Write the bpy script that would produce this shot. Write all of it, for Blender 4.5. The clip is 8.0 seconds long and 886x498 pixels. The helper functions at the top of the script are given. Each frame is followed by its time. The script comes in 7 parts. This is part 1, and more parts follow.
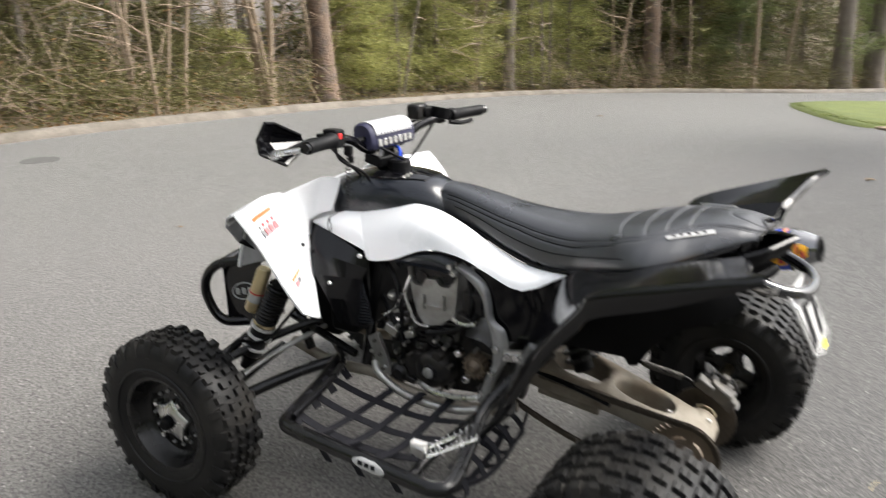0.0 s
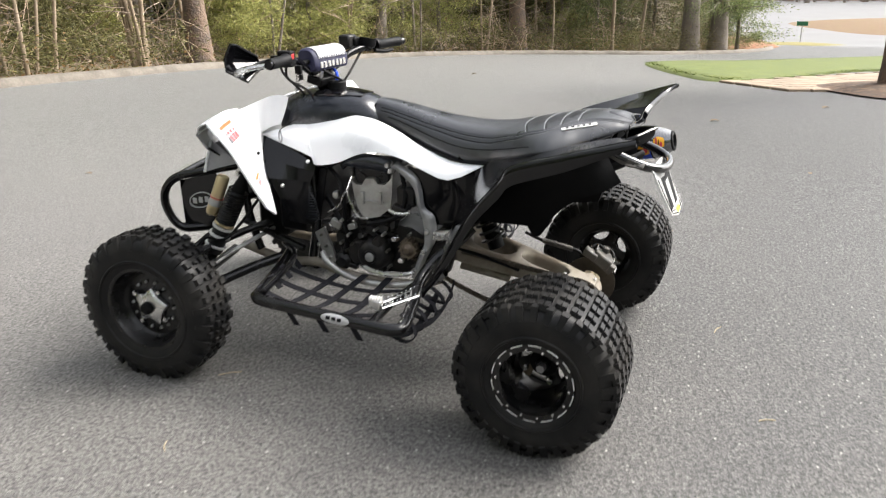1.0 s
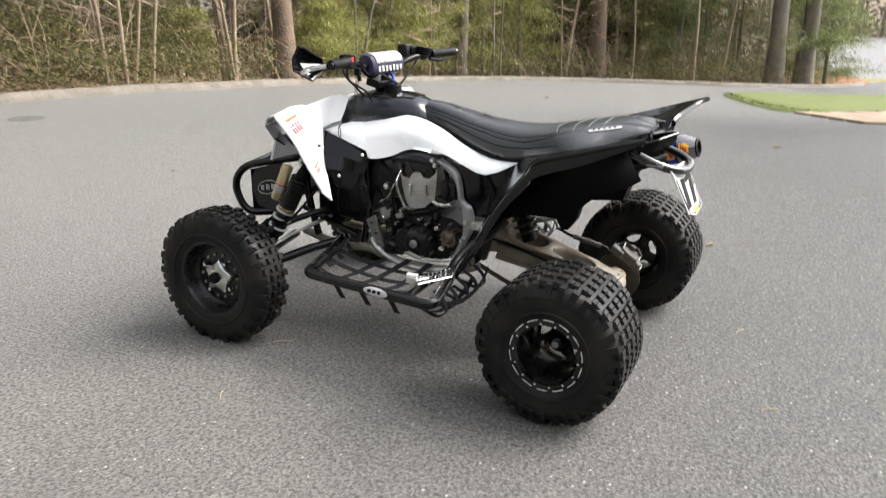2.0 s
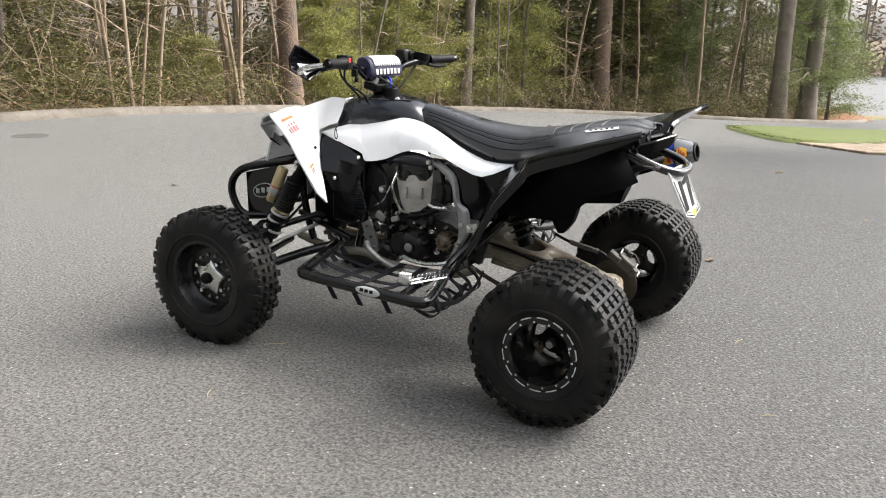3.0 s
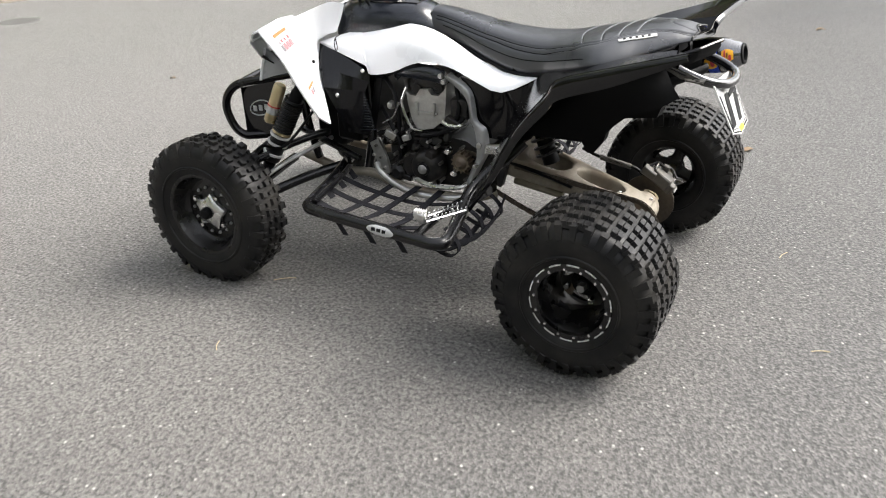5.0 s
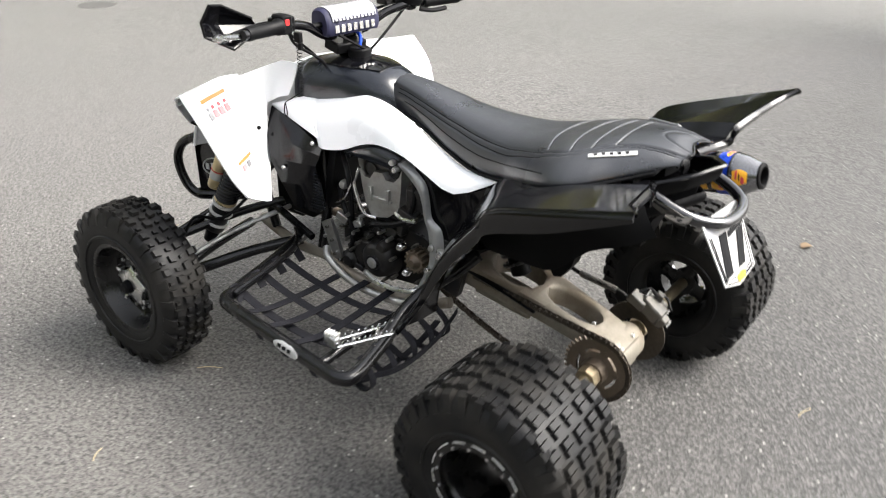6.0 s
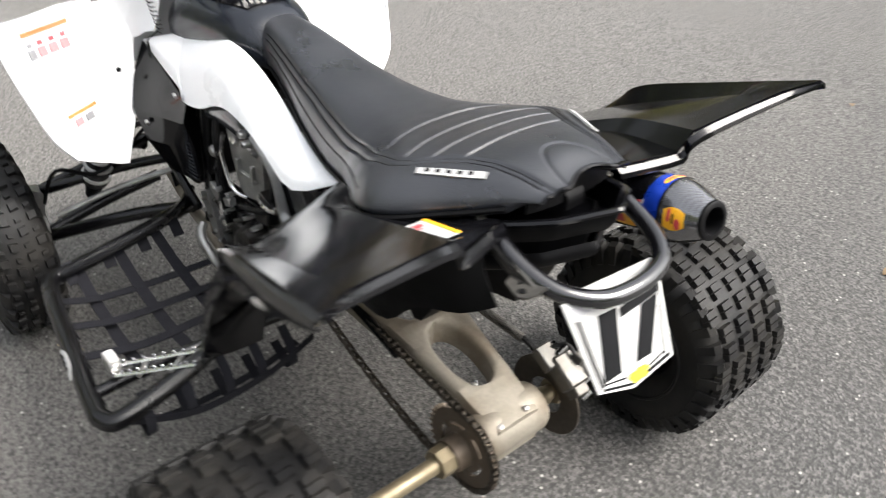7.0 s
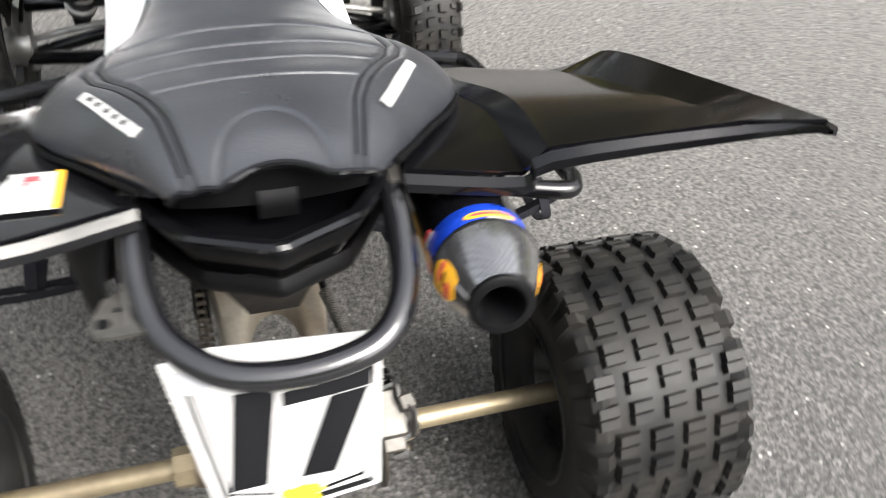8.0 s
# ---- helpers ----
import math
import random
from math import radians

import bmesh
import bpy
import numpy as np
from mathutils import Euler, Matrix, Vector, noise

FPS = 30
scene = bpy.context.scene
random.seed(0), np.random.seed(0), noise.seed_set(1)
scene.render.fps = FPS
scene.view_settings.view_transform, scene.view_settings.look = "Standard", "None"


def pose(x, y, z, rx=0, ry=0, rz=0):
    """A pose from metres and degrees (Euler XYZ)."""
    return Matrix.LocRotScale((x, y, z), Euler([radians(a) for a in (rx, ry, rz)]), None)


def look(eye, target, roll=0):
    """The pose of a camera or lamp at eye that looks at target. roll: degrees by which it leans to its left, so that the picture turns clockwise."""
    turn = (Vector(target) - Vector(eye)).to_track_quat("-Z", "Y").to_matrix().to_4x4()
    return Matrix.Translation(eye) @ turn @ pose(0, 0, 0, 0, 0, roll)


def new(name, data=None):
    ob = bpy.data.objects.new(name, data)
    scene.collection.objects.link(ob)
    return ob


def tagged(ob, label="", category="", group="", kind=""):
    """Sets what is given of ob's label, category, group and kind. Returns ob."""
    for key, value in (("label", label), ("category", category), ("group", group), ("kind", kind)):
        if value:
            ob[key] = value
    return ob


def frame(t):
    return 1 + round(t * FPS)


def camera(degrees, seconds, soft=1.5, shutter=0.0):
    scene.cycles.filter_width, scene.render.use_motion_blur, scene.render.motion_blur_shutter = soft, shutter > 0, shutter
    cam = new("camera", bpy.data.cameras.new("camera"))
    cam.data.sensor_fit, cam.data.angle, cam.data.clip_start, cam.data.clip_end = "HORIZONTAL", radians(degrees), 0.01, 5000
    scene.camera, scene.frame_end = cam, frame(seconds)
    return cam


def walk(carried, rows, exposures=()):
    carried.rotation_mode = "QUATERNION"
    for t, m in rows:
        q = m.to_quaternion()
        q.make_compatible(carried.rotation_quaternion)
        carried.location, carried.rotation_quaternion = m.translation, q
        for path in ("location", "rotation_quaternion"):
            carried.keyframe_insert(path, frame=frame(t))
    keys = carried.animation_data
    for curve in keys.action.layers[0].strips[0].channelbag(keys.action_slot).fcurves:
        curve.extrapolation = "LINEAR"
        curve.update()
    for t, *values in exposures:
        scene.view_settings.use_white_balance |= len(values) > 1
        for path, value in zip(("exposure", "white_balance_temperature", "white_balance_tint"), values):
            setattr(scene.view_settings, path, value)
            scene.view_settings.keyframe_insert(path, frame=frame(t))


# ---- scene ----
cam = camera(57.2, 8.0, 1.05, 0.48)
PATH = [
    (0, (0.986, -1.946, 1.34), (0.079, -0.265, 0.747), -1.5),
    (0.5, (1.038, -2.22, 1.305), (0.347, -0.452, 0.678), -1.5),
    (1, (1.032, -2.503, 1.281), (0.419, -0.722, 0.609), -0.7),
    (1.5, (1.15, -2.651, 1.271), (0.446, -0.909, 0.585), -0.4),
    (2, (1.254, -2.723, 1.243), (0.464, -0.991, 0.631), 0.4),
    (2.2, (1.266, -2.722, 1.206), (0.464, -0.977, 0.647), 1.1),
    (3.5, (1.282, -2.704, 1.123), (0.473, -0.954, 0.592), 1.0),
    (4, (1.264, -2.707, 1.12), (0.482, -0.953, 0.561), 0.6),
    (5.3, (1.145, -2.256, 1.34), (0.332, -0.671, 0.432), -2.4),
    (5.5, (1.163, -2.122, 1.365), (0.329, -0.539, 0.471), -2.5),
    (6, (1.293, -1.739, 1.431), (0.285, -0.267, 0.526), 0.8),
    (6.5, (1.308, -1.295, 1.422), (0.197, 0.039, 0.428), 2.4),
    (7, (1.405, -0.852, 1.37), (0.176, 0.277, 0.268), 0.6),
    (7.2, (1.456, -0.68, 1.356), (0.163, 0.336, 0.222), 0.4),
    (7.5, (1.473, -0.45, 1.323), (0.133, 0.419, 0.118), 1.9),
    (8, (1.361, -0.069, 1.257), (-0.018, 0.468, -0.089), 4.4),
]
EXPOSURES = [(0.0, 1.55), (0.5, 1.65), (1.0, 1.75), (2.0, 1.70), (3.5, 1.6), (4.2, 1.7), (5.3, 1.82), (6.0, 1.86), (7.0, 1.68), (7.5, 1.70), (8.0, 1.95)]
walk(cam, [(t, look(eye, target, roll)) for t, eye, target, roll in PATH], EXPOSURES)

# ---- world and light: bright overcast daylight with a weak, wide sun ----
SUN_ELEV, SUN_AZ = 47.0, 56.0
world = bpy.data.worlds.new("sky")
scene.world = world
world.use_nodes = True
wn, wl = world.node_tree.nodes, world.node_tree.links
wn.clear()
sky = wn.new("ShaderNodeTexSky")
sky.sky_type = "NISHITA"
sky.sun_disc = False
sky.sun_elevation = radians(SUN_ELEV)
sky.sun_rotation = radians(SUN_AZ)
sky.air_density, sky.dust_density, sky.ozone_density = 1.0, 4.0, 1.0
hsv = wn.new("ShaderNodeHueSaturation")
hsv.inputs["Saturation"].default_value = 0.22
bgn = wn.new("ShaderNodeBackground")
bgn.inputs["Strength"].default_value = 0.15
wout = wn.new("ShaderNodeOutputWorld")
wl.new(sky.outputs[0], hsv.inputs["Color"])
wl.new(hsv.outputs[0], bgn.inputs["Color"])
wl.new(bgn.outputs[0], wout.inputs["Surface"])
sun = new("sun", bpy.data.lights.new("sun", "SUN"))
sun.data.energy = 1.8
sun.data.angle = radians(34)
sun.data.color = (1.0, 0.95, 0.87)
az, el = radians(SUN_AZ), radians(SUN_ELEV)
sun.matrix_world = look((0, 0, 0), (-math.sin(az) * math.cos(el), -math.cos(az) * math.cos(el), -math.sin(el)))

# ---- materials ----
def mat(name, color, rough=0.5, metal=0.0, vary=0.12, scale=6.0, fine=90.0, bump=0.1, bscale=None, second=None, amount=0.5,
        coat=0.0, spec=0.5, island=0.0, obrand=0.0, edge=(0.42, 0.62), rvary=0.12, bdist=0.002):
    """Base colour with variation at two scales, an optional second colour in patches, roughness wear and a fine relief."""
    m = bpy.data.materials.new(name)
    m.use_nodes = True
    n, l = m.node_tree.nodes, m.node_tree.links
    b = n["Principled BSDF"]
    tc = n.new("ShaderNodeTexCoord")
    big = n.new("ShaderNodeTexNoise")
    big.inputs["Scale"].default_value, big.inputs["Detail"].default_value = scale, 5
    small = n.new("ShaderNodeTexNoise")
    small.inputs["Scale"].default_value, small.inputs["Detail"].default_value = fine, 3
    l.new(tc.outputs["Object"], big.inputs["Vector"])
    l.new(tc.outputs["Object"], small.inputs["Vector"])
    col = n.new("ShaderNodeRGB")
    col.outputs[0].default_value = (*color, 1)
    cur = col.outputs[0]
    if second:
        ramp = n.new("ShaderNodeMapRange")
        ramp.inputs["From Min"].default_value, ramp.inputs["From Max"].default_value = edge
        ramp.inputs["To Max"].default_value = amount
        l.new(big.outputs["Fac"], ramp.inputs["Value"])
        mix = n.new("ShaderNodeMixRGB")
        mix.inputs["Color2"].default_value = (*second, 1)
        l.new(ramp.outputs[0], mix.inputs["Fac"])
        l.new(cur, mix.inputs["Color1"])
        cur = mix.outputs[0]
    h = n.new("ShaderNodeHueSaturation")
    mul = n.new("ShaderNodeMath")
    mul.operation = "MULTIPLY_ADD"
    add = n.new("ShaderNodeMath")
    add.operation = "ADD"
    l.new(big.outputs["Fac"], add.inputs[0])
    l.new(small.outputs["Fac"], add.inputs[1])
    l.new(add.outputs[0], mul.inputs[0])
    mul.inputs[1].default_value, mul.inputs[2].default_value = 2 * vary, 1 - 2 * vary
    val = mul.outputs[0]
    if island or obrand:
        src = n.new("ShaderNodeNewGeometry").outputs["Random Per Island"] if island else n.new("ShaderNodeObjectInfo").outputs["Random"]
        k = n.new("ShaderNodeMath")
        k.operation = "MULTIPLY_ADD"
        k.inputs[1].default_value, k.inputs[2].default_value = 2 * (island or obrand), 1 - (island or obrand)
        l.new(src, k.inputs[0])
        mm = n.new("ShaderNodeMath")
        mm.operation = "MULTIPLY"
        l.new(val, mm.inputs[0])
        l.new(k.outputs[0], mm.inputs[1])
        val = mm.outputs[0]
    l.new(val, h.inputs["Value"])
    l.new(cur, h.inputs["Color"])
    l.new(h.outputs[0], b.inputs["Base Color"])
    rr = n.new("ShaderNodeMapRange")
    rr.inputs["From Min"].default_value, rr.inputs["From Max"].default_value = 0.3, 0.7
    rr.inputs["To Min"].default_value, rr.inputs["To Max"].default_value = max(rough - rvary, 0.02), min(rough + rvary, 1)
    l.new(big.outputs["Fac"], rr.inputs["Value"])
    l.new(rr.outputs[0], b.inputs["Roughness"])
    b.inputs["Metallic"].default_value = metal
    b.inputs["Coat Weight"].default_value = coat
    b.inputs["Coat Roughness"].default_value = 0.08
    b.inputs["Specular IOR Level"].default_value = spec
    if bump:
        bn = small
        if bscale:
            bn = n.new("ShaderNodeTexNoise")
            bn.inputs["Scale"].default_value, bn.inputs["Detail"].default_value = bscale, 3
            l.new(tc.outputs["Object"], bn.inputs["Vector"])
        bp = n.new("ShaderNodeBump")
        bp.inputs["Strength"].default_value, bp.inputs["Distance"].default_value = bump, bdist
        l.new(bn.outputs["Fac"], bp.inputs["Height"])
        l.new(bp.outputs[0], b.inputs["Normal"])
    return m


def asphalt_material():
    """Worn asphalt: dark binder, pale and dark stones, large worn patches and darker stains."""
    m = bpy.data.materials.new("asphalt")
    m.use_nodes = True
    n, l = m.node_tree.nodes, m.node_tree.links
    b = n["Principled BSDF"]
    tc = n.new("ShaderNodeTexCoord")

    def tex(kind, scale, detail=4):
        t = n.new(kind)
        t.inputs["Scale"].default_value = scale
        if "Detail" in t.inputs:
            t.inputs["Detail"].default_value = detail
        l.new(tc.outputs["Object"], t.inputs["Vector"])
        return t

    def mixed(fac, a, c, kind="MIX"):
        x = n.new("ShaderNodeMixRGB")
        x.blend_type = kind
        for s, v in (("Fac", fac), ("Color1", a), ("Color2", c)):
            if isinstance(v, (int, float)):
                x.inputs[s].default_value = v
            elif isinstance(v, tuple):
                x.inputs[s].default_value = (*v, 1)
            else:
                l.new(v, x.inputs[s])
        return x.outputs[0]

    def span(v, lo, hi, a=0.0, z=1.0):
        r = n.new("ShaderNodeMapRange")
        for s, k in (("From Min", lo), ("From Max", hi), ("To Min", a), ("To Max", z)):
            r.inputs[s].default_value = k
        l.new(v, r.inputs["Value"])
        return r.outputs[0]

    broad = tex("ShaderNodeTexNoise", 0.35, 5).outputs["Fac"]
    patch = tex("ShaderNodeTexNoise", 2.2, 6).outputs["Fac"]
    grit = tex("ShaderNodeTexNoise", 170, 3).outputs["Fac"]
    lumps = tex("ShaderNodeTexNoise", 84, 4).outputs["Fac"]
    cell = tex("ShaderNodeTexVoronoi", 150)
    fleck = tex("ShaderNodeTexVoronoi", 46)
    cell.inputs["Detail"].default_value = fleck.inputs["Detail"].default_value = 0
    cell.voronoi_dimensions = fleck.voronoi_dimensions = "2D"
    base = mixed(span(broad, 0.38, 0.62), (0.051, 0.0485, 0.0460), (0.103, 0.097, 0.091))
    base = mixed(span(patch, 0.35, 0.7, 0, 0.45), base, (0.068, 0.067, 0.066))
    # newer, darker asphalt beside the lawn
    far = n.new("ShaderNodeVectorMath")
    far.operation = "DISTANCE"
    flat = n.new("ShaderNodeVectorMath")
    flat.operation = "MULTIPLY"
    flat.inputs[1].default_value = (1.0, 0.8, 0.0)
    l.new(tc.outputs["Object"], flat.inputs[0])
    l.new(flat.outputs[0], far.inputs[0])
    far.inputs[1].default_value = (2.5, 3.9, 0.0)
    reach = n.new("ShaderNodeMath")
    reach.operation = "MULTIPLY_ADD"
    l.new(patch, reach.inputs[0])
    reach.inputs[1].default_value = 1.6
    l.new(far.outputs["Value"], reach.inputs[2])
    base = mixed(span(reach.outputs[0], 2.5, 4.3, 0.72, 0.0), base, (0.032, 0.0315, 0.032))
    # brightness fall-off painted into the colour: darker towards +x, paler towards -x
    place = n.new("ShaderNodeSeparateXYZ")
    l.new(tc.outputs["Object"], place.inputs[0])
    graded = n.new("ShaderNodeMath")
    graded.operation = "MULTIPLY_ADD"
    l.new(patch, graded.inputs[0])
    graded.inputs[1].default_value = 1.5
    l.new(place.outputs[0], graded.inputs[2])
    base = mixed(span(graded.outputs[0], 0.8, 2.5, 0.0, 0.60), base, (0.034, 0.034, 0.035))
    base = mixed(span(graded.outputs[0], 1.35, -0.4, 0.0, 0.62), base, (0.140, 0.133, 0.125))
    base = mixed(span(grit, 0.45, 0.72, 0, 0.36), base, (0.20, 0.194, 0.185))
    base = mixed(span(lumps, 0.50, 0.62, 0, 0.68), base, (0.022, 0.022, 0.022))
    base = mixed(span(lumps, 0.47, 0.33, 0, 0.28), base, (0.22, 0.213, 0.203))
    stone = n.new("ShaderNodeSeparateColor")
    l.new(cell.outputs["Color"], stone.inputs[0])
    base = mixed(span(stone.outputs[0], 0.66, 0.98, 0, 0.36), base, (0.22, 0.213, 0.203))
    base = mixed(span(stone.outputs[1], 0.50, 0.92, 0, 0.48), base, (0.023, 0.023, 0.023))
    pale = n.new("ShaderNodeSeparateColor")
    l.new(fleck.outputs["Color"], pale.inputs[0])
    near = span(fleck.outputs["Distance"], 0.10, 0.22, 1, 0)
    rare = n.new("ShaderNodeMath")
    rare.operation = "MULTIPLY"
    l.new(near, rare.inputs[0])
    l.new(span(pale.outputs[0], 0.94, 1.0), rare.inputs[1])
    base = mixed(rare.outputs[0], base, (0.40, 0.39, 0.365))
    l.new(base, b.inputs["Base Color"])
    b.inputs["Roughness"].default_value = 0.7
    # sheen, weaker by the lawn, towards +x and between the stones

    def times(p, q):
        x = n.new("ShaderNodeMath")
        x.operation = "MULTIPLY"
        l.new(p, x.inputs[0])
        l.new(q, x.inputs[1])
        return x.outputs[0]

    sheen = times(span(reach.outputs[0], 2.5, 4.6, 0.30, 1.0), span(graded.outputs[0], 0.4, 2.4, 1.0, 0.55))
    l.new(times(sheen, span(lumps, 0.38, 0.60, 0.46, 0.14)), b.inputs["Sheen Weight"])
    b.inputs["Sheen Roughness"].default_value = 0.3
    b.inputs["Specular IOR Level"].default_value = 0.35
    bp = n.new("ShaderNodeBump")
    bp.inputs["Strength"].default_value, bp.inputs["Distance"].default_value = 0.75, 0.005
    l.new(mixed(0.4, lumps, cell.outputs["Distance"]), bp.inputs["Height"])
    l.new(bp.outputs[0], b.inputs["Normal"])
    return m


def carbon_material():
    """Woven carbon fibre under clear lacquer."""
    m = mat("carbon_fibre", (0.03, 0.03, 0.032), 0.22, 0.85, coat=1.0, bump=0)
    n, l = m.node_tree.nodes, m.node_tree.links
    ck = n.new("ShaderNodeTexChecker")
    ck.inputs["Scale"].default_value = 330
    ck.inputs["Color1"].default_value, ck.inputs["Color2"].default_value = (0.15, 0.15, 0.155, 1), (0.24, 0.24, 0.25, 1)
    l.new(n["Texture Coordinate"].outputs["Object"], ck.inputs["Vector"])
    l.new(ck.outputs["Color"], n["Principled BSDF"].inputs["Base Color"])
    return m


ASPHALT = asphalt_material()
CARBON = carbon_material()
RUBBER = mat("tyre_rubber", (0.0075, 0.0075, 0.008), 0.5, vary=0.25, scale=9, fine=120, bump=0.2, second=(0.034, 0.031, 0.027), amount=0.42, spec=0.19)
WHITE = mat("white_plastic", (0.80, 0.81, 0.83), 0.32, vary=0.02, scale=4, bump=0.03, fine=200)
BLACK = mat("gloss_black_plastic", (0.003, 0.003, 0.0038), 0.10, vary=0.15, scale=5, fine=160, bump=0.02, rvary=0.06, spec=0.36)
MATT = mat("matt_black_plastic", (0.0035, 0.0035, 0.004), 0.5, vary=0.2, scale=12, bump=0.2, spec=0.12)
TUBE = mat("black_powder_coat", (0.004, 0.004, 0.0048), 0.24, vary=0.15, scale=10, bump=0.02, rvary=0.06, second=(0.012, 0.011, 0.010), amount=0.2, spec=0.4)
VINYL = mat("seat_vinyl", (0.021, 0.0225, 0.028), 0.37, vary=0.16, scale=9, fine=300, bump=0.6, bdist=0.0008, spec=0.85, rvary=0.12)
BARM = mat("black_bar_lacquer", (0.006, 0.006, 0.0075), 0.16, 0.0, vary=0.12, scale=10, bump=0.02, rvary=0.06, second=(0.02, 0.02, 0.02), amount=0.2, spec=0.6, coat=0.7)
TANKGREY = mat("dark_grey_plastic", (0.011, 0.013, 0.018), 0.22, vary=0.1, scale=5, bump=0.02, fine=300, rvary=0.06)
NOSEGREY = mat("grey_nose_plastic", (0.28, 0.283, 0.295), 0.35, vary=0.08, scale=6, bump=0.04, fine=260)
ALU = mat("cast_aluminium", (0.42, 0.42, 0.41), 0.42, 0.85, vary=0.15, scale=18, bump=0.2, second=(0.16, 0.14, 0.12), amount=0.45)
HUBAL = mat("bright_hub_alloy", (0.66, 0.65, 0.64), 0.35, 0.25, vary=0.08, scale=20, bump=0.05)
IRON = mat("worn_drain_iron", (0.085, 0.083, 0.080), 0.75, vary=0.2, scale=12, bump=0.3)
CALM = mat("dirty_caliper_alloy", (0.085, 0.082, 0.076), 0.42, 0.6, vary=0.35, scale=30, bump=0.15, second=(0.09, 0.08, 0.07), amount=0.6)
SILVER = mat("machined_aluminium", (0.62, 0.62, 0.61), 0.28, 0.95, vary=0.08, scale=20, bump=0.05, second=(0.25, 0.23, 0.2), amount=0.3)
SPAR = mat("grey_frame_paint", (0.36, 0.36, 0.36), 0.42, 0.5, vary=0.1, scale=12, bump=0.08, second=(0.09, 0.085, 0.08), amount=0.4)
CASE = mat("black_engine_case", (0.007, 0.007, 0.008), 0.38, 0.1, vary=0.25, scale=22, bump=0.2, second=(0.04, 0.034, 0.028), amount=0.35, spec=0.3)
SPRINGM = mat("dark_spring_steel", (0.05, 0.05, 0.052), 0.3, 0.7, vary=0.2, scale=30, bump=0.05)
DIRTY = mat("dusty_aluminium_swingarm", (0.255, 0.23, 0.19), 0.58, 0.4, vary=0.18, scale=9, fine=140, bump=0.2, second=(0.13, 0.10, 0.07), amount=0.75)
AXLE = mat("brass_toned_axle_steel", (0.31, 0.255, 0.165), 0.45, 0.65, vary=0.15, scale=16, bump=0.1, second=(0.14, 0.11, 0.08), amount=0.45)
CHAINM = mat("oily_chain_steel", (0.08, 0.068, 0.055), 0.45, 0.8, vary=0.3, scale=60, bump=0.2)
RUSTY = mat("worn_sprocket_steel", (0.13, 0.10, 0.072), 0.55, 0.35, vary=0.25, scale=30, bump=0.2)
GOLD = mat("gold_anodised", (0.62, 0.50, 0.30), 0.32, 0.55, vary=0.08, scale=14, bump=0.05)
CHROME = mat("bright_steel", (0.7, 0.7, 0.7), 0.15, 1.0, vary=0.06, scale=20, bump=0.03)
RIMBLK = mat("black_wheel_paint", (0.0035, 0.0035, 0.004), 0.28, 0.0, vary=0.2, scale=14, bump=0.06, second=(0.03, 0.027, 0.024), amount=0.3, spec=0.35)
WEB = mat("black_nylon_webbing", (0.011, 0.011, 0.014), 0.85, spec=0.15, vary=0.2, scale=30, fine=700, bump=0.5)
DECALW = mat("white_sticker", (0.44, 0.44, 0.437), 0.4, vary=0.03, scale=20, bump=0)
DECALK = mat("black_sticker", (0.005, 0.005, 0.006), 0.6, spec=0.12, vary=0.1, scale=20, bump=0)
DECALG = mat("grey_print", (0.16, 0.16, 0.17), 0.5, vary=0.1, scale=30, bump=0)
ORANGE = mat("orange_print", (0.72, 0.15, 0.03), 0.45, vary=0.05, scale=20, bump=0)
REDP = mat("red_print", (0.55, 0.05, 0.06), 0.45, vary=0.1, scale=30, bump=0)
YELLOWP = mat("yellow_print", (0.85, 0.72, 0.02), 0.4, vary=0.1, scale=30, bump=0)
AMBER = mat("amber_print", (0.85, 0.42, 0.02), 0.35, vary=0.1, scale=30, bump=0)
BLUE = mat("blue_anodised", (0.01, 0.06, 0.55), 0.3, 0.3, vary=0.1, scale=20, bump=0)
PURPLE = mat("purple_foam", (0.012, 0.012, 0.042), 0.6, vary=0.1, scale=20, bump=0.2)
PINKP = mat("faded_red_print", (0.60, 0.17, 0.18), 0.45, vary=0.1, scale=60, bump=0)
FAINT = mat("faint_grey_print", (0.60, 0.60, 0.62), 0.45, vary=0.04, scale=60, bump=0)
PALEP = mat("pale_grey_print", (0.36, 0.36, 0.38), 0.45, vary=0.05, scale=60, bump=0)
REDSW = mat("red_switch", (0.5, 0.02, 0.02), 0.35, vary=0.05, bump=0)

# ---- mesh building ----
def spline(pts, k=6, closed=False):
    """Points of a Catmull-Rom curve through pts."""
    p = [Vector(q) for q in pts]
    if len(p) < 3 and not closed:
        return p
    out, n = [], len(p)
    for i in range(n if closed else n - 1):
        a, b, c, d = (p[(i + j) % n] if closed else p[min(max(i + j, 0), n - 1)] for j in (-1, 0, 1, 2))
        for s in range(k):
            t = s / k
            out.append(0.5 * (2 * b + (c - a) * t + (2 * a - 5 * b + 4 * c - d) * t * t + (3 * b - a - 3 * c + d) * t ** 3))
    if not closed:
        out.append(p[-1])
    return out


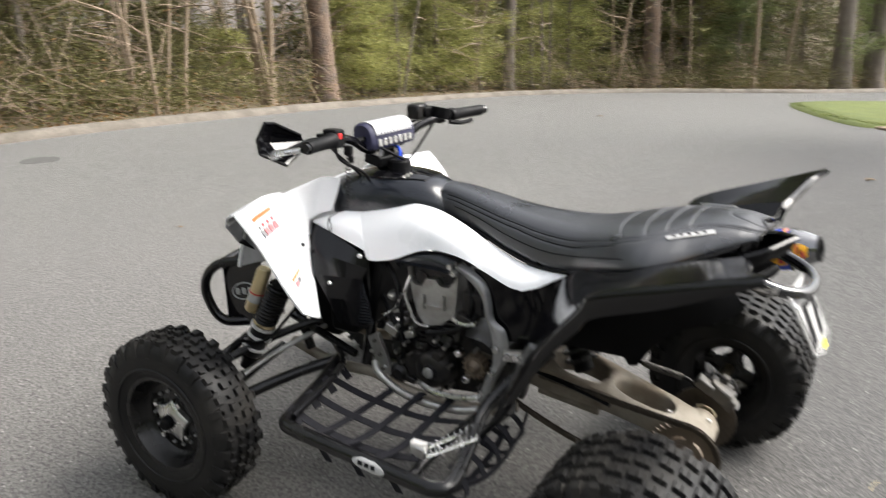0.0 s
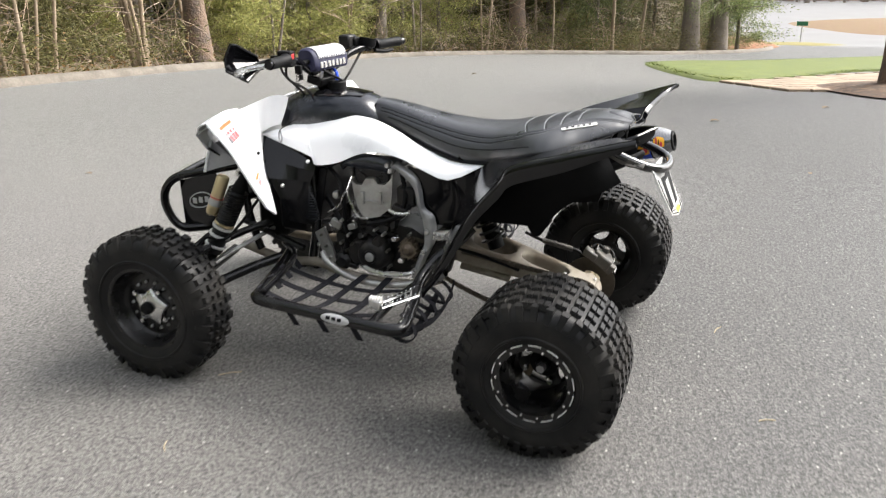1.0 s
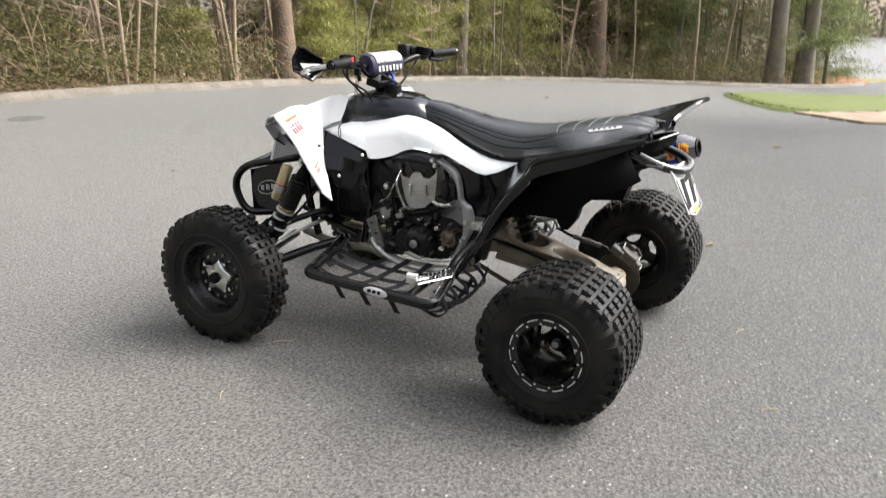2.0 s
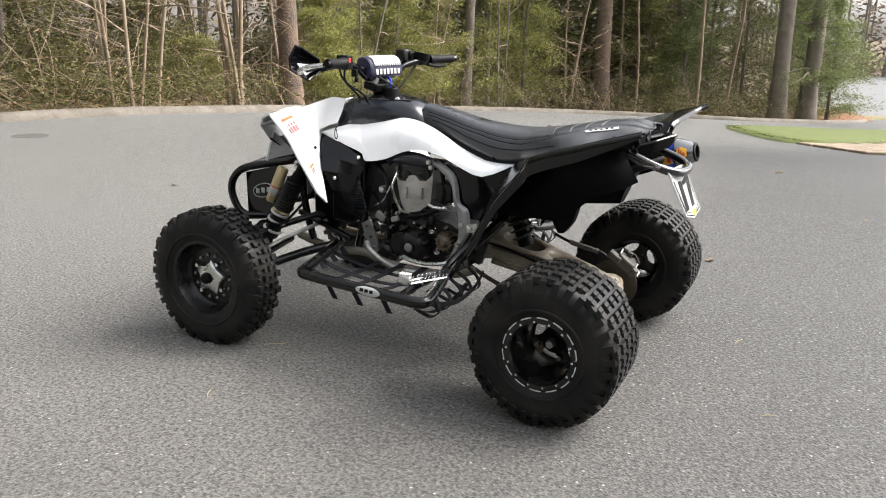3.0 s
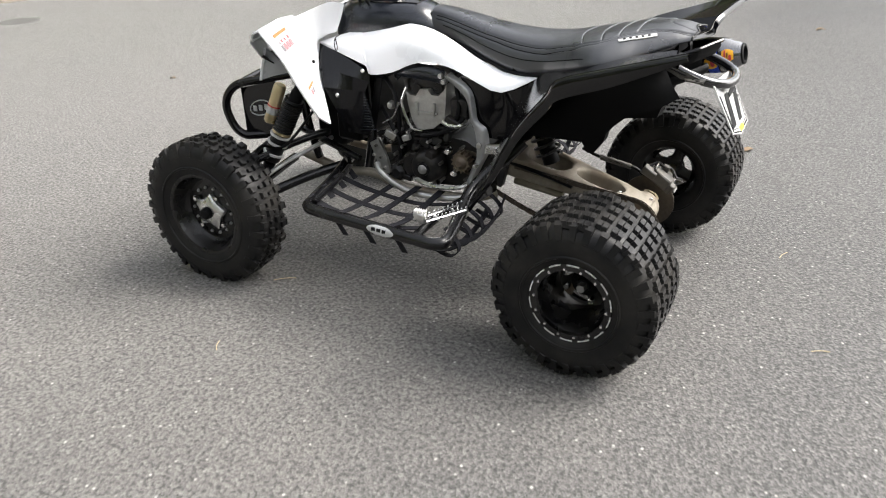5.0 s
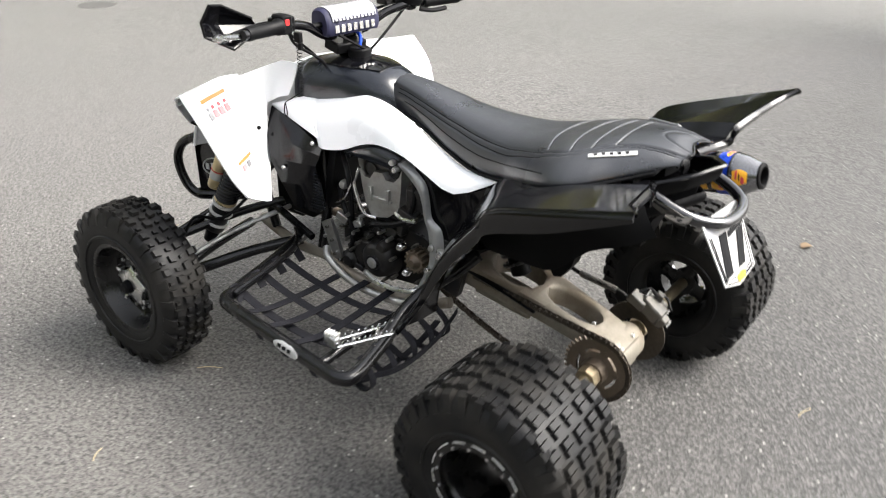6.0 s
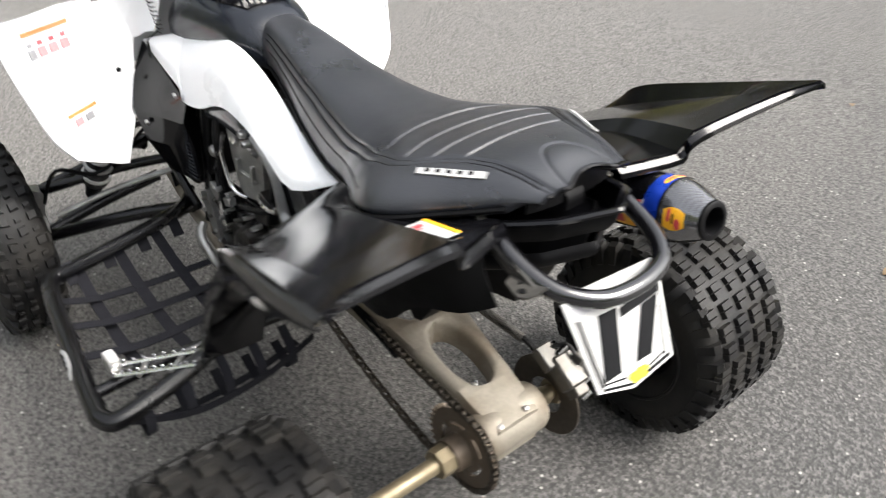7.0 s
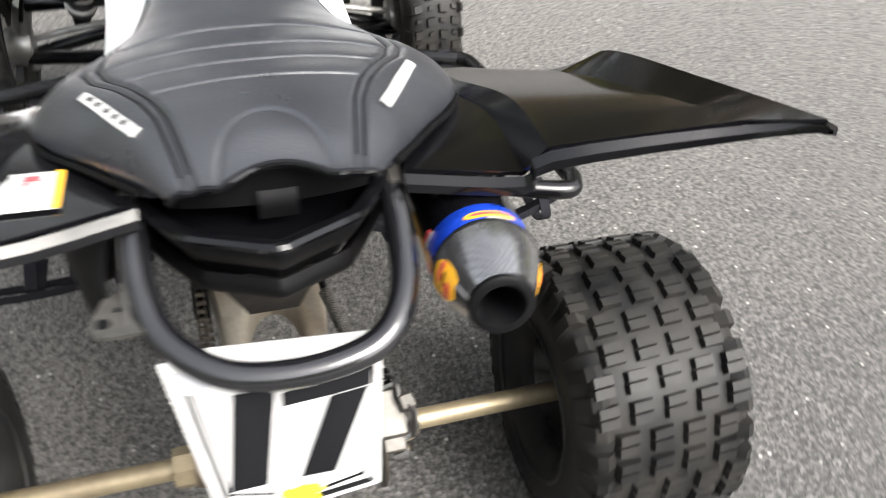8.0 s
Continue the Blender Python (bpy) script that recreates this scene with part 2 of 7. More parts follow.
class Shape:
    """Collects vertices and faces of one mesh."""

    def __init__(self):
        self.v, self.f = [], []

    def add(self, verts, faces):
        o = len(self.v)
        self.v += [tuple(q) for q in verts]
        self.f += [tuple(i + o for i in f) for f in faces]
        return self

    def box(self, c, s, rot=(0, 0, 0), ch=0.0):
        """A box with chamfered edges: centre, size, turn in degrees."""
        hx, hy, hz = (k / 2 for k in s)
        ch = min(ch or 0.12 * min(s), 0.45 * min(s))
        m = Euler([radians(a) for a in rot]).to_matrix()
        idx, vs = {}, []
        for sx in (-1, 1):
            for sy in (-1, 1):
                for sz in (-1, 1):
                    for ax in range(3):
                        d = [ch, ch, ch]
                        d[ax] = 0
                        idx[sx, sy, sz, ax] = len(vs)
                        vs.append(Vector((sx * (hx - d[0]), sy * (hy - d[1]), sz * (hz - d[2]))))
        fs = []
        for ax in range(3):
            u, w = (ax + 1) % 3, (ax + 2) % 3
            for sg in (-1, 1):
                loop = []
                for a, b in ((-1, -1), (1, -1), (1, 1), (-1, 1)):
                    k = [0, 0, 0]
                    k[ax], k[u], k[w] = sg, a, b
                    loop.append(idx[(*k, ax)])
                fs.append(loop if sg > 0 else loop[::-1])
            for a in (-1, 1):
                for b in (-1, 1):
                    k1, k2 = [0, 0, 0], [0, 0, 0]
                    k1[ax], k2[ax] = -1, 1
                    k1[u] = k2[u] = a
                    k1[w] = k2[w] = b
                    q = [idx[(*k1, u)], idx[(*k2, u)], idx[(*k2, w)], idx[(*k1, w)]]
                    fs.append(q if a * b > 0 else q[::-1])
        for sx in (-1, 1):
            for sy in (-1, 1):
                for sz in (-1, 1):
                    t = [idx[sx, sy, sz, a] for a in range(3)]
                    fs.append(t if sx * sy * sz > 0 else t[::-1])
        return self.add([m @ q + Vector(c) for q in vs], fs)

    def tube(self, pts, r, seg=10, k=6, closed=False, flat=1.0, up=(0, 0, 1), straight=False):
        """A pipe along a smooth curve; r one radius or one a point; flat squeezes it along up."""
        p = [Vector(q) for q in pts] if straight else spline(pts, k, closed)
        n = len(p)
        rs = [r] * n if isinstance(r, (int, float)) else [float(np.interp(i / max(n - 1, 1), np.linspace(0, 1, len(r)), r)) for i in range(n)]
        vs, fs, last = [], [], None
        for i, q in enumerate(p):
            a, b = (p[(i - 1) % n], p[(i + 1) % n]) if closed else (p[max(i - 1, 0)], p[min(i + 1, n - 1)])
            d = (b - a).normalized()
            if last is None:
                s = d.cross(Vector(up))
                if s.length < 1e-3:
                    s = d.cross(Vector((1, 0, 0.1)))
            else:
                s = last - d * last.dot(d)
            s.normalize()
            last = s
            w = s.cross(d)
            for j in range(seg):
                ang = 2 * math.pi * j / seg
                vs.append(q + s * (math.cos(ang) * rs[i]) + w * (math.sin(ang) * rs[i] * flat))
        for i in range(n if closed else n - 1):
            for j in range(seg):
                a, b = i * seg, ((i + 1) % n) * seg
                fs.append((a + j, a + (j + 1) % seg, b + (j + 1) % seg, b + j))
        if not closed:
            fs += [tuple(range(seg))[::-1], tuple(range((n - 1) * seg, n * seg))]
        return self.add(vs, fs)

    def rev(self, prof, c=(0, 0, 0), axis=(0, 1, 0), seg=40, caps=False, closed=False):
        """A body of revolution: profile of (radius, along the axis)."""
        ax = Vector(axis).normalized()
        u = ax.orthogonal().normalized()
        w = ax.cross(u)
        vs, fs, n = [], [], len(prof)
        for r, q in prof:
            for j in range(seg):
                a = 2 * math.pi * j / seg
                vs.append(Vector(c) + ax * q + (u * math.cos(a) + w * math.sin(a)) * r)
        for i in range(n if closed else n - 1):
            for j in range(seg):
                a, b = i * seg, ((i + 1) % n) * seg
                fs.append((a + j, a + (j + 1) % seg, b + (j + 1) % seg, b + j))
        if caps:
            fs += [tuple(range(seg))[::-1], tuple(range((n - 1) * seg, n * seg))]
        return self.add(vs, fs)

    def loft(self, loops, caps=True):
        n = len(loops[0])
        vs = [q for lp in loops for q in lp]
        fs = [(i * n + j, i * n + (j + 1) % n, (i + 1) * n + (j + 1) % n, (i + 1) * n + j) for i in range(len(loops) - 1) for j in range(n)]
        if caps:
            fs += [tuple(range(n))[::-1], tuple(range((len(loops) - 1) * n, len(loops) * n))]
        return self.add(vs, fs)

    def sheet(self, rows, thick=0.004, ku=4, kv=4, out=None):
        """A curved plate through a grid of control points, of real thickness. out: the side that it faces."""
        across = [spline(r, kv) for r in rows]
        cols = [spline([a[j] for a in across], ku) for j in range(len(across[0]))]
        nu, nv = len(cols[0]), len(cols)
        g = [[cols[j][i] for j in range(nv)] for i in range(nu)]
        nrm = [[None] * nv for _ in range(nu)]
        for i in range(nu):
            for j in range(nv):
                du = g[min(i + 1, nu - 1)][j] - g[max(i - 1, 0)][j]
                dv = g[i][min(j + 1, nv - 1)] - g[i][max(j - 1, 0)]
                q = du.cross(dv)
                nrm[i][j] = q.normalized() if q.length > 1e-12 else (nrm[i][j - 1] if j else (nrm[i - 1][j] if i else Vector((0, 0, 1))))
        if out is not None and nrm[nu // 2][nv // 2].dot(Vector(out)) < 0:
            nrm = [[-q for q in r] for r in nrm]
        vs = [g[i][j] for i in range(nu) for j in range(nv)] + [g[i][j] - nrm[i][j] * thick for i in range(nu) for j in range(nv)]
        o, fs = nu * nv, []
        for i in range(nu - 1):
            for j in range(nv - 1):
                a = i * nv + j
                fs.append((a, a + 1, a + nv + 1, a + nv))
                fs.append((o + a, o + a + nv, o + a + nv + 1, o + a + 1))
        rim = [j for j in range(nv)] + [i * nv + nv - 1 for i in range(1, nu)] + [(nu - 1) * nv + j for j in range(nv - 2, -1, -1)] + [i * nv for i in range(nu - 2, 0, -1)]
        for a, b in zip(rim, rim[1:] + rim[:1]):
            fs.append((a, o + a, o + b, b))
        return self.add(vs, fs)

    def prism(self, poly, d0, d1, plane="xz"):
        """A flat outline pushed from d0 to d1 along the third axis."""
        def at(p, d):
            return {"xz": (p[0], d, p[1]), "xy": (p[0], p[1], d), "yz": (d, p[0], p[1])}[plane]
        return self.loft([[at(p, d0) for p in poly], [at(p, d1) for p in poly]])

    def moved(self, m):
        self.v = [tuple(m @ Vector(q)) for q in self.v]
        return self

    def join(self, other, m=None):
        return self.add([m @ Vector(q) for q in other.v] if m else other.v, other.f)

    def mirrored(self):
        """The same shape on the other side of the vehicle (y turned over)."""
        s = Shape()
        s.v = [(x, -y, z) for x, y, z in self.v]
        s.f = [f[::-1] for f in self.f]
        return s

    def mesh(self, name, material, smooth=40, fix=True):
        me = bpy.data.meshes.new(name)
        me.from_pydata(self.v, [], self.f)
        if fix:
            bm = bmesh.new()
            bm.from_mesh(me)
            bmesh.ops.recalc_face_normals(bm, faces=bm.faces)
            bm.to_mesh(me)
            bm.free()
        me.materials.append(material)
        if smooth:
            me.polygons.foreach_set("use_smooth", [True] * len(me.polygons))
            me.set_sharp_from_angle(angle=radians(smooth))
        me.update()
        return me


def part(name, shape, material, parent=None, label="", smooth=40, fix=True):
    """One mesh object, under a thing or a part where parent is given."""
    ob = new(name, shape.mesh(name, material, smooth, fix))
    if parent:
        ob.parent = parent
    return tagged(ob, label)


def thing(name, label, category, m=None, group="", kind=""):
    ob = new(name)
    ob.empty_display_size = 0.1
    if m:
        ob.matrix_world = m
    return tagged(ob, label, category, group, kind)

# ---- the quad bike: own axes x to its tail, y to its right, z up ----
PIVOT = Matrix.Translation((0.65, 0, 0))
quad = thing("quad_bike", "white and black sport quad bike parked on worn asphalt", "quad bike", PIVOT @ pose(0, 0, 0, 0, 0, -2.0) @ PIVOT.inverted())


def both(name, shape, material, parent, label="", smooth=40):
    """A part and its mirror image on the other side."""
    return part(name, shape, material, parent, label, smooth), part(name, shape.mirrored(), material, parent, label, smooth)


def knob(shape, r, a, y, lr, la, ly, notch=0.0):
    """One tread block on a tyre: radius of its foot, angle, place across, height, length round and across."""
    half_a, half_y = la / 2 / r, ly / 2
    foot, top = [], []
    for sa, sy in ((-1, -1), (1, -1), (1, 1), (-1, 1)):
        for ring, rad, k in ((foot, r - 0.006, 1.15), (top, r + lr, 0.86)):
            ang = a + sa * half_a * k + notch * sy
            ring.append((math.cos(ang) * rad, y + sy * half_y * k, math.sin(ang) * rad))
    shape.loft([foot, top])


def tyre(width, radius, bead, rows, front):
    """Knobbly tyre about the y axis; the outer face looks to -y."""
    w, s, body = width / 2, Shape(), Shape()
    carc = radius - 0.011
    prof = [(bead, w * 0.80), (bead + 0.012, w * 0.92), (bead + 0.035, w * 0.985), ((bead + carc) / 2 + 0.01, w), (carc - 0.035, w * 0.985),
            (carc - 0.014, w * 0.90), (carc - 0.003, w * 0.74), (carc + 0.001, w * 0.4), (carc + 0.002, 0)]
    prof = prof + [(r, -y) for r, y in prof[-2::-1]]
    prof += [(bead - 0.006, -w * 0.74), (bead - 0.006, w * 0.74)]
    body.rev(prof, seg=64, closed=True)
    for sg in (-1, 1):
        body.rev([(bead + 0.028, sg * w * 0.975), (bead + 0.030, sg * (w * 0.985 + 0.003)), (bead + 0.034, sg * (w * 0.99 + 0.003)), (bead + 0.037, sg * w * 0.985)], seg=64)
    rnd = random.Random(4 if front else 5)
    for i in range(rows):
        a = 2 * math.pi * i / rows
        da = 2 * math.pi / rows
        if front:
            for y, ly, off in ((-0.62, 0.021, 0.0), (-0.21, 0.020, 0.5), (0.21, 0.020, 0.0), (0.62, 0.021, 0.5)):
                k = 1 if y > 0 else -1
                knob(s, carc - 0.004 * (abs(y) > 0.5), a + off * da, y * w, 0.012, 0.020, ly, 0.006 * k)
                knob(s, carc - 0.004 * (abs(y) > 0.5), a + off * da + 0.46 * da, y * w - 0.002 * k, 0.010, 0.010, ly * 0.7, 0.006 * k)
        else:
            for j in range(5):
                y = (-0.76 + 0.38 * j + (0.19 if i // 2 % 2 else 0.0)) * w
                if abs(y) > 0.80 * w:
                    continue
                for k in (-1, 1):
                    knob(s, carc - 0.006 * (abs(y) / w) ** 4, a + k * 0.0078 / carc, y + 0.0006 * k + rnd.uniform(-0.0006, 0.0006), 0.0105, 0.0146, 0.033, 0.003)
        for sg in (-1, 1):
            b = a + (0.5 * da if (i + (sg > 0)) % 2 and front else 0.5 * da)
            ln = 0.024 if front else 0.024
            ha = ln / 2 / carc
            foot = [(carc - 0.042, w * 0.955), (carc - 0.002, w * 0.70)]
            top = [(carc - 0.036, w * 1.004), (carc + 0.001, w * 0.915), (carc + 0.008, w * 0.82)]
            lo, hi = [], []
            for ring, sa in ((lo, -1), (hi, 1)):
                for k, (r, y) in enumerate([foot[0], *top, foot[1]]):
                    ang = b + sa * ha * (1.0 if k in (0, 4) else 0.82)
                    ring.append((math.cos(ang) * r, sg * y, math.sin(ang) * r))
            s.loft([lo, hi])
    return body, s


def squash(shape, axle):
    """Flattens the foot of a tyre whose axle stands that high over the ground."""
    shape.v = [(x, y, max(z, -axle + 0.0005)) for x, y, z in shape.v]
    return shape


def wheel(name, label, place, width, radius, bead, rows, front, right):
    root = new(name)
    root.parent = quad
    root.empty_display_size = 0.05
    root.location = place
    if right:
        root.rotation_euler = (0, 0, math.pi)
    tagged(root, label)
    t, blocks = tyre(width, radius, bead, rows, front)
    part("tyre", squash(t, place[2]), RUBBER, root, "black off-road tyre, dusty")
    tagged(part("tread", squash(blocks, place[2]), RUBBER, root), "knobbly moulded tread", kind="stuff")
    w = width / 2
    rim = Shape()
    deep = -0.012 if front else 0.030
    b = bead
    rim.rev([(b + 0.010, -w * 0.80), (b + 0.012, -w * 0.86), (b + 0.004, -w * 0.885), (b - 0.004, -w * 0.84), (b - 0.012, -w * 0.62), (b - 0.02, -w * 0.3),
             (b - 0.024, deep - 0.006), (b - 0.030, deep)] + ([(0.052, deep - 0.004), (0.05, deep - 0.008), (0.0, deep - 0.008)] if front else []), seg=48)
    if not front:
        rim.rev([(0.0, deep - 0.008), (0.036, deep - 0.008), (0.040, deep - 0.004), (0.040, deep + 0.008), (0.0, deep + 0.008)], seg=32)
        for i in range(4):
            a = math.pi * (0.12 + i / 2)
            rim.tube([(math.cos(a) * r, deep + 0.002, math.sin(a) * r) for r in (0.03, 0.055, b - 0.022)], [0.026, 0.020, 0.028], 10, 3, flat=0.35, up=(0, 1, 0))
    rim.rev(([(0.0, deep + 0.008), (0.05, deep + 0.008)] if front else []) + [(b - 0.03, deep + 0.012), (b - 0.018, deep + 0.03), (b - 0.008, w * 0.6), (b + 0.004, w * 0.82), (b + 0.012, w * 0.85), (b + 0.010, w * 0.78)], seg=48)
    part("rim", rim, RIMBLK, root, "black painted wheel rim")
    if front:
        star = Shape()
        outline = []
        for i in range(10):
            a = 2 * math.pi * (i + 0.25) / 10
            r = 0.066 if i % 2 == 0 else 0.045
            outline.append((math.cos(a) * r, math.sin(a) * r))
        star.loft([[(x * k, deep + y, z * k) for x, z in outline] for k, y in ((1.0, -0.006), (1.0, -0.020), (0.82, -0.027), (0.45, -0.030))])
        part("hub", star, SILVER, root, "five-pointed machined hub")
        part("hub_cap", Shape().rev([(0.0, deep - 0.052), (0.012, deep - 0.052), (0.019, deep - 0.046), (0.021, deep - 0.028)], seg=20), MATT, root, "black dust cap")
        for i in range(4):
            a = math.pi * (0.3 + i / 2)
            part("wheel_nut", Shape().rev([(0.0, deep - 0.026), (0.007, deep - 0.026), (0.0085, deep - 0.020), (0.0085, deep - 0.006)], (math.cos(a) * 0.066, 0, math.sin(a) * 0.066), seg=6), CHROME, root)
        for i in range(14):
            a = 2 * math.pi * i / 14
            part("rim_bolt", Shape().rev([(0.0, deep - 0.010), (0.0045, deep - 0.010), (0.006, deep - 0.004)], (math.cos(a) * 0.080, 0, math.sin(a) * 0.080), seg=6), SPAR, root)
        part("valve", Shape().tube([(0.098, deep + 0.0, 0.02), (0.094, deep - 0.03, 0.018)], 0.004, 6), MATT, root)
    else:
        ring = Shape().rev([(b - 0.008, -w * 0.80), (b - 0.008, -w * 0.93), (b + 0.010, -w * 0.93), (b + 0.014, -w * 0.88), (b + 0.012, -w * 0.78)], seg=60)
        part("beadlock_ring", ring, RIMBLK, root, "black beadlock ring with bare notches")
        for i in range(14):
            a = 2 * math.pi * (i + 0.4) / 14
            arc = []
            for k in range(5):
                an = a + 0.30 * (k / 4 - 0.5)
                arc.append([(math.cos(an) * r, y, math.sin(an) * r) for r, y in ((b + 0.0072, -w * 0.932), (b + 0.0072, -w * 0.939), (b + 0.0098, -w * 0.939), (b + 0.0108, -w * 0.928))])
            part("bare_notch", Shape().loft(arc), HUBAL, root, "bare machined notch")
            part("ring_bolt", Shape().rev([(0.0, -w * 0.955), (0.0038, -w * 0.955), (0.0048, -w * 0.93)], (math.cos(a + 0.22) * (b - 0.003), 0, math.sin(a + 0.22) * (b - 0.003)), seg=6), CHROME, root)
        part("hub", Shape().rev([(0.0, deep - 0.045), (0.018, deep - 0.045), (0.022, deep - 0.03), (0.040, deep - 0.022), (0.042, deep - 0.006)], seg=24), MATT, root, "black axle hub")
        for i in range(4):
            a = math.pi * (0.12 + i / 2)
            part("wheel_nut", Shape().rev([(0.0, deep - 0.034), (0.008, deep - 0.034), (0.0095, deep - 0.026), (0.0095, deep - 0.006)], (math.cos(a) * 0.055, 0, math.sin(a) * 0.055), seg=6), CHROME, root)
        part("axle_nut", Shape().rev([(0.0, deep - 0.066), (0.012, deep - 0.066), (0.014, deep - 0.044)], seg=6), SPAR, root, "grey axle nut")
        part("rim_sticker", Shape().box((-0.045, deep - 0.012, -0.035), (0.022, 0.002, 0.034), (0, 25, 0)), RUSTY, root, "faded tan sticker")
    return root


FRONT_X, REAR_X, FRONT_Z, REAR_Z = -0.625, 0.658, 0.238, 0.231
for right in (False, True):
    sg = 1 if right else -1
    wheel("front_wheel", "narrow front wheel with black rim and silver hub", (FRONT_X, 0.512 if right else -0.546, FRONT_Z), 0.150, 0.250, 0.134, 25, True, right)
    wheel("rear_wheel", "wide rear wheel with black beadlock rim", (REAR_X, 0.495 if right else -0.528, REAR_Z), 0.262, 0.230, 0.102, 34, False, right)

# front fenders: white plates with warning labels
fender = [
    [(-0.405, -0.478, 0.822), (-0.440, -0.400, 0.820), (-0.466, -0.306, 0.826), (-0.435, -0.235, 0.830), (-0.392, -0.168, 0.850)],
    [(-0.340, -0.475, 0.752), (-0.375, -0.400, 0.755), (-0.408, -0.310, 0.758), (-0.415, -0.240, 0.756), (-0.410, -0.186, 0.745)],
    [(-0.305, -0.460, 0.680), (-0.340, -0.390, 0.685), (-0.376, -0.310, 0.690), (-0.396, -0.250, 0.690), (-0.402, -0.200, 0.685)],
    [(-0.276, -0.440, 0.610), (-0.306, -0.380, 0.613), (-0.346, -0.310, 0.615), (-0.370, -0.255, 0.612), (-0.382, -0.218, 0.605)],
    [(-0.270, -0.405, 0.555), (-0.280, -0.370, 0.535), (-0.293, -0.335, 0.517), (-0.302, -0.310, 0.503), (-0.310, -0.288, 0.495)],
]
ff = both("front_fender", Shape().sheet(fender, 0.005), WHITE, quad, "white plastic front fender with warning labels")
both("fender_lip", Shape().sheet([[(-0.405, -0.478, 0.822), (-0.440, -0.400, 0.820), (-0.466, -0.306, 0.826), (-0.450, -0.25, 0.828)], [(-0.445, -0.468, 0.806), (-0.480, -0.39, 0.806), (-0.500, -0.300, 0.808), (-0.50, -0.24, 0.81)], [(-0.462, -0.446, 0.782), (-0.492, -0.38, 0.780), (-0.515, -0.300, 0.78), (-0.53, -0.23, 0.78)]], 0.004), WHITE, quad, "white fender lip")
both("fender_shoulder", Shape().sheet([[(-0.440, -0.240, 0.829), (-0.405, -0.185, 0.848), (-0.372, -0.150, 0.862), (-0.325, -0.140, 0.858)], [(-0.420, -0.215, 0.790), (-0.400, -0.178, 0.800), (-0.372, -0.160, 0.812), (-0.335, -0.150, 0.812)], [(-0.412, -0.190, 0.742), (-0.400, -0.176, 0.748), (-0.380, -0.168, 0.760), (-0.35, -0.16, 0.768)]], 0.004), WHITE, quad, "white fender shoulder beside the tank")
both("fender_edge", Shape().tube([r[0] for r in fender], 0.004, 6), WHITE, quad)


def on_fender(u, v, lift=0.0025):
    """A place on the left fender: u from its top edge down, v from its outer edge inwards."""
    a, b = u * 4, v * 4
    i, j = min(int(a), 3), min(int(b), 3)
    p = [[Vector(fender[i + di][j + dj]) for dj in (0, 1)] for di in (0, 1)]
    s, t = a - i, b - j
    q = (p[0][0] * (1 - t) + p[0][1] * t) * (1 - s) + (p[1][0] * (1 - t) + p[1][1] * t) * s
    nrm = (p[0][1] - p[0][0]).cross(p[1][0] - p[0][0]).normalized()
    if nrm.x < 0:
        nrm = -nrm
    return q + nrm * (lift + 0.0015)


def fender_patch(u0, u1, v0, v1, lift=0.0025):
    return Shape().sheet([[on_fender(u0 + (u1 - u0) * a / 4, v0 + (v1 - v0) * b / 3, lift) for b in range(4)] for a in range(5)], 0.0008, 2, 2)


left_fender = ff[0]
part("warning_label", fender_patch(0.06, 0.90, 0.14, 0.52, 0.0012), WHITE, left_fender, "white warning label")
part("label_band", fender_patch(0.085, 0.115, 0.17, 0.48, 0.004), ORANGE, left_fender, "orange warning band")
for k in range(4):
    part("label_figure", fender_patch(0.155, 0.185, 0.185 + k * 0.075, 0.215 + k * 0.075, 0.004), REDP if k else DECALG, left_fender, "faded red pictogram block")
    part("label_figure", fender_patch(0.195, 0.255, 0.170 + k * 0.075, 0.222 + k * 0.075, 0.004), PINKP if k else DECALG, left_fender, "faded red pictogram block")
for k in range(11):
    part("label_line", fender_patch(0.30 + k * 0.030, 0.309 + k * 0.030, 0.18, 0.45 - 0.05 * (k * 7 % 3), 0.004), PALEP, left_fender)
for k in range(5):
    for v0, v1 in ((0.20, 0.27), (0.31, 0.38), (0.42, 0.47)):
        part("label_print", fender_patch(0.315 + 0.062 * k, 0.352 + 0.062 * k, v0, v1, 0.004), FAINT, left_fender)
part("label_band", fender_patch(0.655, 0.682, 0.20, 0.46, 0.004), ORANGE, left_fender, "orange warning band")
for v in (0.24, 0.34):
    part("label_figure", fender_patch(0.70, 0.75, v, v + 0.07, 0.004), PINKP if v < 0.3 else DECALG, left_fender)
for k in range(4):
    part("label_line", fender_patch(0.775 + k * 0.027, 0.783 + k * 0.027, 0.22, 0.46 - 0.04 * (k % 2), 0.004), PALEP, left_fender)
part("fender_screw", Shape().rev([(0, 0.004), (0.005, 0.003), (0.006, 0.0)], on_fender(0.52, 0.80, 0.0), (0.8, -0.5, 0.3), 10), MATT, left_fender)

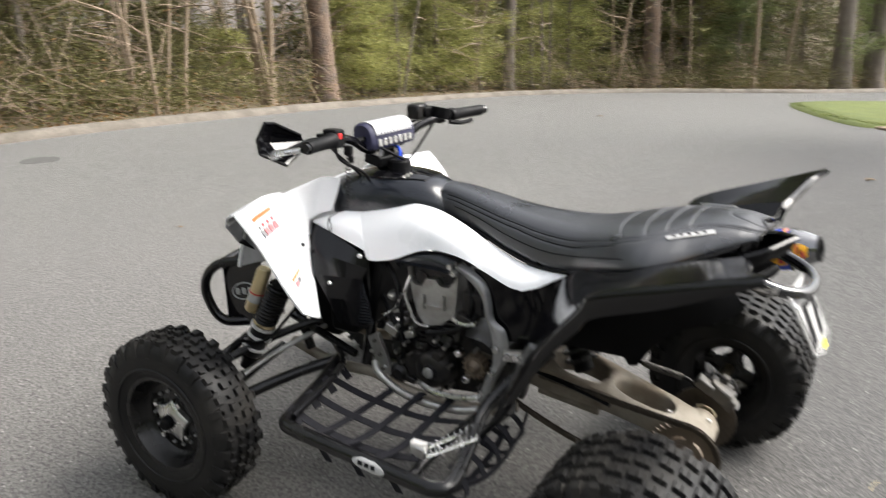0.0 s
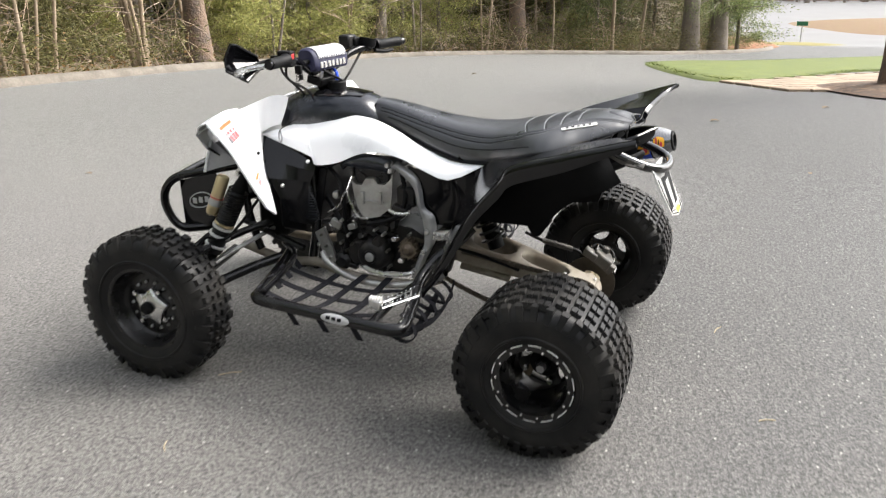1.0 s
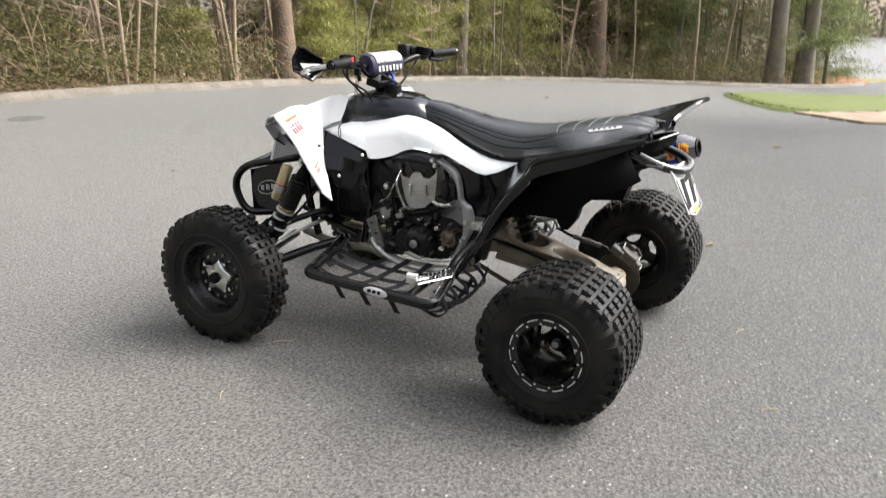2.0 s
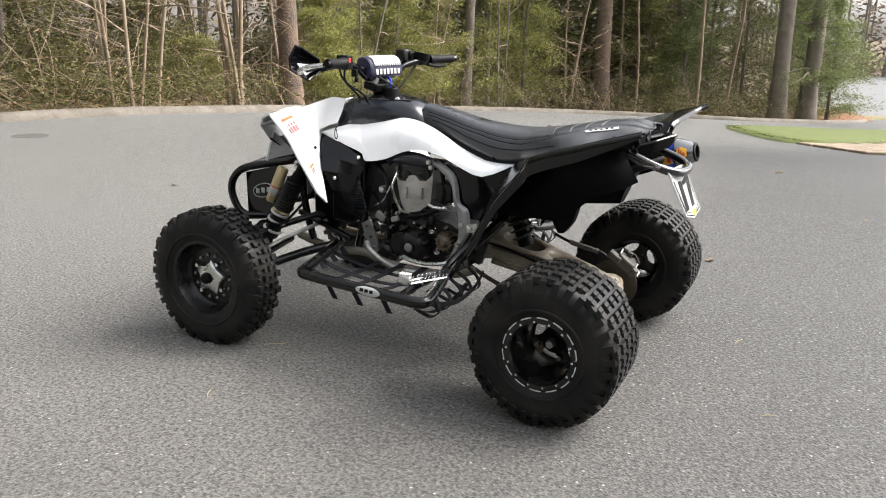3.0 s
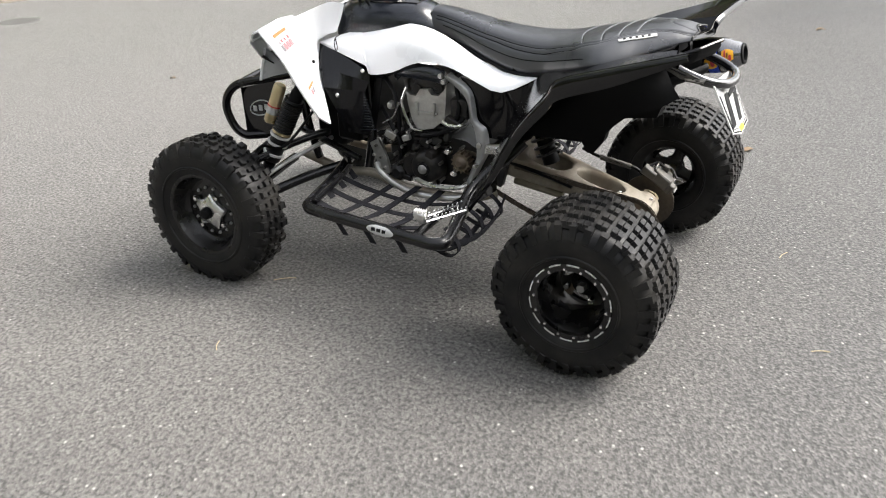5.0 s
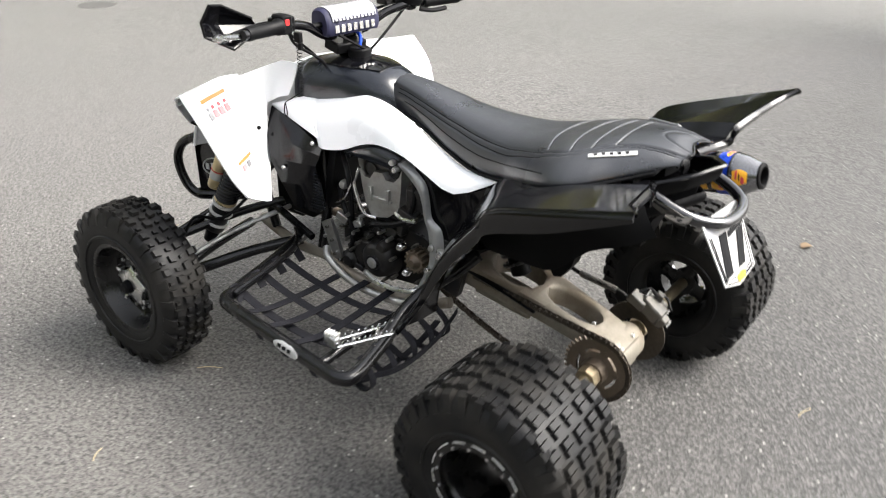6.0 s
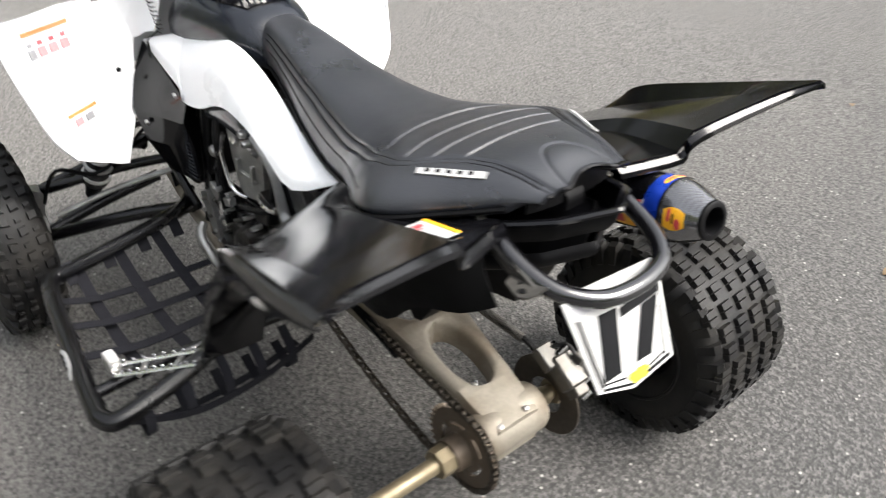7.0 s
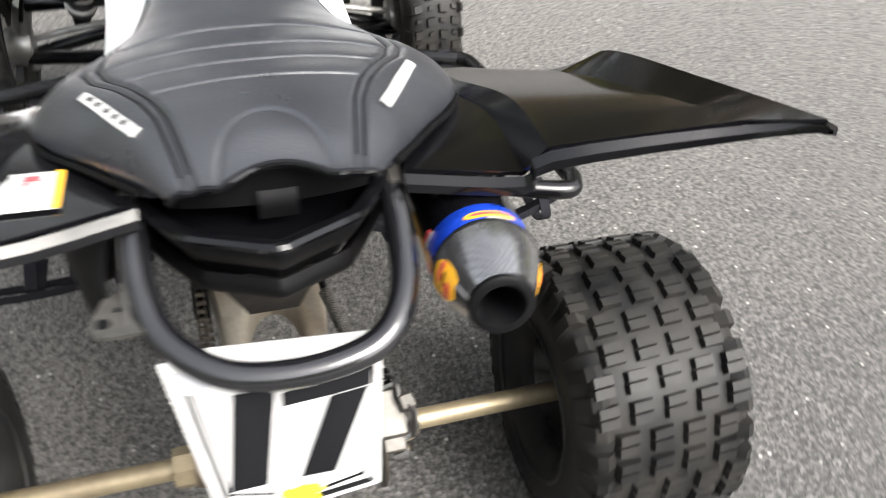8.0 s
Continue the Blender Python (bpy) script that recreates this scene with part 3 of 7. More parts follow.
# nose between the fenders
nose = [[(-0.392, y, 0.850 - 0.10 * abs(y)), (-0.45, y * 1.1, 0.825 - 0.12 * abs(y)), (-0.53, y * 1.2, 0.77), (-0.565, y * 1.1, 0.70), (-0.54, y, 0.64)] for y in (-0.165, -0.08, 0.0, 0.08, 0.165)]
part("nose_cowl", Shape().sheet(nose, 0.005), WHITE, quad, "white nose cowl")
both("nose_side", Shape().sheet([[(-0.442, -0.455, 0.815), (-0.50, -0.33, 0.80), (-0.54, -0.22, 0.79)], [(-0.468, -0.448, 0.780), (-0.525, -0.33, 0.765), (-0.56, -0.22, 0.755)], [(-0.452, -0.425, 0.735), (-0.515, -0.31, 0.722), (-0.555, -0.20, 0.715)]], 0.005, 1, 1), NOSEGREY, quad, "dark grey nose insert", 8)
both("nose_scoop", Shape().sheet([[(-0.463, -0.389, 0.752), (-0.420, -0.388, 0.718), (-0.381, -0.386, 0.687)], [(-0.500, -0.385, 0.647), (-0.455, -0.380, 0.662), (-0.385, -0.376, 0.680)]], 0.005, 1, 1, (0, -1, 0)), NOSEGREY, quad, "dark grey air scoop", 8)
both("scoop_edge", Shape().tube([(-0.465, -0.389, 0.752), (-0.484, -0.388, 0.700), (-0.502, -0.386, 0.647)], 0.0045, 6), WHITE, quad)
both("nose_underside", Shape().sheet([[(-0.452, -0.425, 0.735), (-0.515, -0.31, 0.722), (-0.555, -0.20, 0.715)], [(-0.43, -0.36, 0.69), (-0.48, -0.27, 0.67), (-0.52, -0.17, 0.65)]], 0.004, 2, 2), MATT, quad)

# side panels: white swoosh over the engine
top = [(-0.420, -0.160, 0.731), (-0.360, -0.143, 0.751), (-0.282, -0.118, 0.775), (-0.272, -0.116, 0.777), (-0.170, -0.102, 0.796), (-0.090, -0.097, 0.799), (-0.020, -0.095, 0.786), (0.060, -0.096, 0.752), (0.130, -0.102, 0.715), (0.240, -0.120, 0.677), (0.358, -0.145, 0.677)]
bot = [(-0.420, -0.161, 0.728), (-0.320, -0.166, 0.695), (-0.226, -0.168, 0.661), (-0.222, -0.168, 0.639), (-0.142, -0.170, 0.653), (-0.065, -0.172, 0.686), (0.005, -0.174, 0.700), (0.090, -0.177, 0.687), (0.155, -0.180, 0.661), (0.256, -0.186, 0.631), (0.356, -0.147, 0.674)]
mid = [((p[0] + q[0]) / 2, min(p[1], q[1]) * 0.62 + max(p[1], q[1]) * 0.38 - 0.008, (p[2] + q[2]) / 2 + 0.004) for p, q in zip(top, bot)]
mid[0], mid[-1] = (-0.420, -0.1605, 0.7295), (0.357, -0.146, 0.6755)
both("side_panel", Shape().sheet([top, mid, bot], 0.004, 5, 3), WHITE, quad, "glossy white side panel", 50)
# black shroud below it
shr = [[(-0.416, -0.166, 0.728), (-0.31, -0.168, 0.688), (-0.222, -0.166, 0.640)], [(-0.402, -0.206, 0.665), (-0.31, -0.196, 0.640), (-0.228, -0.170, 0.615)],
       [(-0.365, -0.236, 0.600), (-0.30, -0.205, 0.590), (-0.245, -0.172, 0.580)], [(-0.330, -0.230, 0.530), (-0.28, -0.195, 0.52), (-0.25, -0.16, 0.50)], [(-0.325, -0.19, 0.44), (-0.28, -0.17, 0.43), (-0.25, -0.15, 0.42)]]
both("radiator_shroud", Shape().sheet(shr, 0.005, 1, 4), BLACK, quad, "gloss black radiator shroud", 14)
for p in ((-0.245, -0.179, 0.652), (-0.32, -0.226, 0.575)):
    part("shroud_screw", Shape().rev([(0, -0.004), (0.006, -0.003), (0.007, 0.002)], p, (0, 1, 0.2), 10), SILVER, quad)

# tank cover and its cap
tank = []
for x, hw, zt, zs in ((-0.385, 0.10, 0.842, 0.76), (-0.33, 0.128, 0.858, 0.77), (-0.25, 0.122, 0.868, 0.775), (-0.15, 0.108, 0.866, 0.78), (-0.075, 0.088, 0.846, 0.775), (-0.03, 0.055, 0.80, 0.755)):
    tank.append([(x, hw * c, zs + (zt - zs) * h) for c, h in ((-1.0, -0.15), (-1.0, 0.25), (-0.86, 0.66), (-0.6, 0.90), (-0.25, 1.0), (0.25, 1.0), (0.6, 0.90), (0.86, 0.66), (1.0, 0.25), (1.0, -0.15))])
part("tank_cover", Shape().loft([spline(r, 2) for r in zip(*[spline(c, 4) for c in zip(*tank)])]), TANKGREY, quad, "dark grey tank cover")
part("tank_top", Shape().sheet([[(x, y, z + 0.004 - 2.2 * y * y) for y in (-0.08 * w, -0.04 * w, 0, 0.04 * w, 0.08 * w)] for x, z, w in ((-0.36, 0.850, 0.8), (-0.28, 0.868, 1.0), (-0.18, 0.870, 0.95), (-0.10, 0.858, 0.6))], 0.006), BLACK, quad, "gloss black tank top")
part("fuel_cap", Shape().rev([(0.0, 0.03), (0.026, 0.03), (0.032, 0.024), (0.034, 0.0)], (-0.215, 0, 0.868), (0, 0, 1), 24), MATT, quad)
part("vent_hose", Shape().tube([(-0.215, 0.0, 0.895), (-0.222, 0.012, 0.922), (-0.250, 0.022, 0.934), (-0.283, 0.022, 0.918), (-0.300, 0.018, 0.880)], 0.005, 8), BLUE, quad, "blue vent hose")

# seat
prof = [(-0.05, 0.056, 0.846, 0.775), (0.0, 0.066, 0.840, 0.765), (0.06, 0.078, 0.828, 0.748), (0.17, 0.103, 0.803, 0.708), (0.28, 0.128, 0.789, 0.682), (0.38, 0.154, 0.787, 0.690),
        (0.46, 0.192, 0.797, 0.710), (0.52, 0.226, 0.808, 0.730), (0.57, 0.233, 0.818, 0.742), (0.615, 0.212, 0.828, 0.752), (0.66, 0.176, 0.836, 0.764), (0.70, 0.149, 0.840, 0.776), (0.745, 0.118, 0.838, 0.790), (0.788, 0.094, 0.827, 0.800)]
SX = [p[0] for p in prof]


def smooth_at(x, k):
    """The seat's outline there: 1 half width, 2 height of the top, 3 height of the lower edge."""
    i = min(max(int(np.searchsorted(SX, x)) - 1, 0), len(prof) - 2)
    p = [prof[min(max(i + j, 0), len(prof) - 1)][k] for j in (-1, 0, 1, 2)]
    t = min(max((x - SX[i]) / (SX[i + 1] - SX[i]), 0), 1)
    return 0.5 * (2 * p[1] + (p[2] - p[0]) * t + (2 * p[0] - 5 * p[1] + 4 * p[2] - p[3]) * t * t + (3 * p[1] - p[0] - 3 * p[2] + p[3]) * t ** 3)


def seam_y(x):
    """The seam between the middle panel and the side bolster."""
    return float(np.interp(x, [-0.05, 0.1, 0.2, 0.3, 0.4, 0.48, 0.54, 0.575, 0.61, 0.65, 0.69, 0.79], [0.044, 0.068, 0.084, 0.104, 0.126, 0.150, 0.156, 0.146, 0.122, 0.101, 0.088, 0.070]))


def seat_z(x, y):
    """Height of the padded seat there."""
    hw, zt, zb = smooth_at(x, 1), smooth_at(x, 2), smooth_at(x, 3)
    c = min(abs(y) / hw, 1.0)
    z = zb + (zt - zb) * (1 - c ** float(np.interp(x, [0.42, 0.58, 0.70], [3.4, 2.5, 2.0]))) ** 0.5
    sy = seam_y(x)
    rear = float(np.interp(x, [0.38, 0.5], [0, 1]))
    for k in (1.0, 1.10):
        z -= 0.0042 * math.exp(-((abs(y) - sy * k) / 0.0030) ** 2)
    z += rear * 0.004 * math.exp(-((abs(y) - sy * 1.25) / 0.035) ** 2)
    ins = float(np.interp(abs(y), [0.9 * sy, sy], [1, 0]))
    for k in range(4):
        xc = (0.466, 0.530, 0.585, 0.638)[k] + (1.35, 1.0, 0.6, 0.3)[k] * y * y - 0.0165
        u = x - xc
        z += ins * (0.0016 * math.exp(-(u / 0.020) ** 2) - 0.0030 * math.exp(-((u - 0.0165) / 0.0024) ** 2))
    d = math.hypot((x - 0.790) / 0.078, y / 0.050)
    z += 0.005 * max(0, 1 - d * d) - 0.0022 * math.exp(-((d - 1) / 0.05) ** 2)
    return z


st = Shape()
XS = np.concatenate([np.linspace(SX[0], 0.43, 130), np.linspace(0.43, 0.67, 241)[1:], np.linspace(0.67, SX[-1], 60)[1:]])
NX, NV = len(XS), 170
vs, fs = [], []
for i in range(NX):
    x = float(XS[i])
    hw, zb = smooth_at(x, 1), smooth_at(x, 3)
    for j in range(NV):
        v = -1 + 2 * j / (NV - 1)
        y = hw * (0.35 * v + 0.65 * math.sin(v * math.pi / 2)) if abs(v) < 1 else hw * v
        edge = abs(v) == 1
        x_ = x - float(np.interp(x, [0.70, 0.788], [0, 1])) * (0.006 * math.exp(-(y / 0.034) ** 2) - 0.009 * math.exp(-((abs(y) - 0.05) / 0.02) ** 2))
        vs.append((min(x_, 0.74) if edge else x_, y * (0.93 if edge else 1), zb - (0.012 if edge else 0) if abs(v) == 1 else seat_z(x, y)))
    vs.append((min(x, 0.735), 0, zb - 0.012))
n1 = NV + 1
for i in range(NX - 1):
    for j in range(n1):
        a, b = i * n1 + j, i * n1 + (j + 1) % n1
        fs.append((a, b, b + n1, a + n1))
tail = vs[(NX - 1) * n1:]
vs += [(q[0] - 0.055, q[1] * 0.90, q[2] - 0.008) for q in tail]
fs += [((NX - 1) * n1 + j, (NX - 1) * n1 + (j + 1) % n1, NX * n1 + (j + 1) % n1, NX * n1 + j) for j in range(n1)]
fs += [tuple(range(n1)), tuple(range(NX * n1, NX * n1 + n1))]
seat = part("seat", st.add(vs, fs), VINYL, quad, "black vinyl seat with ribbed grip top", 70)


def on_seat(x, y, lift=0.0):
    return (x, y, seat_z(x, y) + lift)


for sg in (-1, 1):
    for k in (1.0, 1.10):
        part("seam_stitch", Shape().tube([on_seat(x, sg * seam_y(x) * k, 0.0006) for x in np.linspace(-0.03, 0.77, 60)], 0.0014, 5, 1), DECALK, seat, "dark seam along the seat")
    part("seam_stitch", Shape().tube([on_seat(x, sg * smooth_at(x, 1) * 0.955, 0.0006) for x in np.linspace(0.0, 0.52, 40)], 0.0015, 5, 1), DECALK, seat, "dark seam along the seat")
for k in range(4):
    x0, bow, half = (0.466, 0.530, 0.585, 0.638)[k], (1.35, 1.0, 0.6, 0.3)[k], (0.142, 0.140, 0.118, 0.096)[k]
    part("rib_seam", Shape().tube([on_seat(x0 + bow * y * y, y, 0.0003) for y in np.linspace(-half, half, 40)], 0.0011, 5, 1), DECALK, seat, "dark stitched rib seam")
for sgn in (-1, 1):
    part("seat_edge", Shape().tube([(x, smooth_at(x, 1) * sgn * 1.002, smooth_at(x, 3) - 0.002) for x in np.linspace(0.0, 0.745, 36)], 0.0045, 6, 1), MATT, seat, "black seat edge piping")
for sg in (-1, 1):
    tag = part("maker_tag", Shape().sheet([[on_seat(0.604 + 0.094 * a + 0.005 * (b - 0.5), sg * (0.167 - 0.050 * a + 0.0088 * (b - 0.5)), 0.0035) for a in (0, 0.33, 0.67, 1)] for b in (0, 0.5, 1)], 0.003), DECALW, seat, "white tag with illegible print")
    for k in range(5):
        a0 = 0.12 + 0.16 * k
        part("tag_print", Shape().sheet([[on_seat(0.604 + 0.094 * a + 0.005 * (b - 0.5), sg * (0.167 - 0.050 * a + 0.0088 * (b - 0.5)), 0.0045) for a in (a0, a0 + 0.07)] for b in (0.2, 0.7)], 0.0006), DECALK, tag)
edge_pts = [Vector(q) for q in tail[2:-3]]
part("tail_piping", Shape().tube([p + Vector((0.001, 0, -0.001)) for p in edge_pts[::6]], 0.0036, 8, 1), BLACK, seat, "black piping round the wavy rear edge")
part("tail_piping", Shape().tube([p + Vector((-0.006, 0, -0.009)) for p in edge_pts[::6]], 0.0030, 8, 1), MATT, seat, "black piping under the rear edge")
# dark panel put where the hollow under the seat edge is shaded
part("hollow_panel", Shape().sheet([[(0.764 - 1.2 * y * y, y, z) for y in np.linspace(-0.088, 0.088, 9)] for z in (0.818, 0.796, 0.772)], 0.003), MATT, seat, "matt black panel standing for the dark hollow")
part("seat_strap", Shape().sheet([[(0.748, y, 0.788), (0.760, y, 0.786), (0.767, y, 0.775), (0.766, y, 0.760)] for y in (-0.018, 0.0, 0.018)], 0.004), MATT, quad, "black rubber seat strap")

# rear fenders
rear = [
    [(0.270, -0.140, 0.500), (0.272, -0.170, 0.490), (0.276, -0.200, 0.482), (0.300, -0.335, 0.462), (0.335, -0.425, 0.468)],
    [(0.310, -0.150, 0.600), (0.318, -0.190, 0.596), (0.330, -0.240, 0.592), (0.362, -0.345, 0.582), (0.408, -0.428, 0.602)],
    [(0.385, -0.160, 0.690), (0.400, -0.205, 0.686), (0.420, -0.250, 0.688), (0.462, -0.378, 0.688), (0.495, -0.438, 0.706)],
    [(0.500, -0.190, 0.712), (0.510, -0.222, 0.718), (0.524, -0.246, 0.730), (0.552, -0.402, 0.735), (0.537, -0.450, 0.757)],
    [(0.630, -0.165, 0.739), (0.642, -0.250, 0.756), (0.652, -0.268, 0.780), (0.695, -0.425, 0.790), (0.690, -0.474, 0.806)],
    [(0.740, -0.126, 0.768), (0.775, -0.240, 0.773), (0.788, -0.257, 0.810), (0.826, -0.440, 0.840), (0.862, -0.497, 0.857)],
]
rf = both("rear_fender", Shape().sheet(rear, 0.005, 6, 1), BLACK, quad, "gloss black rear fender with upswept tip", 9)
lip = rear[-1]
fade = (1.0, 1.0, 1.0, 0.75, 0.4)
both("fender_edge", Shape().sheet([[(x + 0.003, y, z + 0.001) for x, y, z in lip], [(x + 0.011 * k_, y, z - 0.005 * k_) for (x, y, z), k_ in zip(lip, fade)], [(x + 0.013 * k_, y, z - 0.012 * k_) for (x, y, z), k_ in zip(lip, fade)]], 0.004, 1, 4), BLACK, quad, "rolled rear lip", 25)
crest = [(0.250, -0.405, 0.345)] + [r[-1] for r in rear]
hang = (0.016, 0.020, 0.026, 0.042, 0.048, 0.040, 0.012)
both("fender_flange", Shape().sheet([[(x, y, z + 0.003), (x + 0.002, y - 0.012, z - 0.004), (x + 0.004 + 0.35 * h_ * (i < 3), y - 0.012, z - h_)] for i, ((x, y, z), h_) in enumerate(zip(crest, hang))], 0.005, 6, 3, (0, -1, 0)), BLACK, quad, "gloss black outer wall of the rear fender")
both("fender_leg", Shape().sheet([[(0.250, -0.405, 0.346), (0.275, -0.36, 0.352), (0.29, -0.30, 0.36)], [(0.290, -0.418, 0.405), (0.285, -0.36, 0.412), (0.285, -0.28, 0.42)], [rear[0][4], rear[0][3], (0.276, -0.20, 0.482)]], 0.005, 4, 3), BLACK, quad)


def fender_label(a0, a1, b0, b1, lift):
    """A patch of the label on the fender's flat inner panel beside the seat."""
    pts_ = np.array([rear[4][0], rear[4][1], rear[5][1], rear[5][0]])
    k = np.linalg.lstsq(np.c_[pts_[:, :2], np.ones(4)], pts_[:, 2], rcond=None)[0]
    rows = []
    for b in (b0, (b0 + b1) / 2, b1):
        rows.append([])
        for a in (a0, (a0 + a1) / 2, a1):
            x, y = 0.657 - 0.002 * a + 0.077 * b, -0.246 + 0.054 * a + 0.001 * b
            rows[-1].append((x, y, k[0] * x + k[1] * y + k[2] + 0.0085 + lift))
    return Shape().sheet(rows, 0.001)


part("warning_label", fender_label(0, 1, 0, 1, 0), DECALW, rf[0], "white warning label with orange edge")
part("label_band", fender_label(0.87, 1, 0, 1, 0.001), AMBER, rf[0], "orange-yellow band")
part("label_figure", fender_label(0.36, 0.62, 0.14, 0.26, 0.002), REDP, rf[0])
part("label_figure", fender_label(0.30, 0.50, 0.30, 0.38, 0.002), PINKP, rf[0])

# tail tray and box below the seat
rim_pts = [(0.42, -0.185, 0.698), (0.54, -0.232, 0.726), (0.60, -0.208, 0.738), (0.650, -0.160, 0.746), (0.696, -0.130, 0.751), (0.754, -0.102, 0.765), (0.800, -0.078, 0.780), (0.813, -0.066, 0.784), (0.834, -0.034, 0.791), (0.852, -0.006, 0.7965), (0.854, 0.0, 0.797)]
rim_pts = [(x, y - 0.008 * (x > 0.6), z) for x, y, z in rim_pts + [(x, -y, z) for x, y, z in rim_pts[-2::-1]]]
part("tail_rim", Shape().tube(rim_pts, 0.0085, 8, 5, flat=0.7), BLACK, quad, "gloss black tail rim")
outer = spline(rim_pts, 4)


def inset(p, k, w, drop):
    """A point of the rim drawn inwards and down."""
    return Vector((0.42 + (p.x - 0.42) * k, p.y * w, p.z - drop))


part("tail_tray", Shape().sheet([[inset(p, 1.0, 1.0, 0.0) for p in outer], [inset(p, 0.995, 0.98, 0.020) for p in outer], [inset(p, 0.965, 0.93, 0.040) for p in outer]], 0.004, 3, 1), MATT, quad, "black tail tray")
back = [p for p in outer if p.x > 0.64]
# black panel added behind the slot, standing for its shade
part("tail_recess", Shape().sheet([[inset(p, 0.90, 0.84, 0.034) for p in back], [inset(p, 0.88, 0.82, 0.085) for p in back]], 0.004, 2, 1), MATT, quad, "matt black panel that keeps the recess under the tail dark")
part("tail_guard", Shape().sheet([[inset(p, 0.925, 0.95, 0.068) for p in back], [inset(p, 0.940, 0.97, 0.080) for p in back], [inset(p, 0.915, 0.93, 0.098) for p in back], [inset(p, 0.86, 0.80, 0.102) for p in back]], 0.004, 3, 1), MATT, quad, "matt black lower strip of the tail")
part("tail_floor", Shape().sheet([[(x, y * w - 0.008, z) for y in (-0.13, 0, 0.13)] for x, z, w in ((0.45, 0.70, 1.1), (0.6, 0.72, 1.1), (0.72, 0.735, 0.85), (0.80, 0.748, 0.45))], 0.004), BLACK, quad)
part("tail_spout", Shape().loft([[(0.56, -0.085, 0.69), (0.775, -0.080, 0.698), (0.775, 0.050, 0.698), (0.56, 0.060, 0.69)], [(0.56, -0.080, 0.65), (0.735, -0.070, 0.655), (0.735, 0.042, 0.655), (0.56, 0.055, 0.65)], [(0.56, -0.060, 0.55), (0.700, -0.040, 0.562), (0.700, 0.016, 0.562), (0.56, 0.040, 0.55)]]), MATT, quad, "black pointed inner mudguard")
part("air_box", Shape().prism([(0.27, 0.70), (0.25, 0.60), (0.29, 0.52), (0.42, 0.515), (0.50, 0.520), (0.575, 0.545), (0.61, 0.60), (0.63, 0.70)], -0.125, 0.125), MATT, quad, "black air box and inner mudguard")
both("inner_guard", Shape().sheet([[(0.34, -0.16, 0.66), (0.34, -0.20, 0.57), (0.36, -0.18, 0.510)], [(0.46, -0.21, 0.70), (0.46, -0.23, 0.61), (0.47, -0.195, 0.515)], [(0.54, -0.235, 0.725), (0.55, -0.235, 0.64), (0.560, -0.195, 0.522)], [(0.62, -0.22, 0.74), (0.63, -0.225, 0.685), (0.645, -0.20, 0.600)], [(0.68, -0.19, 0.748), (0.70, -0.20, 0.695), (0.735, -0.19, 0.636)], [(0.73, -0.15, 0.752), (0.755, -0.165, 0.71), (0.785, -0.165, 0.664)]], 0.004, 3, 3), MATT, quad, "matt black inner mudguard")
part("guard_tab", Shape().prism([(0.47, 0.53), (0.495, 0.475), (0.512, 0.448), (0.533, 0.452), (0.560, 0.49), (0.575, 0.545)], -0.105, -0.065), MATT, quad)

# grab bar with its bracket
bar = [(0.62, -0.128, 0.735), (0.70, -0.133, 0.748), (0.745, -0.134, 0.744), (0.800, -0.132, 0.722), (0.848, -0.116, 0.703), (0.884, -0.076, 0.691), (0.898, -0.03, 0.688), (0.898, 0.03, 0.690), (0.882, 0.076, 0.697), (0.838, 0.104, 0.713), (0.765, 0.114, 0.736), (0.71, 0.118, 0.745), (0.62, 0.120, 0.738)]
gb = part("grab_bar", Shape().tube(bar, 0.0142, 16, 8), BARM, quad, "dark lacquered steel grab bar")
brk = part("bar_bracket", Shape().prism([(0.785, -0.138), (0.845, -0.128), (0.846, -0.160), (0.843, -0.172), (0.834, -0.178), (0.824, -0.176), (0.798, -0.166)], 0.711, 0.715, "xy"), CALM, gb, "grey steel bracket plate with bolt holes")
part("bracket_web", Shape().prism([(0.735, 0.748), (0.785, 0.735), (0.842, 0.712), (0.842, 0.704), (0.78, 0.712), (0.735, 0.735)], -0.1465, -0.1425), CALM, brk)
for hx, hy, hr in ((0.829, -0.165, 0.0062), (0.814, -0.153, 0.003)):
    part("bracket_hole", Shape().rev([(0, 0.0015), (hr - 0.0005, 0.0015), (hr, 0.0)], (hx, hy, 0.715), (0, 0, 1), 12), MATT, brk)
for p in ((0.722, -0.135, 0.763), (0.722, 0.119, 0.761)):
    part("bar_clip", Shape().box(p, (0.034, 0.013, 0.006), (0, 12, 0)), CALM, gb, "pale metal clip")

# rear plate with black stripes
A, B, C, D = Vector((0.866, -0.124, 0.690)), Vector((0.878, 0.072, 0.684)), Vector((0.928, -0.097, 0.556)), Vector((0.943, 0.056, 0.557))


def on_plate(u, v, lift=0.0):
    q = (A * (1 - u) + B * u) * (1 - v) + (C * (1 - u) + D * u) * v
    nrm = (B - A).cross(C - A).normalized()
    nrm = nrm if nrm.x > 0 else -nrm
    return q + nrm * lift


def plate_patch(poly, lift, th):
    return Shape().loft([[on_plate(u, v, lift) for u, v in poly], [on_plate(u, v, lift + th) for u, v in poly]])


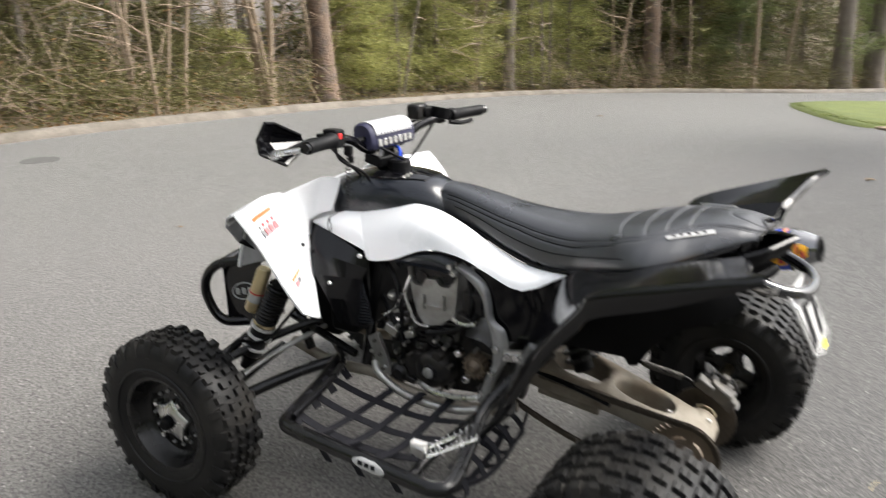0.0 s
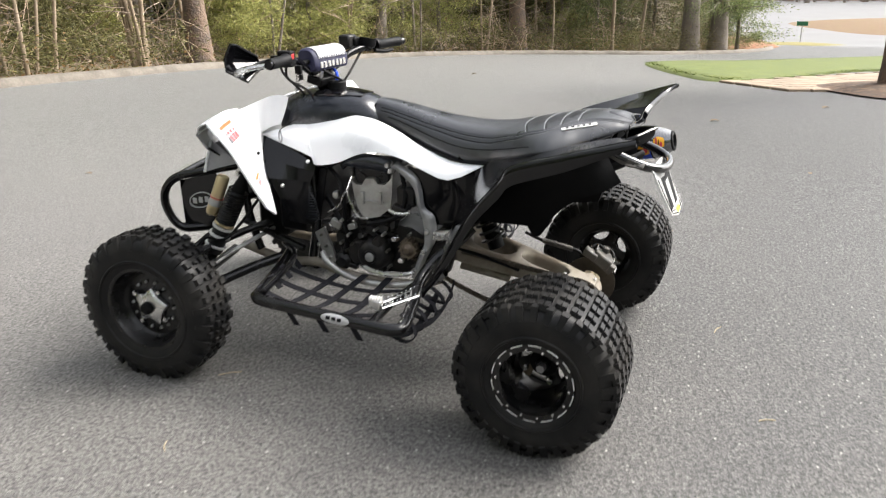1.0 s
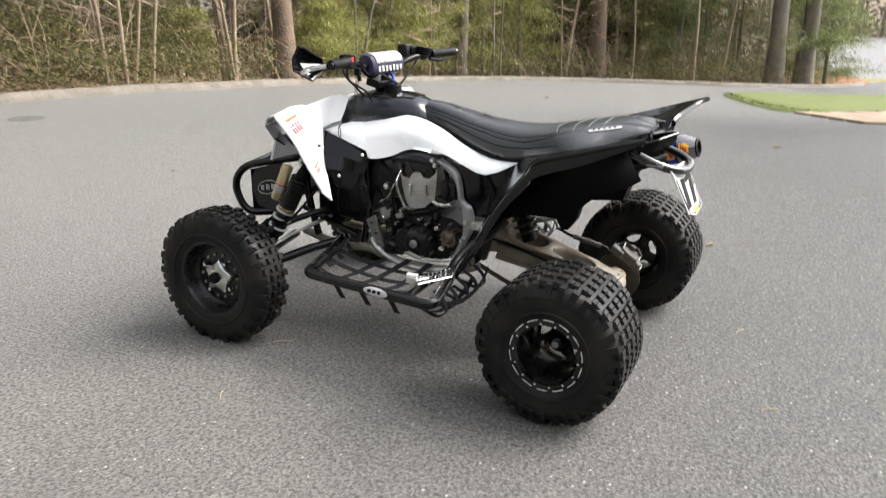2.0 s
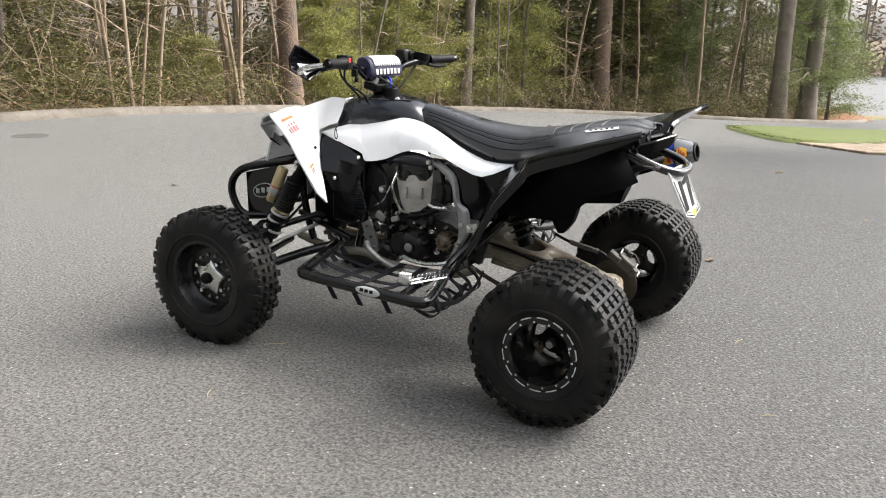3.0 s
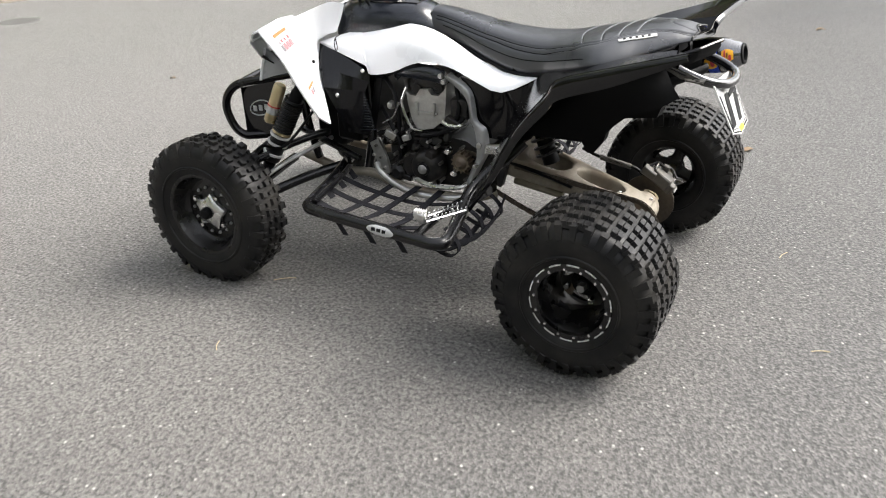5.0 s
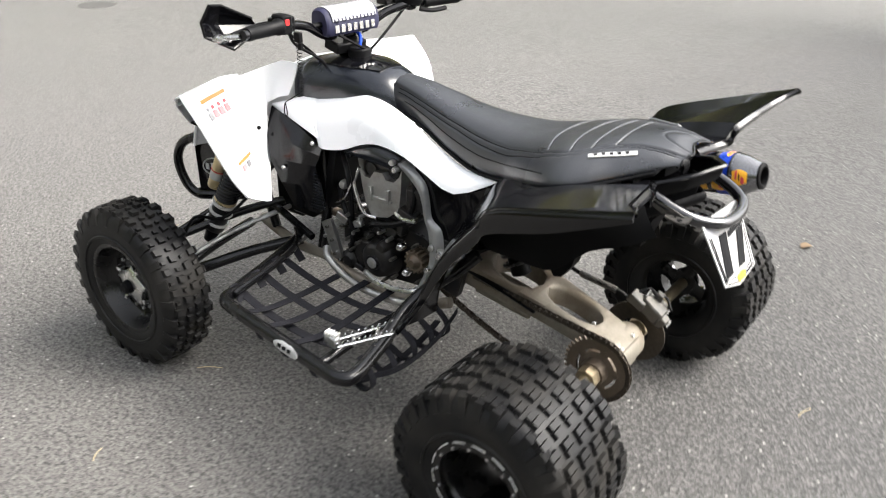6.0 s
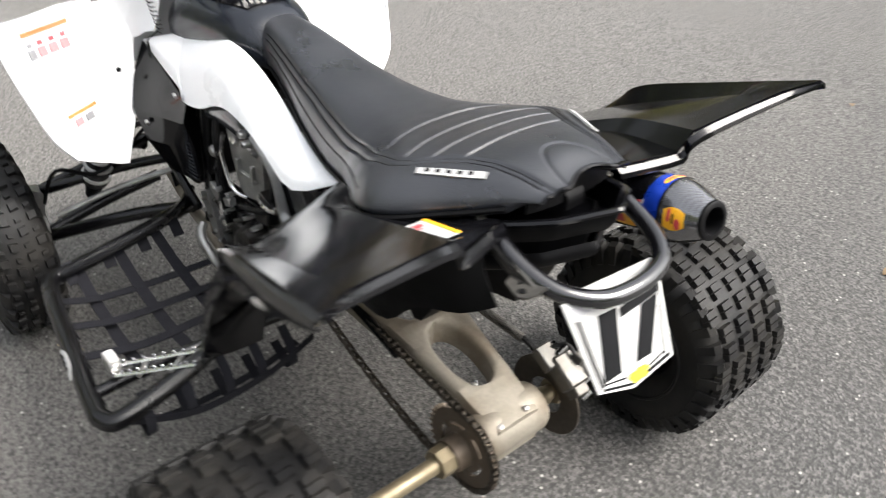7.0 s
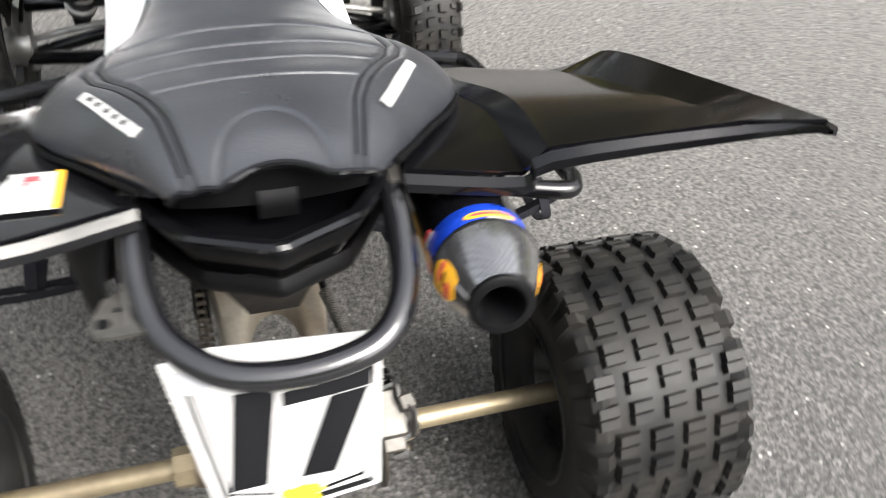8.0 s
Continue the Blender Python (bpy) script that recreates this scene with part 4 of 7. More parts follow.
shape = [(0.0, -0.02), (0.16, -0.03), (0.19, -0.09), (0.94, -0.09), (0.96, -0.03), (1.0, 0.0), (1.0, 1.0), (0.42, 1.12), (0.0, 1.0)]
plate = part("rear_plate", plate_patch(shape, 0.0, 0.003), DECALW, quad, "white plate with black stripes")
for poly in ([(0.04, 0.05), (0.058, 0.05), (0.062, 0.97), (0.044, 0.97)], [(0.075, 0.20), (0.10, 0.20), (0.105, 0.955), (0.08, 0.955)], [(0.915, 0.42), (0.93, 0.40), (0.905, 0.93), (0.885, 0.95)], [(0.955, 0.05), (0.968, 0.05), (0.965, 0.97), (0.952, 0.97)],
             [(0.06, 0.995), (0.42, 1.085), (0.42, 1.058), (0.08, 0.972)], [(0.43, 1.085), (0.955, 0.98), (0.94, 0.945), (0.43, 1.05)], [(0.10, 0.945), (0.36, 0.985), (0.36, 0.965), (0.10, 0.93)], [(0.66, 0.985), (0.90, 0.915), (0.89, 0.90), (0.66, 0.965)]):
    part("plate_border", plate_patch(poly, 0.0032, 0.0005), DECALK, plate)
part("plate_stripe", plate_patch([(0.275, 0.235), (0.475, 0.235), (0.335, 0.895), (0.11, 0.92)], 0.0032, 0.0006), DECALK, plate)
part("plate_stripe", plate_patch([(0.505, 0.265), (0.955, 0.12), (0.945, 0.27), (0.74, 0.315), (0.495, 0.355)], 0.0032, 0.0006), DECALK, plate)
part("plate_stripe", plate_patch([(0.74, 0.325), (0.935, 0.28), (0.735, 0.86), (0.53, 0.875)], 0.0032, 0.0006), DECALK, plate)
part("plate_sticker", plate_patch([(0.385, 1.0), (0.41, 0.955), (0.50, 0.95), (0.515, 0.93), (0.63, 0.935), (0.66, 0.99), (0.61, 1.0), (0.62, 1.06), (0.50, 1.055), (0.43, 1.065)], 0.0042, 0.0006), YELLOWP, plate, "torn yellow sticker")
part("plate_fold", plate_patch([(0.02, 0.06), (0.24, 0.02), (0.25, 0.14), (0.03, 0.19)], 0.0032, 0.0006), PALEP, plate, "creased clear film")

# silencer on the right, carbon end cap
ca, cb = Vector((0.44, 0.225, 0.640)), Vector((0.896, 0.181, 0.724))
cdir = (cb - ca).normalized()
ln = (cb - ca).length
sil = part("silencer", Shape().rev([(0.0, 0.0), (0.03, 0.0), (0.045, 0.02), (0.050, 0.06), (0.051, 0.10), (0.051, ln - 0.09)], ca, cdir, 36), BLACK, quad, "black silencer with blue band and carbon end cap")
part("blue_band", Shape().rev([(0.0512, ln - 0.101), (0.0520, ln - 0.0995), (0.0522, ln - 0.069), (0.0516, ln - 0.066)], ca, cdir, 36), BLUE, sil, "blue printed band")
CAP = [(0.0505, 0.069), (0.0528, 0.066), (0.0522, 0.058), (0.0470, 0.038), (0.0345, 0.010), (0.0322, 0.004)]
part("end_cap", Shape().rev([(r, ln - b_) for r, b_ in CAP], ca, cdir, 40), CARBON, sil, "woven carbon end cap")
part("clamp_ring", Shape().rev([(0.0520, ln - 0.0690), (0.0540, ln - 0.0680), (0.0540, ln - 0.0650), (0.0520, ln - 0.0640)], ca, cdir, 40), MATT, sil, "thin dark ring")
part("outlet", Shape().rev([(0.0328, ln - 0.006), (0.0322, ln - 0.001), (0.029, ln + 0.001), (0.0230, ln + 0.001), (0.0215, ln - 0.003), (0.0205, ln - 0.06), (0.0, ln - 0.065)], ca, cdir, 32), MATT, sil, "dark exhaust outlet")


def can_patch(b0, b1, a0, a1, lift, lean=0.0):
    """A printed mark on the can: b is the distance from the outlet, a the angle from the top."""
    u = (Vector((0, 0, 1)) - cdir * cdir.z).normalized()
    w = cdir.cross(u)
    rows = []
    for i in range(7):
        b_, pinch = b0 + (b1 - b0) * i / 6, 0.16 * (a1 - a0) * ((i - 3) / 3) ** 2
        r = float(np.interp(b_, [q[1] for q in CAP[::-1]], [q[0] for q in CAP[::-1]])) if b_ < 0.066 else 0.0522
        rows.append([ca + cdir * (ln - b_) + (u * math.cos(a + lean * (i - 3)) + w * math.sin(a + lean * (i - 3))) * (r + lift) for a in np.linspace(a0 + pinch, a1 - pinch, 8)])
    return Shape().sheet(rows, 0.0006, 2, 2)


for b0, b1, a0, a1, ink, lift in ((0.074, 0.084, -0.62, 0.42, AMBER, 0.0008), (0.077, 0.081, -0.50, 0.30, REDP, 0.0014), (0.070, 0.0725, -0.45, 0.0, DECALW, 0.0008),
                                  (0.024, 0.056, 1.05, 1.85, AMBER, 0.0008), (0.045, 0.050, 1.10, 1.55, REDP, 0.0014), (0.030, 0.037, 1.40, 1.80, REDP, 0.0014), (0.039, 0.042, 1.25, 1.60, DECALK, 0.0016),
                                  (0.028, 0.055, -2.0, -1.35, AMBER, 0.0008), (0.038, 0.046, -1.8, -1.5, REDP, 0.0014),
                                  (0.072, 0.108, 1.50, 2.20, AMBER, 0.0008), (0.078, 0.090, 1.60, 2.05, REDP, 0.0014), (0.104, 0.112, 1.15, 1.45, REDP, 0.0008), (0.099, 0.103, 1.10, 1.50, DECALW, 0.0010),
                                  (0.120, 0.200, 1.60, 2.30, AMBER, 0.0008), (0.140, 0.170, 1.75, 2.15, REDP, 0.0014)):
    part("maker_mark", can_patch(b0, b1, a0, a1, lift), ink, sil, "yellow and red maker mark" if ink is AMBER else "")
part("exhaust_pipe", Shape().tube([(-0.16, 0.06, 0.52), (-0.20, 0.12, 0.50), (-0.12, 0.19, 0.47), (0.10, 0.20, 0.50), (0.30, 0.205, 0.60), (0.45, 0.205, 0.642)], 0.02, 12), ALU, quad, "grey exhaust pipe")
part("silencer_bracket", Shape().box((0.66, 0.20, 0.735), (0.14, 0.05, 0.012), (0, -10, 0)), BLACK, quad)

# swingarm, axle, chain drive and brake
sw = Shape()
stations = np.linspace(0.25, 0.70, 91)
for sg in (-1, 1):
    loops = []
    for x in stations:
        out_ = float(np.interp(x, [0.25, 0.33, 0.45, 0.58, 0.64, 0.70], [0.112, 0.104, 0.086, 0.070, 0.066, 0.056]))
        hole = 0.0
        for h0, h1, hw in ((0.280, 0.430, 0.060), (0.450, 0.612, 0.040)):
            t = (x - h0) / (h1 - h0)
            if 0 < t < 1:
                hole = hw * (1 - abs(2 * t - 1) ** 2.4) ** 0.5
        z = float(np.interp(x, [0.25, 0.45, 0.60, 0.70], [0.372, 0.322, 0.278, 0.232]))
        th = float(np.interp(x, [0.25, 0.45, 0.62, 0.70], [0.034, 0.028, 0.030, 0.040]))
        e = min(0.007, (out_ - hole) * 0.3)
        sec = [(hole, -th), (out_ - e, -th), (out_, -th * 0.5), (out_, th * 0.5), (out_ - e, th * 0.9), (hole + 2.2 * e, th * 1.0), (hole + e * 0.7, th * (1.0 if hole == 0 else 0.85)), (hole, th * (1.0 if hole == 0 else 0.45))]
        loops.append([(x, sg * y - 0.005, z + dz) for y, dz in sec])
    sw.loft(loops)
sw.rev([(0.0, -0.115), (0.036, -0.115), (0.040, -0.10), (0.040, 0.10), (0.036, 0.115), (0.0, 0.115)], (0.235, 0, 0.372), seg=24)
sw.rev([(0.0, -0.075), (0.048, -0.075), (0.052, -0.065), (0.052, 0.065), (0.048, 0.075), (0.0, 0.075)], (REAR_X, 0, REAR_Z), seg=28)
arm = part("swingarm", sw, DIRTY, quad, "dusty cast aluminium swingarm", 50)
for p in ((0.60, -0.03, 0.298), (0.69, 0.02, 0.27), (0.69, -0.045, 0.262)):
    part("arm_bolt", Shape().rev([(0, 0.012), (0.006, 0.011), (0.007, 0.0)], p, (0.3, 0, 1), 6), SILVER, arm)
ax = Shape().rev([(0.016, -0.47), (0.016, -0.12), (0.020, -0.11), (0.020, 0.11), (0.016, 0.12), (0.016, 0.47)], (REAR_X, 0, REAR_Z), seg=20, caps=True)
axle = part("rear_axle", ax, AXLE, quad, "brass-toned rear axle")
for y in (-0.152, 0.150):
    part("axle_collar", Shape().rev([(0.017, -0.022), (0.028, -0.022), (0.030, -0.016), (0.030, 0.016), (0.028, 0.022), (0.017, 0.022)], (REAR_X, y, REAR_Z), seg=8), AXLE, axle)
CY = -0.108


def toothed(r, teeth, depth, y, th, c, holes=0):
    s = Shape()
    out = []
    for i in range(teeth):
        for da, rr in ((0.0, r - depth), (0.22, r - depth), (0.42, r), (0.58, r), (0.78, r - depth)):
            a = 2 * math.pi * (i + da) / teeth
            out.append((math.cos(a) * rr, math.sin(a) * rr))
    inner = [(math.cos(2 * math.pi * k / len(out)) * r * 0.62, math.sin(2 * math.pi * k / len(out)) * r * 0.62) for k in range(len(out))]
    loops = [[(c[0] + x, y + dy, c[2] + z) for x, z in p] for p, dy in ((inner, 0), (out, 0), (out, th), (inner, th), (inner, 0))]
    s.loft(loops, caps=False)
    for i in range(5):
        a = 2 * math.pi * i / 5
        s.tube([(c[0] + math.cos(a) * r * 0.2, y + th / 2, c[2] + math.sin(a) * r * 0.2), (c[0] + math.cos(a) * r * 0.66, y + th / 2, c[2] + math.sin(a) * r * 0.66)], r * 0.14, 8, flat=0.3, up=(0, 1, 0))
    return s


spr = part("rear_sprocket", toothed(0.092, 38, 0.009, CY - 0.003, 0.006, (REAR_X, 0, REAR_Z)), RUSTY, quad, "worn steel rear sprocket")
part("sprocket_hub", Shape().rev([(0.017, -0.03), (0.034, -0.03), (0.036, 0.0), (0.05, 0.004), (0.05, 0.02), (0.02, 0.02)], (REAR_X, CY - 0.006, REAR_Z), seg=20), RUSTY, spr)
FS = Vector((0.092, CY, 0.366))
part("front_sprocket", toothed(0.036, 14, 0.007, CY - 0.034, 0.034, tuple(FS)).rev([(0.0, -0.046), (0.010, -0.046), (0.014, -0.040), (0.026, -0.030), (0.026, 0.0)], FS, seg=12), RUSTY, quad, "brown worn front sprocket")
RS = Vector((REAR_X, CY, REAR_Z))
dvec = RS - FS
tilt = math.atan2(dvec.z, dvec.x)
loop = []
for a in np.linspace(math.pi / 2 - 0.1, 3 * math.pi / 2 + 0.1, 9):
    loop.append(FS + Vector((math.cos(a + tilt) * 0.034, 0, math.sin(a + tilt) * 0.034)))
low0, low1 = loop[-1], RS + Vector((math.cos(-math.pi / 2 + tilt) * 0.088, 0, math.sin(-math.pi / 2 + tilt) * 0.088))
loop += [low0.lerp(low1, t) + Vector((0, 0, -0.03 * math.sin(math.pi * t))) for t in np.linspace(0.05, 0.95, 14)]
for a in np.linspace(-math.pi / 2, math.pi / 2, 16):
    loop.append(RS + Vector((math.cos(a + tilt) * 0.088, 0, math.sin(a + tilt) * 0.088)))
hi0 = loop[-1]
loop += [hi0.lerp(loop[0], t) + Vector((0, 0, -0.004 * math.sin(math.pi * t))) for t in np.linspace(0.05, 0.95, 14)]
pts = loop + [loop[0]]
dist = np.concatenate([[0], np.cumsum([(b - a).length for a, b in zip(pts, pts[1:])])])
links, n = Shape(), int(dist[-1] / 0.0159)
for i in range(n):
    s0 = dist[-1] * i / n
    p, q = (Vector([float(np.interp((s0 + e) % dist[-1], dist, [v[k] for v in pts])) for k in range(3)]) for e in (0.0, 0.0159))
    c, d = (p + q) / 2, q - p
    ang = -math.degrees(math.atan2(d.z, d.x))
    off = 0.0058 if i % 2 else 0.0042
    for sg in (-1, 1):
        links.box((c.x, c.y + sg * off, c.z), (0.022, 0.0016, 0.0125), (0, ang, 0), 0.0007)
    links.tube([(p.x, p.y - 0.0075, p.z), (p.x, p.y + 0.0075, p.z)], 0.0045, 6, straight=True)
part("chain", links, CHAINM, quad, "dark oily drive chain", 40, False)
part("chain_slider", Shape().tube([(0.25, CY, 0.385), (0.38, CY, 0.355), (0.47, CY, 0.33)], 0.012, 8, flat=0.5), MATT, quad)
both("lower_link", Shape().tube([(0.25, -0.05, 0.30), (0.42, -0.045, 0.27)], 0.014, 8), DIRTY, quad)
# caliper and disc on the right of the axle carrier
part("brake_disc", Shape().rev([(0.04, -0.002), (0.088, -0.002), (0.088, 0.002), (0.04, 0.002)], (REAR_X, 0.115, REAR_Z), seg=36, closed=True), CHAINM, quad, "dull steel brake disc")
cal = part("brake_caliper", Shape().box((0.695, 0.125, 0.312), (0.070, 0.050, 0.040), (0, 35, 0)).box((0.66, 0.105, 0.335), (0.050, 0.040, 0.026), (0, 30, 0)).box((0.722, 0.128, 0.282), (0.028, 0.034, 0.034), (0, 40, 0)), CALM, quad, "cast aluminium brake caliper")
part("caliper_bracket", Shape().box((0.665, 0.130, 0.292), (0.075, 0.012, 0.055), (0, 20, 0)).box((0.70, 0.150, 0.335), (0.022, 0.022, 0.030), (0, 25, 10)), CALM, cal)
part("caliper_piston", Shape().rev([(0, 0.018), (0.016, 0.018), (0.019, 0.012), (0.019, -0.02)], (0.705, 0.150, 0.305), (0.1, 1, 0.2), 18).rev([(0, 0.014), (0.010, 0.014), (0.013, 0.009), (0.013, -0.02)], (0.672, 0.140, 0.318), (0.1, 1, 0.2), 14), CALM, cal)
for p, r_ in (((0.69, 0.152, 0.333), 0.007), ((0.725, 0.150, 0.300), 0.008), ((0.675, 0.128, 0.352), 0.006), ((0.650, 0.125, 0.346), 0.006), ((0.735, 0.140, 0.272), 0.008), ((0.712, 0.148, 0.272), 0.006)):
    part("caliper_bolt", Shape().rev([(0, 0.012), (r_ * 0.85, 0.012), (r_, 0.008), (r_, -0.01)], p, (0.2, 0.8, 0.6), 6), CHROME, cal)
for p, q in (((0.655, 0.118, 0.350), (0.700, 0.140, 0.345)), ((0.700, 0.140, 0.345), (0.738, 0.152, 0.308))):
    part("caliper_pin", Shape().tube([p, ((p[0] + q[0]) / 2, (p[1] + q[1]) / 2 + 0.01, (p[2] + q[2]) / 2 + 0.012), q], 0.004, 6), CASE, cal)
part("brake_hose", Shape().tube([(0.44, 0.07, 0.40), (0.50, 0.075, 0.375), (0.56, 0.085, 0.360), (0.61, 0.10, 0.345), (0.64, 0.105, 0.325), (0.66, 0.10, 0.335)], 0.0055, 8), MATT, quad, "black brake hose")
part("hose_coil", Shape().tube([(0.50 + 0.0005 * k, 0.075 + 0.000115 * k + 0.0085 * math.cos(k * 0.8), 0.375 - 0.00014 * k + 0.0085 * math.sin(k * 0.8)) for k in range(201)], 0.0018, 5, 1), CALM, quad, "grey coil round the brake hose")
# rear shock
rsh = part("rear_shock", Shape().tube([(0.27, 0.0, 0.60), (0.36, 0.0, 0.36)], 0.028, 14), MATT, quad, "black rear shock absorber")
ra_, rd_ = Vector((0.285, 0.0, 0.56)), Vector((0.068, 0.0, -0.18))
u_ = Vector((0, 1, 0))
w_ = rd_.normalized().cross(u_)
part("spring", Shape().tube([ra_ + rd_ * (i / 64) + (u_ * math.cos(i * 0.7) + w_ * math.sin(i * 0.7)) * 0.040 for i in range(65)], 0.0055, 7, 2), SPRINGM, rsh, "dark steel coil spring")

# frame, engine
out_ = [(0.070, 0.664), (0.114, 0.643), (0.142, 0.616), (0.154, 0.574), (0.162, 0.524), (0.195, 0.495), (0.201, 0.426), (0.180, 0.379), (0.156, 0.330), (0.140, 0.280)]
in_ = [(0.046, 0.651), (0.087, 0.619), (0.117, 0.589), (0.130, 0.558), (0.136, 0.522), (0.148, 0.472), (0.150, 0.395), (0.138, 0.351), (0.120, 0.319), (0.105, 0.275)]
fr = both("frame_spar", Shape().sheet([[(a[0], -0.150, a[1]), (a[0] * 0.6 + b[0] * 0.4, -0.164, a[1] * 0.6 + b[1] * 0.4), (b[0], -0.160, b[1])] for a, b in zip(out_, [(p[0] * 0.8 + q[0] * 0.2, p[1] * 0.8 + q[1] * 0.2) for p, q in zip(in_, out_)])], 0.03, 4, 3, (0, -1, 0)), SPAR, quad, "grey painted frame spar")
arc = [((-0.139, 0.645), (-0.131, 0.643)), ((-0.106, 0.672), (-0.092, 0.640)), ((-0.056, 0.687), (-0.040, 0.638)), ((0.001, 0.684), (0.016, 0.634)), ((0.049, 0.670), (0.052, 0.628))]
both("frame_arch", Shape().sheet([[(a[0], -0.150, a[1]), ((a[0] + b[0]) / 2, -0.164, (a[1] + b[1]) / 2), (b[0], -0.158, b[1])] for a, b in arc], 0.02, 4, 3, (0, -1, 0)), TANKGREY, quad, "dark grey frame arch")
for p in ((0.172, -0.166, 0.445), (0.160, -0.168, 0.375), (0.040, -0.166, 0.658), (0.050, -0.166, 0.640)):
    part("frame_bolt", Shape().rev([(0.0, -0.008), (0.007, -0.008), (0.009, -0.003), (0.010, 0.01)], p, (0, 1, 0), 12), SILVER, fr[0])
head = [(-0.118, 0.622), (-0.112, 0.587), (-0.098, 0.573), (-0.076, 0.572), (-0.060, 0.596), (-0.031, 0.598), (-0.016, 0.580), (0.010, 0.580), (0.030, 0.600), (0.040, 0.623), (0.036, 0.56), (0.028, 0.503), (-0.013, 0.468), (-0.072, 0.454), (-0.093, 0.490), (-0.106, 0.542)]
part("cam_cover", Shape().box((-0.04, -0.03, 0.615), (0.15, 0.15, 0.045)).rev([(0, -0.004), (0.018, -0.003), (0.02, 0.01)], (-0.085, -0.108, 0.592), seg=18).rev([(0, -0.004), (0.018, -0.003), (0.02, 0.01)], (-0.002, -0.108, 0.600), seg=18), CASE, quad, "black cam cover")
part("cylinder_head", Shape().prism(head, -0.128, 0.05), ALU, quad, "grey cast cylinder head")
cyl = part("cylinder", Shape().box((-0.03, -0.04, 0.44), (0.11, 0.13, 0.10)), CASE, quad, "finned black cylinder")
for k in range(5):
    part("cooling_fin", Shape().box((-0.03, -0.04, 0.47 - 0.016 * k), (0.13, 0.16, 0.008)), CASE, cyl)
part("head_ridge", Shape().box((-0.038, -0.131, 0.520), (0.085, 0.008, 0.007)).box((-0.070, -0.132, 0.530), (0.010, 0.012, 0.042)).box((-0.006, -0.132, 0.534), (0.010, 0.012, 0.042)), ALU, quad)
part("head_pipe", Shape().tube([(-0.098, -0.145, 0.605), (-0.112, -0.146, 0.575), (-0.120, -0.146, 0.545), (-0.098, -0.146, 0.485), (-0.080, -0.14, 0.462), (-0.055, -0.13, 0.457)], 0.0048, 8), CHROME, quad, "bright steel pipe")
part("crankcase", Shape().prism([(-0.17, 0.42), (-0.10, 0.45), (0.02, 0.44), (0.10, 0.43), (0.15, 0.40), (0.165, 0.33), (0.13, 0.275), (-0.02, 0.262), (-0.10, 0.275), (-0.16, 0.31)], -0.105, 0.12), CASE, quad, "black engine crankcase")
cov = part("stator_cover", Shape().rev([(0.0, -0.060), (0.022, -0.060), (0.024, -0.054), (0.044, -0.050), (0.052, -0.042), (0.058, -0.02), (0.064, 0.0)], (-0.033, -0.118, 0.338), seg=36, axis=(0, 1, 0)), CASE, quad, "round black stator cover")
part("cover_lobe", Shape().rev([(0, -0.05), (0.014, -0.05), (0.018, -0.042), (0.02, 0.0)], (-0.012, -0.118, 0.385), seg=20).rev([(0, -0.03), (0.040, -0.03), (0.048, -0.02), (0.05, 0.0)], (-0.085, -0.118, 0.335), seg=24), CASE, cov)
part("cover_plug", Shape().rev([(0.0, -0.066), (0.012, -0.066), (0.016, -0.063), (0.017, -0.056)], (-0.033, -0.118, 0.338), seg=20), SPAR, cov)
for bx, bz in ((0.050, 0.404), (0.070, 0.330)):
    part("case_bolt", Shape().rev([(0.0, -0.014), (0.008, -0.014), (0.012, -0.008), (0.013, 0.01)], (bx, -0.145, bz), seg=12), CHROME, quad)
for bx, bz in ((-0.143, 0.45), (-0.096, 0.455), (-0.235, 0.357), (-0.191, 0.315), (-0.178, 0.293), (-0.12, 0.40), (-0.15, 0.37), (0.01, 0.415), (-0.02, 0.43), (-0.075, 0.29)):
    part("case_bolt", Shape().rev([(0.0, -0.008), (0.005, -0.008), (0.0065, -0.002), (0.0065, 0.02)], (bx, -0.155, bz), seg=6), SILVER, quad)
part("engine_mount", Shape().prism([(-0.248, 0.398), (-0.214, 0.418), (-0.186, 0.352), (-0.172, 0.302), (-0.200, 0.288), (-0.226, 0.340)], -0.158, -0.144), ALU, quad, "dusty grey engine mount")
part("water_pump", Shape().rev([(0, -0.034), (0.016, -0.034), (0.022, -0.026), (0.030, -0.022), (0.034, 0.0)], (-0.150, -0.125, 0.300), seg=22).box((-0.12, -0.14, 0.287), (0.05, 0.02, 0.018), (0, 12, 0)), CASE, quad, "black pump cover")
part("gear_casting", Shape().box((-0.165, -0.150, 0.435), (0.042, 0.020, 0.026), (0, 25, 0)).box((-0.105, -0.150, 0.432), (0.030, 0.018, 0.020), (0, -20, 0)), ALU, quad)
for bx, bz in ((-0.222, 0.392), (-0.196, 0.310), (-0.205, 0.352), (-0.060, 0.405), (-0.105, 0.372), (0.025, 0.360), (0.030, 0.305), (-0.005, 0.283), (0.105, 0.425), (0.118, 0.318), (-0.128, 0.345), (-0.16, 0.415)):
    part("case_bolt", Shape().rev([(0.0, -0.007), (0.0042, -0.007), (0.0056, -0.002), (0.0056, 0.02)], (bx, -0.160, bz), seg=6), CALM, quad)
rnd = random.Random(7)
for k in range(16):
    part("casting", Shape().box((rnd.uniform(-0.18, 0.12), rnd.uniform(-0.135, -0.10), rnd.uniform(0.29, 0.45)), (rnd.uniform(0.015, 0.05), rnd.uniform(0.02, 0.04), rnd.uniform(0.012, 0.04)), (rnd.uniform(-20, 20), rnd.uniform(-40, 40), 0)), CASE, quad)
